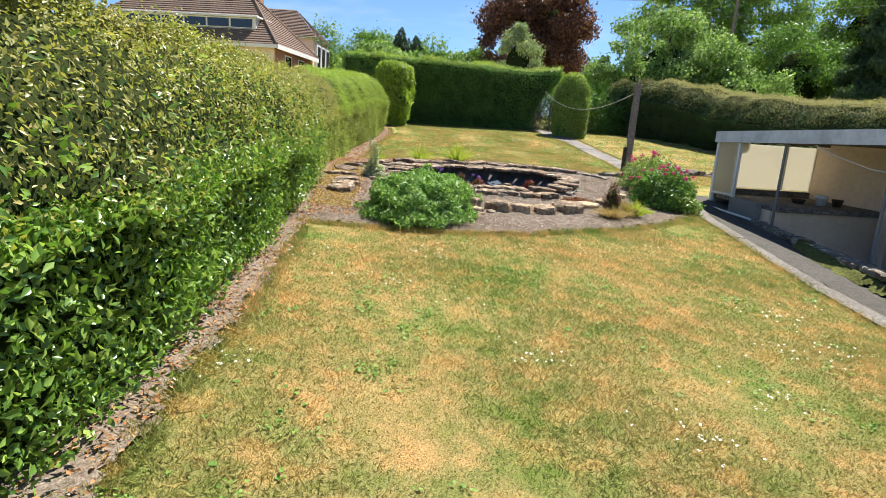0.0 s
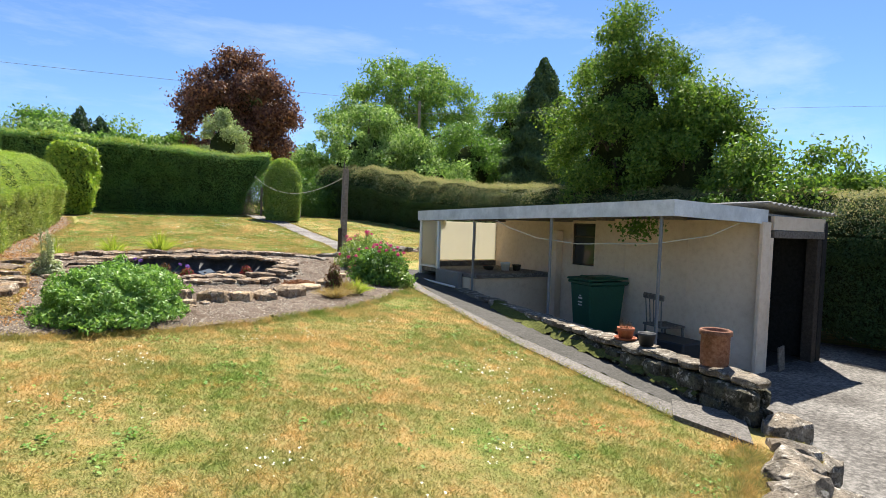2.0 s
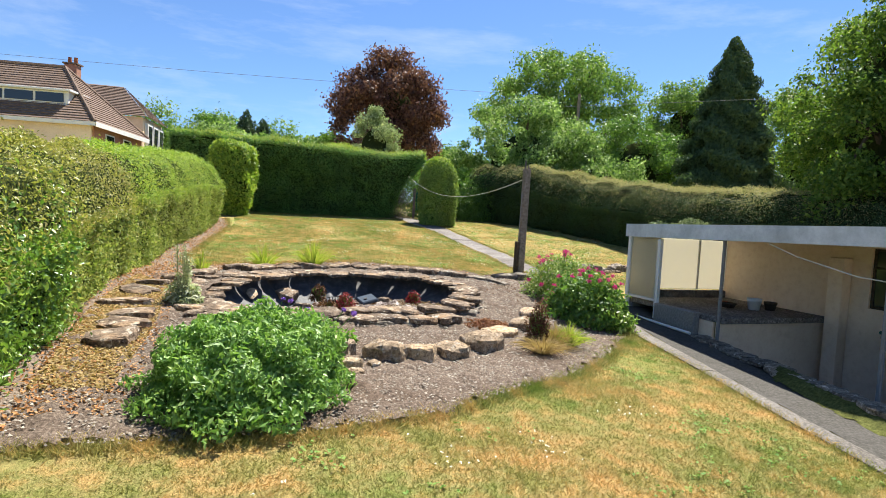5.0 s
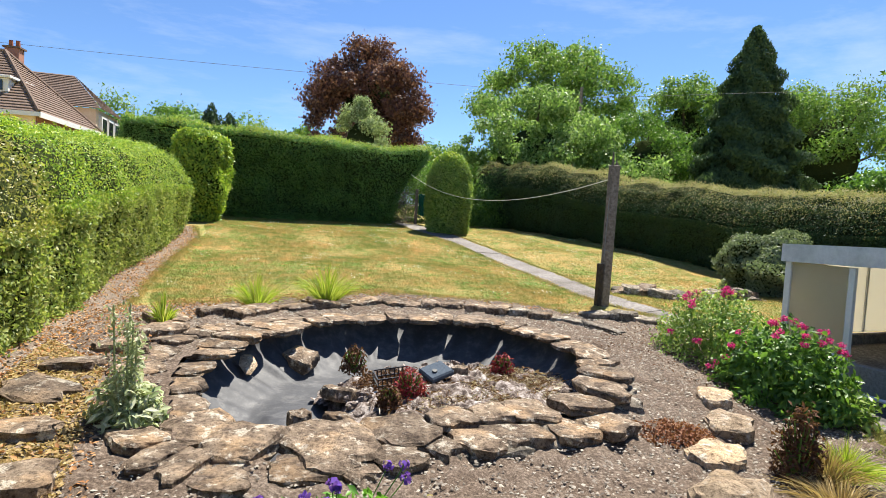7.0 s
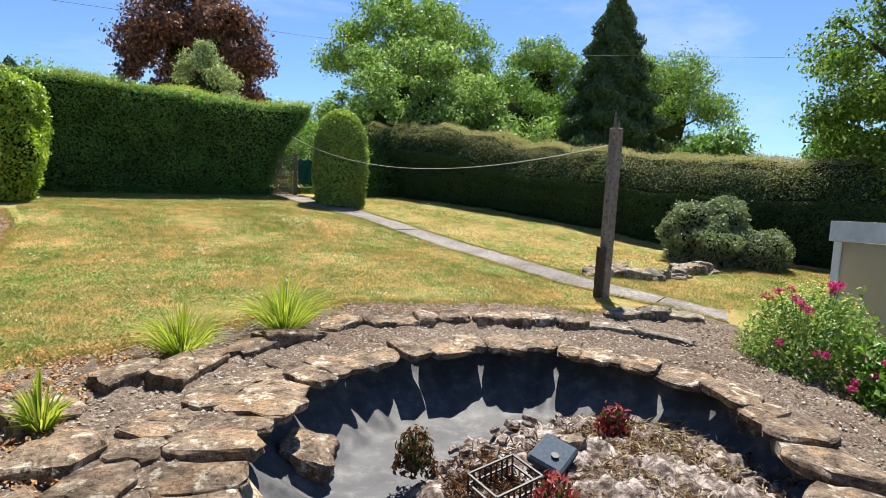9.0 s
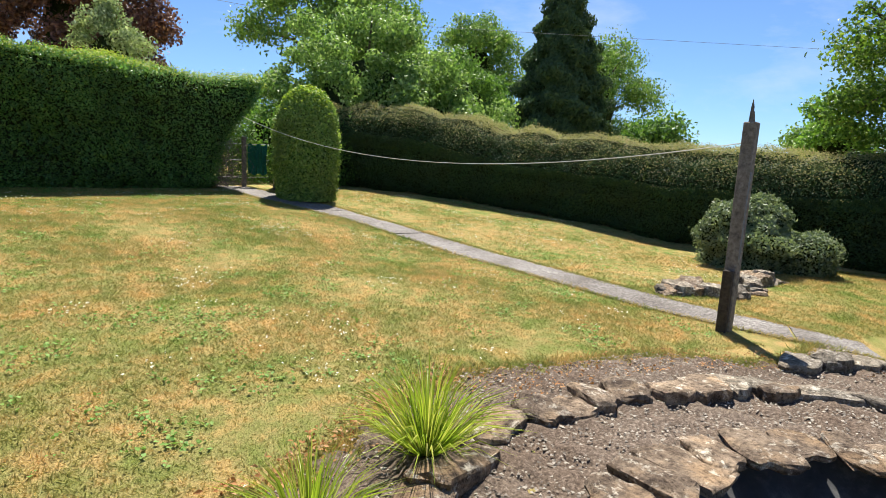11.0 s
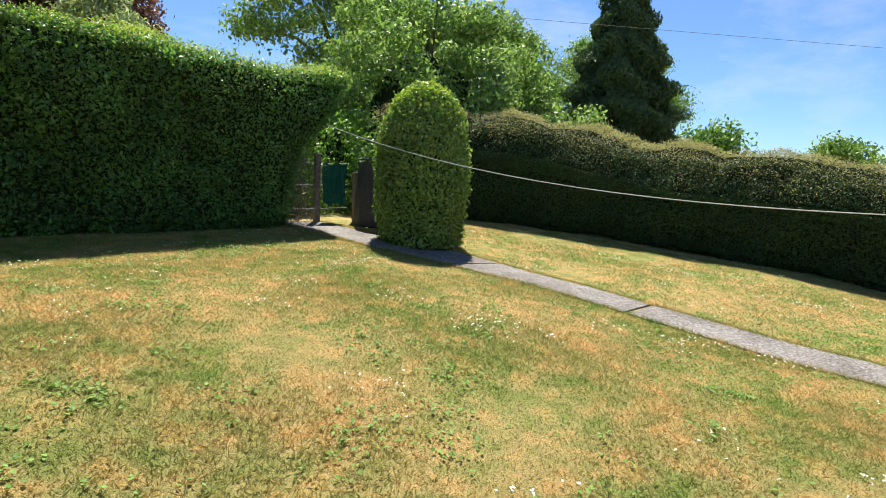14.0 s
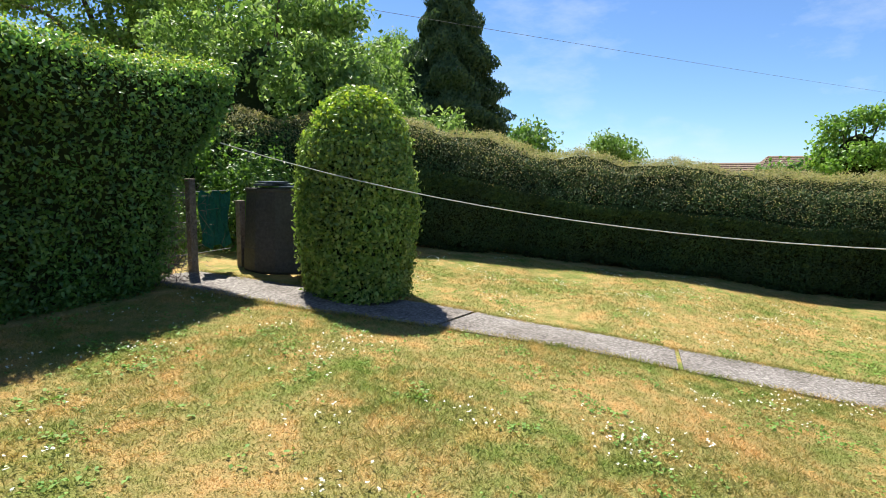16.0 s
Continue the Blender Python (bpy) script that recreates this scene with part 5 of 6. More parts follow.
while u < 5.7:
    L = SR.uniform(0.14, 0.30)
    c = WA + d2 * (u + L / 2)
    zt = wall_top(u)
    yaw = math.degrees(math.atan2(d2.y, d2.x))
    stone(lowwall, c.x, c.y, zt - 0.035, L * 1.1, SR.uniform(0.2, 0.28), SR.uniform(0.05, 0.08), yaw + SR.uniform(-10, 10), M_ROCK, 4, "coping_stone")
    for s in (-1, 1):
        for z in np.arange(zt - 0.16, (0.12 if s < 0 else -0.1), -0.13):
            stone(lowwall, c.x + s * n2.x * 0.09 + d2.x * SR.uniform(-0.06, 0.06), c.y + s * n2.y * 0.09 + d2.y * SR.uniform(-0.06, 0.06), float(z), L * SR.uniform(0.8, 1.15), SR.uniform(0.08, 0.12), SR.uniform(0.10, 0.15), yaw + SR.uniform(-7, 7), M_WALLSTONE, 7)
    u += L
# broken end and the rough bank down to the yard
bank = tagged(group_at("rock_bank", Matrix()), "rough rock bank below the lawn corner", "rocks")
for x, y, z, w, d, h, yaw in [(3.58, 1.0, 0.22, 0.30, 0.26, 0.22, 20), (3.66, 0.80, 0.02, 0.28, 0.26, 0.2, 0), (3.35, 0.72, 0.12, 0.34, 0.28, 0.30, -30), (3.12, 0.52, 0.13, 0.34, 0.28, 0.34, 35), (2.92, 0.36, 0.12, 0.36, 0.30, 0.36, 10), (2.72, 0.16, 0.10, 0.36, 0.30, 0.40, 45), (2.52, -0.02, 0.10, 0.38, 0.32, 0.42, 30), (3.3, 0.38, -0.02, 0.34, 0.3, 0.22, 15), (3.05, 0.14, -0.03, 0.36, 0.3, 0.24, -20), (2.32, -0.22, 0.10, 0.40, 0.34, 0.44, 50), (2.85, -0.08, -0.04, 0.34, 0.3, 0.2, 25), (2.15, -0.5, 0.08, 0.4, 0.36, 0.5, 70), (2.1, -0.95, 0.08, 0.45, 0.36, 0.5, 80), (2.08, -1.4, 0.08, 0.45, 0.36, 0.5, 95), (2.1, -1.85, 0.06, 0.45, 0.36, 0.5, 85)]:
    stone(bank, x, y, z, w, d, h, yaw, M_ROCK, 12)

# ---- plants in the beds ----


def mound(name, x, y, r, ry, h, mat, leaf, n, label, category="plant", wide=0.5, seed=1, z=None, spread=0.8, stems=True):
    """A leafy herb or low shrub: stems from the crown and leaves through a domed volume."""
    r_ = np.random.default_rng(seed)
    z = float(lie(x, y)) if z is None else z
    thing = tagged(group_at(name, Matrix.Translation((x, y, z))), label, category)
    v = unit(r_.normal(size=(n, 3)))
    v[:, 2] = np.abs(v[:, 2])
    d = r_.uniform(0.25, 1, n) ** 0.4 * (1 + 0.13 * wobble(v * 3 + x, 2.0) + 0.08 * wobble(v * 9, 1.0))
    p = v * d[:, None] * np.array([r, ry, h])
    link("leaves", leaf_mesh("leaves", p, v + np.array([0, 0, 0.5]), leaf, wide, spread, 0.3), mat, thing)
    if stems:
        bm = bmesh.new()
        for i in range(26):
            a, q = r_.uniform(0, 6.28), r_.uniform(0.3, 0.9)
            e = Vector((r * q * math.cos(a), ry * q * math.sin(a), h * math.sqrt(max(0.1, 1 - q * q)) * 0.92))
            tube(bm, [(0.15 * e.x, 0.15 * e.y, 0), (e.x * 0.6, e.y * 0.6, e.z * 0.6), e], [0.008, 0.006, 0.003], 4, False)
        part("stem_cluster", bm, M_CLOVER, thing)
    return thing


bush = mound("leafy_herb_bush", -1.47, 4.02, 0.62, 0.80, 0.51, M_HERB, 0.042, 34000, "dense fresh green leafy bush at the lawn's edge", "bush", 0.42, 3, spread=1.0)
valerian = mound("flowering_shrub", 1.72, 7.0, 0.52, 0.50, 0.62, M_SHADETREE, 0.058, 4800, "green shrub with magenta flower heads", "flowering shrub", 0.5, 4, spread=1.0)
valerian2 = mound("yellow_flowered_shrub", 1.62, 7.75, 0.52, 0.48, 0.66, M_TOPIARY, 0.036, 8000, "fine-leaved shrub speckled with small yellow flowers", "flowering shrub", 0.45, 5)
mound("low_green_plant", 1.95, 6.72, 0.30, 0.26, 0.34, M_TOPIARY, 0.055, 900, "broad-leaved green plant under the flowers", "plant", 0.5, 6)


def heads(name, parent, mat, spots, n, r, size, seed, label=""):
    """Flower heads: each a little ball of petals on its own stem."""
    r_ = np.random.default_rng(seed)
    for x, y, z in spots:
        v = unit(r_.normal(size=(n, 3)))
        p = v * r * r_.uniform(0.4, 1, n)[:, None] * np.array([1, 1, 0.8]) + np.array([x, y, z])
        ob = link(name, leaf_mesh(name, p, v, size, 0.7, 0.5), mat, parent, label)
        bm = bmesh.new()
        tube(bm, [(x * 0.7, y * 0.7, z * 0.6), (x * 0.9, y * 0.9, z * 0.85), (x, y, z)], 0.003, 4, False)
        part("stem", bm, M_CLOVER, ob)


FR = random.Random(9)


def over_dome(n, rx, ry, h):
    """Places in little groups just above a domed shrub."""
    out = []
    while len(out) < n:
        a, q = FR.uniform(0, 6.28), math.sqrt(FR.random()) * 0.95
        for _ in range(FR.choice((1, 1, 2))):
            x_, y_ = rx * q * math.cos(a) + FR.uniform(-0.05, 0.05), ry * q * math.sin(a) + FR.uniform(-0.05, 0.05)
            out.append((x_, y_, h * math.sqrt(1 - q * q) + FR.uniform(0.0, 0.07)))
    return out


heads("flower_head", valerian, M_PINK, over_dome(30, 0.52, 0.50, 0.62), 50, 0.034, 0.017, 3, "magenta flower cluster")
heads("flower_head", valerian2, M_PINK, over_dome(18, 0.52, 0.48, 0.66), 50, 0.036, 0.018, 4, "magenta flower cluster")
v = unit(rng.normal(size=(500, 3)))
v[:, 2] = np.abs(v[:, 2])
link("yellow_flowers", leaf_mesh("yellow_flowers", v * np.array([0.53, 0.49, 0.67]), v, 0.018, 0.8, 0.4), leaf_mat("yellow_petals", [(0.5, 0.42, 0.08), (0.6, 0.55, 0.2)], 0.3, 0.7, 0.2), valerian2)["kind"] = "stuff"


def tuft(name, x, y, n, h, spread, width, mat, label, category="grass tuft", z=None, seed=1, segs=2, bend=1.0):
    r_ = np.random.default_rng(seed)
    z = float(lie(x, y)) + 0.01 if z is None else z
    thing = tagged(group_at(name, Matrix.Translation((x, y, z))), label, category)
    a = r_.uniform(0, 2 * np.pi, n)
    q = r_.uniform(0, 1, n) ** 0.7
    L = h * r_.uniform(0.55, 1.15, n)
    base = np.stack([0.12 * spread * np.cos(a) * q, 0.12 * spread * np.sin(a) * q, 0 * a], -1)
    lean = np.stack([np.cos(a) * q * spread * bend, np.sin(a) * q * spread * bend, L * (1.05 - 0.55 * q)], -1)
    link("blade_clump", blade_mesh("blade_clump", base, lean, np.full(n, width), segs), mat, thing)
    return thing


tuft("grass_tuft", -1.90, 9.34, 420, 0.50, 0.46, 0.006, M_TUFT, "lime-green arching grass tuft above the pond", seed=2)
tuft("grass_tuft", -2.58, 9.02, 300, 0.42, 0.38, 0.006, M_TUFT, "lime-green grass tuft above the pond", seed=3)
tuft("grass_tuft", -3.12, 7.95, 110, 0.30, 0.14, 0.012, M_TUFT, "thin upright grass clump by the rim stones", seed=4)
tuft("iris_clump", 1.0, 5.72, 420, 0.26, 0.26, 0.005, M_STRAW, "withered straw-coloured leaf clump by the stones", seed=5)
tuft("dry_clump", 0.82, 5.42, 520, 0.20, 0.34, 0.005, M_STRAW, "flattened dry straw clump by the stones", seed=6)
tuft("green_clump", 1.16, 5.78, 560, 0.26, 0.28, 0.006, M_TUFT, "yellow-green clump at the bed's edge", seed=7)
dead = mound("dead_shrub", 0.84, 5.74, 0.13, 0.12, 0.42, M_DEADBROWN, 0.035, 1300, "dead brown seed-headed plant", "dead plant", 0.4, 8)
# woolly spires left of the pond
spire = tagged(group_at("woolly_plant", Matrix.Translation((-2.62, 5.95, float(lie(-2.62, 5.95))))), "grey woolly-leaved plant with tall pale spires", "plant")
r_ = np.random.default_rng(31)
for i in range(7):
    a, d, h_ = r_.uniform(0, 6.28), r_.uniform(0.02, 0.12), r_.uniform(0.30, 0.62)
    x0, y0 = d * math.cos(a), d * math.sin(a)
    n = 100
    u = r_.uniform(0.25, 1, n)
    q = np.stack([x0 * (1 + u * 0.5) + 0.02 * r_.normal(size=n), y0 * (1 + u * 0.5) + 0.02 * r_.normal(size=n), h_ * u], -1)
    st = link("spire", leaf_mesh("spire", q, r_.normal(size=(n, 3)), 0.03, 0.45, 0.6), M_WOOL, spire)
    st["kind"] = "stuff"
    bm = bmesh.new()
    tube(bm, [(x0, y0, 0), (x0 * 1.5, y0 * 1.5, h_)], [0.007, 0.004], 5)
    part("stem", bm, M_WOOL, st)
n = 900
v = unit(r_.normal(size=(n, 3)))
v[:, 2] = np.abs(v[:, 2])
link("leaves", leaf_mesh("leaves", v * np.array([0.19, 0.18, 0.26]) * r_.uniform(0.3, 1, n)[:, None], v + np.array([0, 0, 0.6]), 0.065, 0.34, 0.6), M_WOOL, spire)
purple = mound("purple_flower_plant", -1.55, 5.05, 0.28, 0.22, 0.20, M_BUSH, 0.05, 700, "low green plant with purple flowers", "plant", 0.45, 12)
heads("flower_head", purple, M_PURPLE, [(FR.uniform(-0.3, 0.3), FR.uniform(-0.15, 0.15), FR.uniform(0.2, 0.27)) for _ in range(10)], 16, 0.024, 0.026, 6, "purple flower")
mound("green_seedling", -0.98, 5.15, 0.12, 0.1, 0.16, M_BUSH, 0.07, 60, "small broad-leaved green seedling", "plant", 0.35, 13, stems=False)
heads("flower_head", bush, M_PURPLE, [(0.55, 0.35, 0.47), (0.62, 0.3, 0.45), (0.1, 0.42, 0.52), (0.15, 0.45, 0.5)], 16, 0.024, 0.026, 7, "purple flower")
mound("red_sedum", 0.38, 6.2, 0.28, 0.22, 0.07, leaf_mat("russet_leaves", [(0.16, 0.06, 0.03), (0.24, 0.10, 0.05), (0.3, 0.15, 0.08)], 0.25, 0.7, 0.2), 0.022, 2600, "low russet creeping plant", "plant", 0.6, 14, stems=False)
# plants and litter in the dry pond
for x, y, r, h_, s, mt, lb in [(-1.15, 6.95, 0.13, 0.20, 1, M_CRIMSON, "crimson bog plant in the dry pond"), (-1.55, 7.55, 0.11, 0.22, 2, M_DEADBROWN, "dead reddish stalks in the pond"), (-0.35, 7.55, 0.10, 0.18, 3, M_CRIMSON, "dead crimson stalks in the pond"), (-1.3, 6.75, 0.09, 0.14, 5, M_DEADBROWN, "withered brown weed in the pond")]:
    mound("bog_plant", x, y, r, r, h_, mt, 0.04, 420, lb, "plant", 0.4, 20 + s, 0.68)
M_WEED = leaf_mat("dead_pond_weed", [(0.10, 0.05, 0.03), (0.22, 0.13, 0.075), (0.42, 0.33, 0.23), (0.62, 0.55, 0.46)], 0.2, 0.85, 0.1)
for x, y, rx_, ry_, n, mt, lb in [(-0.35, 7.35, 0.5, 0.35, 2600, M_WEED, "mat of dead straw-coloured pond weed"), (-1.15, 7.3, 0.45, 0.3, 1500, M_DEADBROWN, "dark withered weed on the pond mud"), (-0.6, 6.8, 0.6, 0.3, 1500, M_WEED, "pale withered weed on the pond mud")]:
    q = np.c_[rng.normal(x, rx_ * 0.5, n), rng.normal(y, ry_ * 0.5, n), 0.68 + 0.04 * rng.random(n)]
    q = q[((q[:, 0] + 0.62) / 0.95) ** 2 + ((q[:, 1] - 7.05) / 0.8) ** 2 < 1]
    n = len(q)
    tagged(link("dead_weed", leaf_mesh("dead_weed", q, np.tile([0, 0, 1.0], (n, 1)), 0.055, 0.13, 0.5), mt), lb, "dead weed", kind="stuff")
SR.seed(77)
litter = tagged(group_at("pond_stone", Matrix()), "loose stones lying in the dry pond", "stones")
for x, y, z, w, d, h_ in [(-2.0, 7.85, 0.70, 0.30, 0.24, 0.12), (-0.72, 7.42, 0.74, 0.13, 0.11, 0.09), (-1.85, 6.55, 0.66, 0.16, 0.14, 0.11), (-1.62, 6.5, 0.66, 0.18, 0.13, 0.12), (-1.62, 7.0, 0.68, 0.26, 0.22, 0.10), (-0.05, 7.1, 0.68, 0.16, 0.12, 0.07)]:
    stone(litter, x, y, z, w, d, h_, SR.uniform(0, 180), M_STONE, 14)
for i in range(150):
    a, q = SR.uniform(0, 6.28), math.sqrt(SR.random())
    stone(litter, -0.65 + 1.05 * q * math.cos(a), 7.05 + 0.85 * q * math.sin(a), 0.685, SR.uniform(0.03, 0.09), SR.uniform(0.03, 0.07), SR.uniform(0.02, 0.045), SR.uniform(0, 180), M_MUD, 25)
rag = bmesh.new()
tube(rag, [(0, 0, 0), (0.02, -0.1, 0.01), (0.03, -0.2, -0.01)], [0.05, 0.07, 0.02], 6)
bmesh.ops.scale(rag, vec=(1, 1, 0.35), verts=rag.verts)
rag_o = tagged(obj("stone_flake", rag, M_STONE_WARM), "pale stone flake on the pond liner", "stone")
rag_o.matrix_world = pose(-2.36, 7.5, 0.80, 25, 10, 10)


def basket(x, y, z, w, d, h, yaw):
    th = tagged(group_at("pond_basket", pose(x, y, z, 4, -6, yaw)), "black plastic mesh pond basket", "basket")
    for i in range(9):
        u = -w / 2 + w * i / 8
        for s in (-d / 2, d / 2):
            part("slat", boxed(u - 0.004, s - 0.003, 0, u + 0.004, s + 0.003, h), M_BLACKPLASTIC, th)
    for z_ in (0.0, h * 0.5, h):
        for s in (-d / 2, d / 2):
            part("rail", boxed(-w / 2, s - 0.005, z_, w / 2, s + 0.005, z_ + 0.008), M_BLACKPLASTIC, th)
        for s in (-w / 2, w / 2):
            part("rail", boxed(s - 0.005, -d / 2, z_, s + 0.005, d / 2, z_ + 0.008), M_BLACKPLASTIC, th)


basket(-1.25, 7.2, 0.68, 0.26, 0.2, 0.10, 10)
tray = tagged(group_at("pond_tray", pose(-0.92, 7.32, 0.74, 14, -12, 30)), "slate-blue plastic pond filter lid", "filter lid")
M_SLATE = rough_mat("slate_blue_plastic", [(0.3, (0.05, 0.065, 0.085)), (0.7, (0.10, 0.125, 0.155))], 4, 40, (0.8, 0.8, 0.8), 0.3, 0.9, 0, 0.05, 0.1)
part("lid", boxed(-0.11, -0.09, 0, 0.11, 0.09, 0.05, bevel=0.012), M_SLATE, tray)
bm = bmesh.new()
tube(bm, [(-0.03, -0.02, 0.045), (-0.03, -0.02, 0.062)], 0.02, 10)
part("spout", bm, M_BLACKPLASTIC, tray)

# ---- things round the shed ----


def put(name, m, label, category):
    return tagged(group_at(name, m), label, category)


bin_ = put("wheelie_bin", SH @ pose(1.46, -3.15, YARD + 0.014, 0, 0, -12), "dark green wheeled rubbish bin against the shed wall", "wheelie bin")
bm = bmesh.new()
box(bm, -0.33, -0.27, 0.04, 0.33, 0.27, 0.90, 0.02)
for v in bm.verts:
    k = 0.80 + 0.20 * v.co.z / 0.9
    v.co.x, v.co.y = v.co.x * k + 0.0, v.co.y * k
part("body", bm, M_BIN, bin_)
part("rim", boxed(-0.36, -0.295, 0.895, 0.36, 0.295, 0.945, bevel=0.012), M_BIN, bin_)
bm = boxed(-0.38, -0.30, 0.95, 0.36, 0.30, 0.985, bevel=0.012)
for v in bm.verts:
    v.co.z += 0.03 * (v.co.x + 0.38) / 0.74
lid = part("lid", bm, M_BIN, bin_, "closed green lid")
part("lid_panel", boxed(-0.2, -0.2, 1.0, 0.22, 0.2, 1.016, bevel=0.005), M_BIN, lid)
bm = bmesh.new()
tube(bm, [(0.40, -0.24, 0.93), (0.42, 0, 0.93), (0.40, 0.24, 0.93)], 0.015, 8)
part("handle", bm, M_BIN, bin_)
for s in (-1, 1):
    bm = bmesh.new()
    tube(bm, [(0.27, s * 0.24, 0.10), (0.27, s * 0.29, 0.10)], 0.10, 18)
    part("wheel", bm, M_BLACKPLASTIC, bin_)
for y_, z_, w_, h_ in [(-0.03, 0.66, 0.05, 0.03), (0.02, 0.66, 0.05, 0.03), (-0.005, 0.70, 0.05, 0.03), (0, 0.60, 0.11, 0.022), (0, 0.555, 0.09, 0.022)]:
    part("mark", boxed(-0.317, y_ - w_ / 2, z_, -0.309, y_ + w_ / 2, z_ + h_), M_WHITE, bin_, "white printed mark")


def flowerpot(name, m, r, h, mat, label, soil=True, category="flower pot"):
    th = put(name, m, label, category)
    part("body", lathe(bmesh.new(), [(0.0, 0), (r * 0.74, 0), (r * 0.95, h * 0.75), (r, h * 0.76), (r * 1.03, h), (r * 0.88, h), (r * 0.84, h * 0.8), (0, h * 0.8)], 24), mat, th, "", True)
    return th


def on_wall(y):
    t_ = (6.98 - y) / 5.76
    return 3.09 + 0.43 * t_, y, wall_top(5.78 * t_) + 0.004


x, y, z = on_wall(2.72)
p_ = flowerpot("flower_pot", Matrix.Translation((x, y, z)), 0.085, 0.12, M_TERRA, "small terracotta pot of dry stems on the wall")
mb = blade_mesh("dry_stems", rng.normal(0, 0.03, (60, 3)) * np.array([1, 1, 0]) + np.array([0, 0, 0.09]), rng.normal(0, 0.04, (60, 3)) + np.array([0, 0, 0.05]), np.full(60, 0.008))
link("dry_stems", mb, M_DEADBROWN, p_)["kind"] = "stuff"
part("saucer", lathe(bmesh.new(), [(0, -0.004), (0.10, -0.004), (0.115, 0.018), (0.10, 0.018), (0.09, 0.004), (0, 0.004)], 20, (0, 0, 0.004)), M_TERRA, p_)
x, y, z = on_wall(2.42)
flowerpot("flower_pot", Matrix.Translation((x, y, z)), 0.085, 0.12, M_BLACKPLASTIC, "small black plastic pot on the wall")
x, y, z = on_wall(1.62)
pipe = put("clay_chimney_pot", Matrix.Translation((x, y, z)), "weathered terracotta pipe standing on the wall end", "clay pipe")
part("body", lathe(bmesh.new(), [(0.105, 0), (0.112, 0.02), (0.112, 0.24), (0.126, 0.25), (0.126, 0.29), (0.112, 0.295), (0.10, 0.285), (0.097, 0.02), (0.105, 0)], 28), M_OLDCLAY, pipe, "", True)
for x_, y_, r, h_, mt, lb in [(1.15, -1.2, 0.09, 0.15, M_WHITE, "white plastic flower pot on the bench"), (1.38, -1.25, 0.08, 0.11, M_DARKWOOD, "brown flower pot on the bench"), (0.92, -1.0, 0.10, 0.06, M_DARKWOOD, "low dark bowl on the bench")]:
    flowerpot("flower_pot", SH @ pose(x_, y_, 0.832), r, h_, mt, lb)
jar = put("red_pot", SH @ pose(0.98, -0.85, 0.832), "small red pot among the bowls", "flower pot")
part("body", lathe(bmesh.new(), [(0, 0), (0.05, 0), (0.06, 0.06), (0.05, 0.06), (0, 0.05)], 14), M_TERRA, jar)
chair = put("garden_chair", SH @ pose(1.52, -4.35, YARD + 0.014, 0, 0, 75), "old grey wooden garden chair by the shed wall", "chair")
part("seat", boxed(-0.21, -0.2, 0.42, 0.21, 0.2, 0.45, bevel=0.008), M_WOOD, chair)
for sx in (-0.18, 0.18):
    for sy in (-0.17, 0.17):
        bm = bmesh.new()
        tube(bm, [(sx * 1.08, sy * 1.08, 0), (sx, sy, 0.42)], 0.017, 8)
        part("leg", bm, M_WOOD, chair)
part("top_rail", boxed(-0.22, 0.18, 0.80, 0.22, 0.21, 0.88, bevel=0.012), M_WOOD, chair)
for i in range(5):
    u = -0.17 + i * 0.085
    bm = bmesh.new()
    tube(bm, [(u * 0.9, 0.17, 0.45), (u, 0.195, 0.80)], 0.009, 6)
    part("spindle", bm, M_WOOD, chair)
tub = put("planter_tub", SH @ pose(1.1, -4.75, YARD + 0.014), "black plastic trough on the yard floor", "trough")
part("body", boxed(-0.25, -0.38, 0, 0.25, 0.38, 0.36, bevel=0.02), M_BLACKPLASTIC, tub)
brd = put("leaning_board", SH @ pose(2.15, -5.62, YARD + 0.014, 0, -8, 0), "pale board leaning by the garage opening", "board")
part("plank", boxed(0, -0.02, 0, 0.14, 0.0, 0.32, bevel=0.003), M_WOOD, brd)
ivy = put("ivy", SH @ pose(0.75, -4.45, 1.74), "dark ivy hanging under the canopy roof", "ivy")
n = 420
q = rng.normal(size=(n, 3)) * np.array([0.13, 0.15, 0.07]) + np.array([0, 0, -0.05])
link("leaves", leaf_mesh("leaves", q, rng.normal(size=(n, 3)) - np.array([0.6, 0, 0]), 0.045, 0.8, 0.6), M_SHADETREE, ivy)
plank = put("ground_pipe", SH @ pose(-0.16, -1.5, float(lie(2.9, 7.0)) + 0.03), "white pipe lying along the block wall", "pipe")
bm = bmesh.new()
tube(bm, [(0, 0.0, 0), (0, 1.45, 0.04)], 0.018, 8)
part("tube", bm, M_WHITE, plank)

# ---- gate corner behind the topiary ----
gz = float(lie(0.5, 18.9))
comp = put("compost_bin", Matrix.Translation((0.74, 18.8, gz)) @ pose(0, 0, 0, 0, 0, 25) @ Matrix.Diagonal((0.78, 1, 0.92, 1)), "dark plastic compost bin with boards across its top", "compost bin")
M_TUB = rough_mat("sun_greyed_plastic", [(0.3, (0.055, 0.052, 0.048)), (0.7, (0.115, 0.108, 0.098))], 2.5, 30, (0.6, 0.55, 0.5), 0.6, 0.7, 0.003, 0.05, 0.3)
bm = lathe(bmesh.new(), [(0.50, 0.0), (0.53, 0.03), (0.52, 0.30), (0.515, 0.31), (0.515, 0.33), (0.50, 0.62), (0.495, 0.63), (0.495, 0.65), (0.475, 0.98), (0.49, 1.0), (0.49, 1.03), (0.45, 1.03), (0.44, 0.95)], 12)
part("body", bm, M_TUB, comp, "sun-greyed dark plastic body")
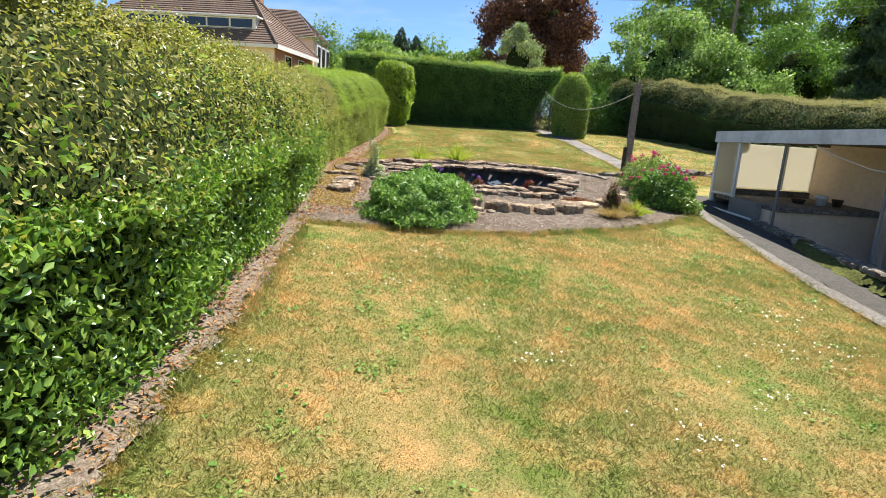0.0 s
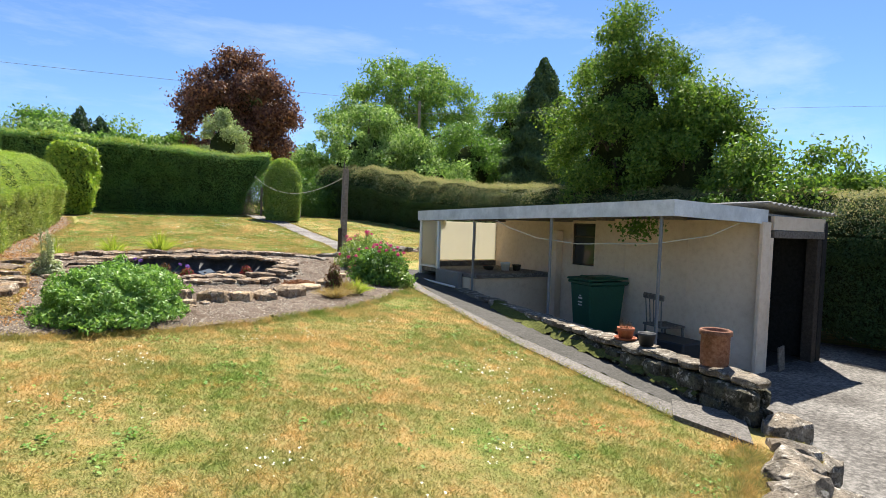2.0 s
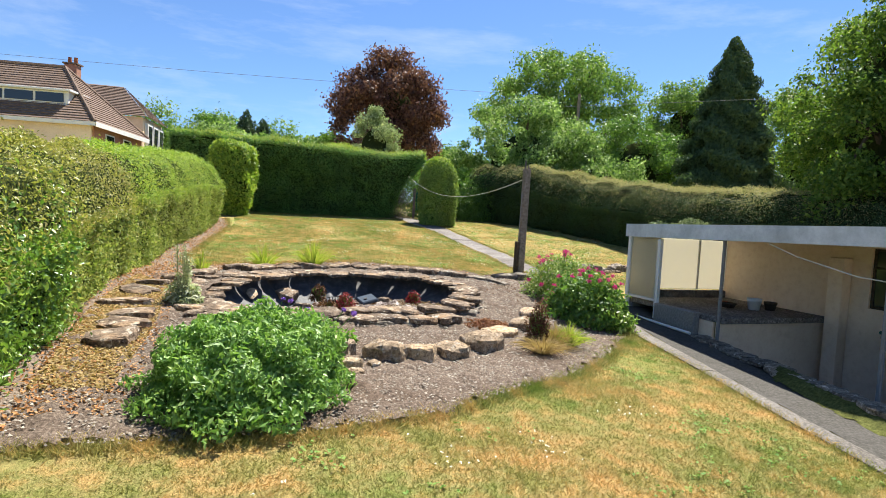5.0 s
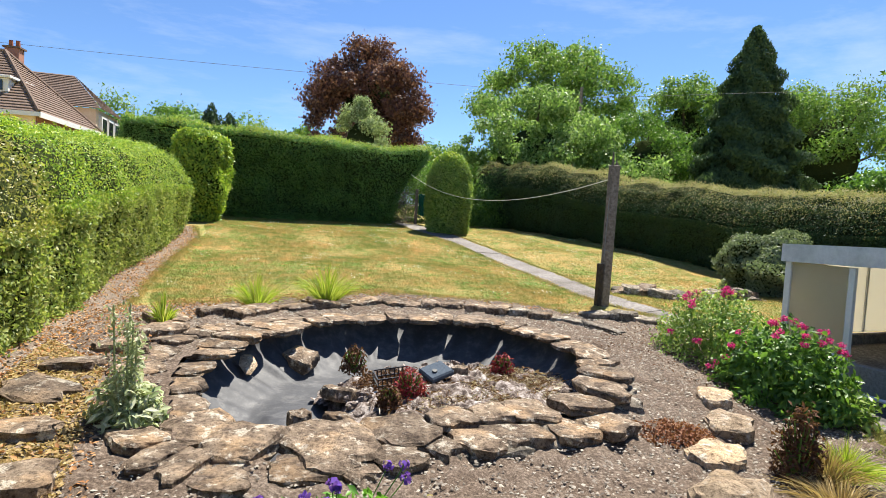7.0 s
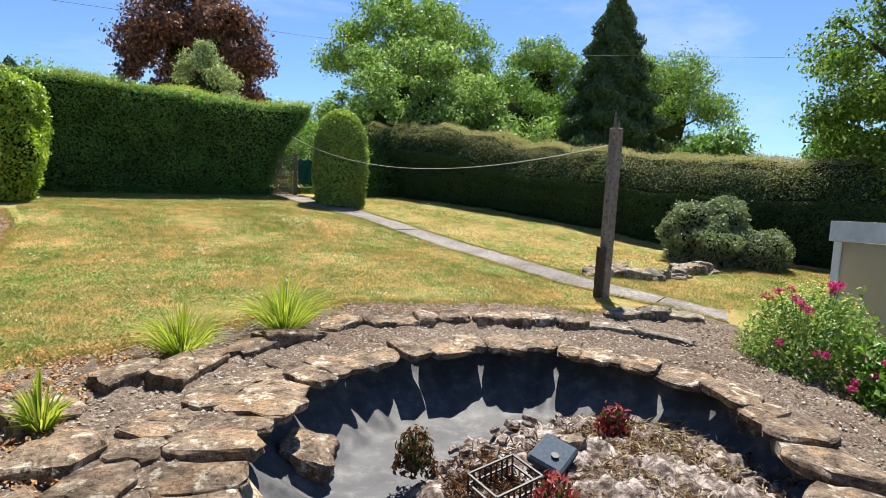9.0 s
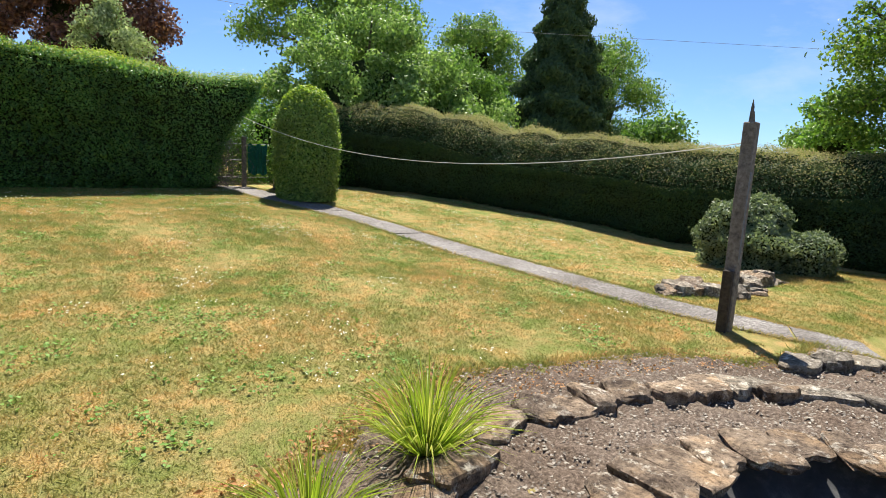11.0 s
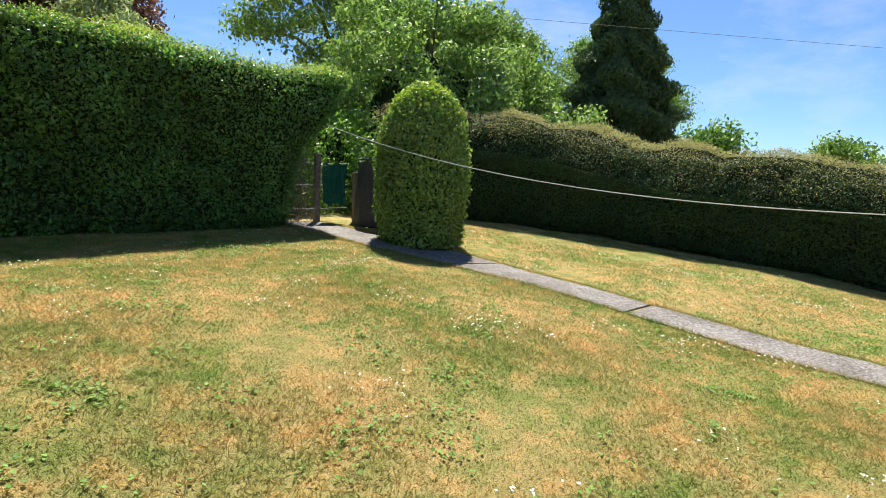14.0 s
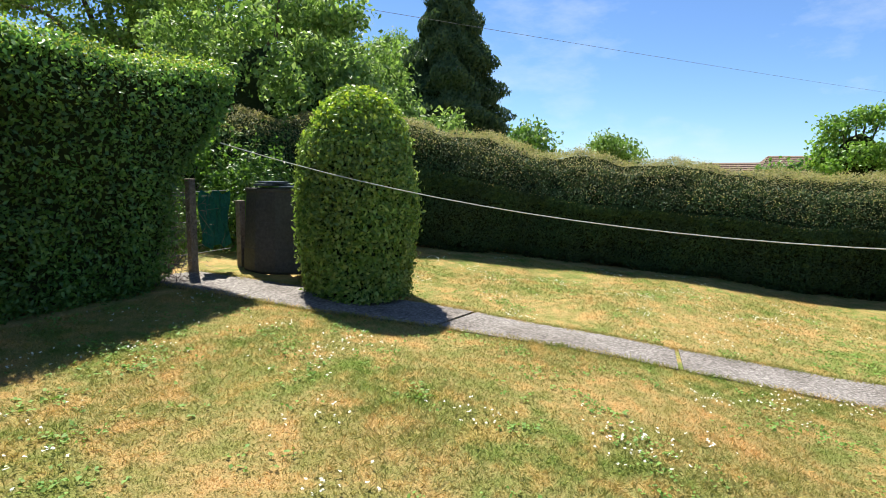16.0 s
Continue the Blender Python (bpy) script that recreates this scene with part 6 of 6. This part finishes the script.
for k, (a_, z_) in enumerate(((8, 1.035), (-14, 1.062), (25, 1.089))):
    bm = boxed(-0.46, -0.12, 0, 0.46, 0.12, 0.025, bevel=0.004)
    bmesh.ops.transform(bm, matrix=pose(0, -0.1 + 0.14 * k, z_, 0, 0, a_), verts=bm.verts)
    part("cover_board", bm, M_SLATE, comp, "dark board laid across the top")
fence = put("wire_fence", Matrix.Translation((-0.25, 19.3, gz)), "old post and wire fence with green netting", "fence")
for x_, h_ in ((0.08, 1.05), (0.72, 0.8), (-0.7, 0.98)):
    part("post", boxed(x_ - 0.04, -0.04, 0, x_ + 0.04, 0.04, h_, bevel=0.006), M_WOOD, fence)
for z_ in (0.25, 0.6, 0.92):
    bm = bmesh.new()
    tube(bm, [(-1.2, 0.05, z_), (0.0, 0.05, z_ - 0.02), (0.6, 0.05, z_)], 0.004, 4)
    part("wire", bm, M_METAL, fence)
M_NET = rough_mat("green_netting", [(0.3, (0.01, 0.09, 0.06)), (0.7, (0.03, 0.18, 0.12))], 4, 40, (0.6, 0.7, 0.6), 0.5, 0.8, 0, 0.1)
bm = bmesh.new()
vs = [[bm.verts.new((0.14 + 0.38 * i / 8, -0.06 + 0.03 * math.sin(i * 2.1 + j), 0.9 - 0.6 * j / 6 + 0.03 * math.sin(i * 1.7))) for j in range(7)] for i in range(9)]
for i in range(8):
    for j in range(6):
        bm.faces.new((vs[i][j], vs[i + 1][j], vs[i + 1][j + 1], vs[i][j + 1]))
part("netting", bm, M_NET, fence, "bunched green netting")
twigs = put("dry_twig_heap", Matrix.Translation((-0.75, 19.15, gz)), "heap of dry grey twigs against the fence", "twigs")
n = 1500
bs = rng.normal(size=(n, 3)) * np.array([0.2, 0.15, 0.0]) + np.array([0, 0, 0.02])
link("twig_mass", blade_mesh("twig_mass", bs + np.array([0, 0, 1]) * rng.uniform(0, 1.0, (n, 1)), rng.normal(size=(n, 3)) * 0.16, np.full(n, 0.007)), M_WOOD, twigs)["kind"] = "stuff"
mound("gap_bush", 1.6, 20.4, 0.9, 0.7, 1.5, M_SHADETREE, 0.07, 5000, "shaded bush behind the compost bin", "bush", 0.5, 41)
mound("gap_bush", -0.2, 20.6, 0.9, 0.6, 1.8, M_SHADETREE, 0.06, 9000, "shaded bush behind the fence", "bush", 0.5, 42)
mound("gap_bush", 2.6, 20.8, 0.9, 0.7, 1.8, M_SHADETREE, 0.07, 5000, "shaded bush by the dark hedge", "bush", 0.5, 43)

# ---- house beyond the hedge ----
house = put("house", pose(-19.8, 37.5, 2.7, 0, 0, 4), "large house with brown tiled hipped roof and long dormer", "house")
EZ, RZ = 3.75, 7.8


def roof_plane(parent, c, courses, name="roof_slope"):
    """A tiled slope: overlapping courses between the eave (c0 c1) and the ridge (c3 c2)."""
    c = [Vector(q) for q in c]
    nrm = (c[1] - c[0]).cross(c[3] - c[0]).normalized()
    bm = bmesh.new()
    low = [bm.verts.new(c[0]), bm.verts.new(c[1])]
    for i in range(courses):
        u0, u1 = i / courses, (i + 1) / courses
        a, b2 = c[0].lerp(c[3], u0), c[1].lerp(c[2], u0)
        e, f2 = c[0].lerp(c[3], u1), c[1].lerp(c[2], u1)
        o = nrm * 0.07
        v = [bm.verts.new(q) for q in (a + o, b2 + o, f2 + nrm * 0.02, e + nrm * 0.02)]
        bm.faces.new((v[0], v[1], v[2], v[3]))
        bm.faces.new((low[0], low[1], v[1], v[0]))
        low = [v[3], v[2]]
    return part(name, bm, M_ROOFTILE, parent)


W_, DP = 17.0, 9.0
part("wall", boxed(-W_ + 0.4, 0.4, 0, -0.4, DP - 0.4, EZ), M_RENDER, house, "cream wall")
part("end_wall", boxed(-0.398, 0.6, 0, -0.30, DP - 0.6, EZ - 0.05), M_BRICK, house, "pinkish brick end wall")
RX = -3.9
roof_plane(house, [(-W_, 0, EZ), (0, 0, EZ), (RX, DP / 2, RZ), (-W_ + 4, DP / 2, RZ)], 22)
roof_plane(house, [(0, 0, EZ), (0, DP, EZ), (RX, DP / 2 + 0.01, RZ), (RX, DP / 2, RZ)], 22)
roof_plane(house, [(0, DP, EZ), (-W_, DP, EZ), (-W_ + 4, DP / 2, RZ), (RX, DP / 2, RZ)], 22)
for a, c in (((0, 0, EZ), (RX, DP / 2, RZ)), ((0, DP, EZ), (RX, DP / 2, RZ)), ((RX, DP / 2, RZ), (-W_ + 4, DP / 2, RZ))):
    bm = bmesh.new()
    tube(bm, [Vector(a) + Vector((0, 0, 0.08)), Vector(c) + Vector((0, 0, 0.08))], 0.11, 6)
    part("hip_tile", bm, M_ROOFTILE, house)
part("fascia", boxed(-W_, -0.06, EZ - 0.22, 0.02, -0.0, EZ + 0.02), M_WHITE, house)
part("fascia", boxed(0.0, 0.02, EZ - 0.26, 0.07, DP, EZ + 0.04), M_WHITE, house)
dormer = part("dormer", boxed(-13.5, 1.2, 4.7, -2.1, 3.6, 5.65), M_WHITE, house, "long white flat-roofed dormer")
part("dormer_roof", boxed(-13.7, 0.95, 5.66, -1.9, 3.7, 5.8, bevel=0.02), M_WHITE, dormer)
for i in range(6):
    x_ = -12.9 + i * 1.78
    part("pane", boxed(x_, 1.15, 4.98, x_ + 1.62, 1.195, 5.55), M_GLASS, dormer)
for y_ in (2.2, 5.0):
    wd = part("window", boxed(-0.298, y_, 1.4, -0.25, y_ + 1.3, 3.3), M_WHITE, house, "white framed window")
    part("pane", boxed(-0.248, y_ + 0.1, 1.5, -0.235, y_ + 1.2, 3.2), M_GLASS, wd)
chim = part("chimney", boxed(-4.4, 5.4, RZ - 2.2, -3.6, 6.1, RZ + 0.5, bevel=0.02), M_BRICK, house, "brick chimney")
part("chimney_cap", boxed(-4.5, 5.3, RZ + 0.502, -3.5, 6.2, RZ + 0.60), M_ROOFTILE, chim)
for i in range(2):
    part("chimney_pot", lathe(bmesh.new(), [(0.14, 0), (0.11, 0.4), (0.13, 0.42), (0.09, 0.42)], 10, (-4.2 + i * 0.4, 5.75, RZ + 0.60)), M_TERRA, chim)
wing = put("house_wing", pose(-22.2, 49.5, 3.6, 0, 0, 9), "rear wing of the house with tiled roof and white bay", "house")
part("wall", boxed(-8, 0, 0, 0, 6, 5.0), M_RENDER, wing)
roof_plane(wing, [(-8.4, -0.4, 5.0), (0.4, -0.4, 5.0), (-2.4, 3, 7.8), (-6.5, 3, 7.8)], 18)
roof_plane(wing, [(0.4, -0.4, 5.0), (0.4, 6.4, 5.0), (-2.4, 3.01, 7.8), (-2.4, 3, 7.8)], 18)
for i in range(3):
    wd = part("bay_window", boxed(0.003, 0.6 + i * 1.8, 2.2, 0.25, 2.0 + i * 1.8, 4.6), M_WHITE, wing)
    part("pane", boxed(0.252, 0.75 + i * 1.8, 2.5, 0.27, 1.85 + i * 1.8, 4.4), M_GLASS, wd)
for i, (x_, y_) in enumerate([(55.9, 18.6), (57.0, 13.2)]):
    hs = put("distant_bungalow", pose(x_, y_, 0.1 + 0.6 * i, 0, 0, 80 + 25 * i), "distant bungalow with orange-brown roof", "house")
    part("wall", boxed(-4, -3, 0, 4, 3, 2.4), M_RENDER, hs)
    roof_plane(hs, [(-4.4, -3.3, 2.4), (4.4, -3.3, 2.4), (3, 0, 4.3), (-3, 0, 4.3)], 10)
    roof_plane(hs, [(4.4, 3.3, 2.4), (-4.4, 3.3, 2.4), (-3, 0, 4.3), (3, 0, 4.3)], 10)
    roof_plane(hs, [(-4.4, 3.3, 2.4), (-4.4, -3.3, 2.4), (-3, 0, 4.3), (-3, 0.01, 4.3)], 10)
    roof_plane(hs, [(4.4, -3.3, 2.4), (4.4, 3.3, 2.4), (3, 0.01, 4.3), (3, 0, 4.3)], 10)
for i in range(26):
    a = radians(-8 + i * 5.2)
    rr = 75 + 20 * math.sin(i * 2.7)
    x_, y_ = rr * math.cos(a), rr * math.sin(a)
    if y_ < 3 * x_:
        tree("distant_tree", x_, y_, 3.4 + 1.2 * math.sin(i * 1.9) + 0.02 * y_, (5.0, 5.0, 1.8), 9, 1.6, (M_ASH, M_SHADETREE, M_BRIGHT)[i % 3], 0.5, 1600, "far-off green tree on the skyline", seed=200 + i)
tree("corner_tree", 10.1, 12.8, 4.3, (0.9, 0.9, 1.1), 26, 0.3, M_BRIGHT, 0.08, 9000, "bright young tree behind the hedge", seed=90)

# ---- overhead cables ----
px_, py_ = 8.3, 29.7
pole = put("utility_pole", Matrix.Translation((px_, py_, float(lie(px_, py_)))), "grey wooden utility pole among the trees", "utility pole")
bm = bmesh.new()
tube(bm, [(0, 0, -0.2), (0, 0, 3.5), (0, 0, 6.4)], [0.10, 0.09, 0.08], 10)
part("shaft", bm, M_WOOD, pole)
for a, c, sag in (((-60, 43, 12.4), (40, 43, 12.0), 1.0), ((3.9, 22.8, 6.25), (36.2, 9.3, 7.5), 0.05)):
    cb = put("overhead_cable", Matrix(), "thin grey overhead cable against the sky", "cable")
    a, c = Vector(a), Vector(c)
    bm = bmesh.new()
    tube(bm, [a.lerp(c, u / 20) - Vector((0, 0, sag * 4 * (u / 20) * (1 - u / 20))) for u in range(21)], 0.012 if a.y > 40 else 0.005, 4)
    part("wire", bm, M_CABLE, cb)

# ---- lawn cover ----
LAWN1 = [(-1.4, -3.2), (-1.7, 0.4), (-2.3, 2.75), (-1.6, 3.1), (-0.9, 3.37), (-0.2, 3.79), (0.5, 4.45), (0.95, 4.8), (1.45, 5.45), (1.9, 6.15), (2.18, 6.75), (2.28, 5.4), (2.38, 4.2), (2.47, 3.3), (2.61, 2.5), (2.73, 1.83), (2.83, 1.30), (3.04, 0.82), (2.6, 0.3), (2.2, -0.05), (1.95, -0.5), (1.9, -3.2)]
LAWN2 = [(-4.6, 14.6), (-4.3, 11.8), (-4.0, 10.1), (-3.6, 9.0), (-2.6, 9.35), (-1.9, 9.7), (-1.2, 10.0), (0.3, 9.75), (1.4, 9.5), (1.5, 10.2), (1.35, 12.0), (1.2, 13.1), (0.64, 14.4), (0.05, 16.3), (-0.36, 17.2), (-0.7, 18.6), (-5.2, 18.2), (-4.9, 15.5)]
LAWN3 = [(0.3, 18.2), (0.92, 16.4), (1.36, 14.5), (1.92, 13.0), (1.98, 11.3), (3.0, 11.2), (4.3, 11.2), (5.0, 12.4), (5.7, 13.3), (5.1, 14.9), (4.3, 16.9), (2.9, 19.2), (1.5, 19.6)]


def scatter(poly, n):
    xs, ys = [p[0] for p in poly], [p[1] for p in poly]
    p = np.stack([rng.uniform(min(xs), max(xs), n), rng.uniform(min(ys), max(ys), n)], -1)
    return p[inside(poly, p[:, 0], p[:, 1])]


def turf(name, poly, n, h, w, label):
    p = scatter(poly, n)
    h = h * (1 + 0.5 * wobble(np.c_[p, 0 * p[:, 0]], 2.0))
    base = np.c_[p, lie(p[:, 0], p[:, 1]) + 0.002]
    lean = rng.normal(0, 0.6, (len(p), 3)) * h[:, None]
    lean[:, 2] = h * rng.uniform(0.35, 1.0, len(p))
    return tagged(link(name, blade_mesh(name, base, lean, rng.uniform(0.6, 1.3, len(p)) * w), M_BLADE), label, "grass", kind="stuff")


turf("lawn_grass", LAWN1, 420000, 0.024, 0.0055, "short dry mown grass blades")
turf("lawn_grass", LAWN2, 420000, 0.022, 0.006, "short dry mown grass blades")
turf("lawn_grass", LAWN3, 90000, 0.024, 0.008, "short dry mown grass blades")


turf("lawn_grass", [(2.55, 0.2), (2.78, 0.8), (3.28, 0.64), (3.4, 1.15), (3.6, 1.15), (3.55, 0.7), (3.1, 0.3), (2.7, -0.05)], 12000, 0.035, 0.006, "dry grass at the lawn's corner")
turf("lawn_grass", [(2.7, 9.35), (2.3, 9.8), (2.15, 10.2), (2.02, 10.8), (2.0, 11.4), (3.0, 11.3), (4.5, 11.0), (6.0, 11.5), (6.6, 10.5), (6.3, 9.8), (3.3, 9.3)], 40000, 0.024, 0.008, "short dry mown grass blades")


def patches(poly, centres, r):
    """Points gathered in clusters."""
    c = scatter(poly, centres)
    m = rng.integers(4, 26, len(c))
    p = np.repeat(c, m, axis=0) + rng.normal(0, r, (int(m.sum()), 2))
    return p[inside(poly, p[:, 0], p[:, 1])]


for poly, cl, da in ((LAWN1, 150, 34), (LAWN2, 340, 90), (LAWN3, 150, 90)):
    p = patches(poly, cl, 0.09)
    p = np.repeat(p, 3, axis=0) + rng.normal(0, 0.014, (len(p) * 3, 2))
    q = np.c_[p, lie(p[:, 0], p[:, 1]) + rng.uniform(0.008, 0.026, len(p))]
    tagged(link("clover", leaf_mesh("clover", q, np.tile([0, 0, 1.0], (len(q), 1)), 0.022, 0.8, 0.35), M_CLOVER), "patches of green clover in the lawn", "clover", kind="stuff")
    p = patches(poly, da, 0.12)
    q = np.c_[p, lie(p[:, 0], p[:, 1]) + rng.uniform(0.022, 0.038, len(p))]
    q = np.repeat(q, 3, axis=0) + rng.normal(0, 0.003, (len(q) * 3, 3))
    tagged(link("daisies", leaf_mesh("daisies", q, np.tile([0, 0, 1.0], (len(q), 1)), 0.014, 0.8, 0.25), M_PETAL), "scattered white daisies in the lawn", "daisies", kind="stuff")

def edge_grass(line, n, w, h, label):
    """Longer blades that lap over an edge of the lawn."""
    p, inn, total = along_line(line, rng.uniform(0, sum(math.dist(a, c) for a, c in zip(line, line[1:])), n))
    p = p + inn * rng.normal(0, w, (n, 1)) + 0.04 * rng.normal(size=(n, 2)) * np.abs(wobble(np.c_[p, 0 * p[:, 0]], 4.0))[:, None]
    hh = h * rng.uniform(0.5, 1.3, n)
    lean = rng.normal(0, 0.55, (n, 3)) * hh[:, None]
    lean[:, 2] = hh * rng.uniform(0.4, 1, n)
    return tagged(link("edge_grass", blade_mesh("edge_grass", np.c_[p, lie(p[:, 0], p[:, 1]) + 0.005], lean, rng.uniform(0.005, 0.009, n)), M_BLADE), label, "grass", kind="stuff")


edge_grass(TRACK[:6], 7000, 0.035, 0.05, "ragged grass along the track")
edge_grass(TRACK[9:14], 6000, 0.035, 0.05, "ragged grass along the track")
edge_grass(BED[:9], 11000, 0.04, 0.055, "ragged grass along the bed")
edge_grass(BED[11:18], 11000, 0.05, 0.055, "ragged grass above the rocks")
edge_grass(PATH_L, 9000, 0.025, 0.04, "grass lapping over the path edge")
edge_grass(PATH_R, 9000, 0.025, 0.04, "grass lapping over the path edge")
edge_grass(KL, 7000, 0.025, 0.04, "grass lapping over the kerb")
edge_grass([(3.06, 0.82), (2.8, 0.55), (2.3, 0.1), (1.95, -0.5), (1.9, -3.0)], 10000, 0.04, 0.06, "grass hanging over the rock bank")

# ---- litter and grit ----


def grit(name, poly, n, size, mat, label, hole=None, flat=0.5, lift=0.03):
    p = scatter(poly, n)
    if hole:
        p = p[~hole(p[:, 0], p[:, 1])]
    m = len(p)
    c = np.c_[p, lie(p[:, 0], p[:, 1]) + lift]
    s = size * rng.uniform(0.4, 1.3, (m, 1, 1))
    tet = np.array([[1, 0, -0.2], [-0.5, 0.87, -0.2], [-0.5, -0.87, -0.2], [0.1, 0.05, 0.8]])
    a = rng.uniform(0, 6.28, m)
    R = np.stack([np.stack([np.cos(a), -np.sin(a), 0 * a], -1), np.stack([np.sin(a), np.cos(a), 0 * a], -1), np.stack([0 * a, 0 * a, 1 + 0 * a], -1)], 1)
    v = np.einsum("nij,kj->nki", R, tet) * s * np.array([1, 0.8, flat]) + rng.normal(0, 0.15, (m, 4, 3)) * s + c[:, None]
    i = 4 * np.arange(m)[:, None]
    f = (i[:, :, None] + np.array([[0, 1, 3], [1, 2, 3], [2, 0, 3]])[None]).reshape(-1, 3)
    return tagged(link(name, mesh_np(name, v.reshape(-1, 3), f), mat), label, "gravel", kind="stuff")


M_GRIT, nd, ln, b = material("mixed_grit", 0.9, 0.2)
geo = nd.new("ShaderNodeNewGeometry")
ln.new(ramp(nd, ln, geo.outputs["Random Per Island"], [(0, (0.07, 0.06, 0.05)), (0.35, (0.2, 0.17, 0.14)), (0.7, (0.24, 0.21, 0.17)), (1, (0.38, 0.34, 0.28))]), b.inputs["Base Color"])
ph = lambda x, y: in_pond(x, y, 0.1) < 1.1
grit("bed_gravel", BED, 60000, 0.011, M_GRIT, "loose grey-brown gravel on the bed", ph)
grit("track_grit", TRACK, 26000, 0.009, M_GRIT, "loose grit on the track")


def fallen(name, poly, n, size, mat, label, hole=None):
    p = scatter(poly, n)
    if hole:
        p = p[~hole(p[:, 0], p[:, 1])]
    q = np.c_[p, lie(p[:, 0], p[:, 1]) + rng.uniform(0.025, 0.045, len(p))]
    return tagged(link(name, leaf_mesh(name, q, np.tile([0, 0, 1.0], (len(q), 1)), size, 0.5, 0.45), mat), label, "dead leaves", kind="stuff")


M_FALLEN = leaf_mat("fallen_leaves", [(0.213, 0.094, 0.037), (0.375, 0.175, 0.069), (0.500, 0.269, 0.119), (0.400, 0.263, 0.150)], 0.2, 0.8, 0.15)
fallen("fallen_leaves", TRACK, 60000, 0.03, M_FALLEN, "dry orange-brown fallen leaves along the hedge")
fallen("fallen_leaves", [(-3.9, 8.6), (-3.6, 7.0), (-3.1, 5.0), (-2.5, 3.2), (-2.0, 3.4), (-2.4, 5.0), (-2.9, 6.5), (-3.0, 8.4), (-2.2, 9.6), (-1.2, 9.9), (-1.3, 10.2), (-3.4, 9.2)], 20000, 0.03, M_FALLEN, "dry leaves and straw on the bank", ph)
fallen("dry_moss", [(-3.6, 7.2), (-3.2, 5.4), (-2.6, 3.6), (-2.2, 3.7), (-2.5, 5.0), (-3.0, 6.6)], 40000, 0.028, M_STRAW, "dried yellow moss and straw on the bank")
fallen("fallen_leaves", [(0.4, 7.8), (1.4, 8.9), (2.1, 8.6), (2.0, 6.4), (1.2, 6.6)], 2500, 0.022, M_DEADBROWN, "brown leaf litter under the flowering shrub")
fallen("fallen_leaves", [(-2.4, 9.3), (-1.2, 9.55), (0.2, 9.45), (1.2, 9.0), (1.6, 9.2), (0.4, 9.8), (-1.2, 10.0), (-2.5, 9.6)], 2500, 0.024, M_FALLEN, "dry reddish leaves between the rocks and the lawn")
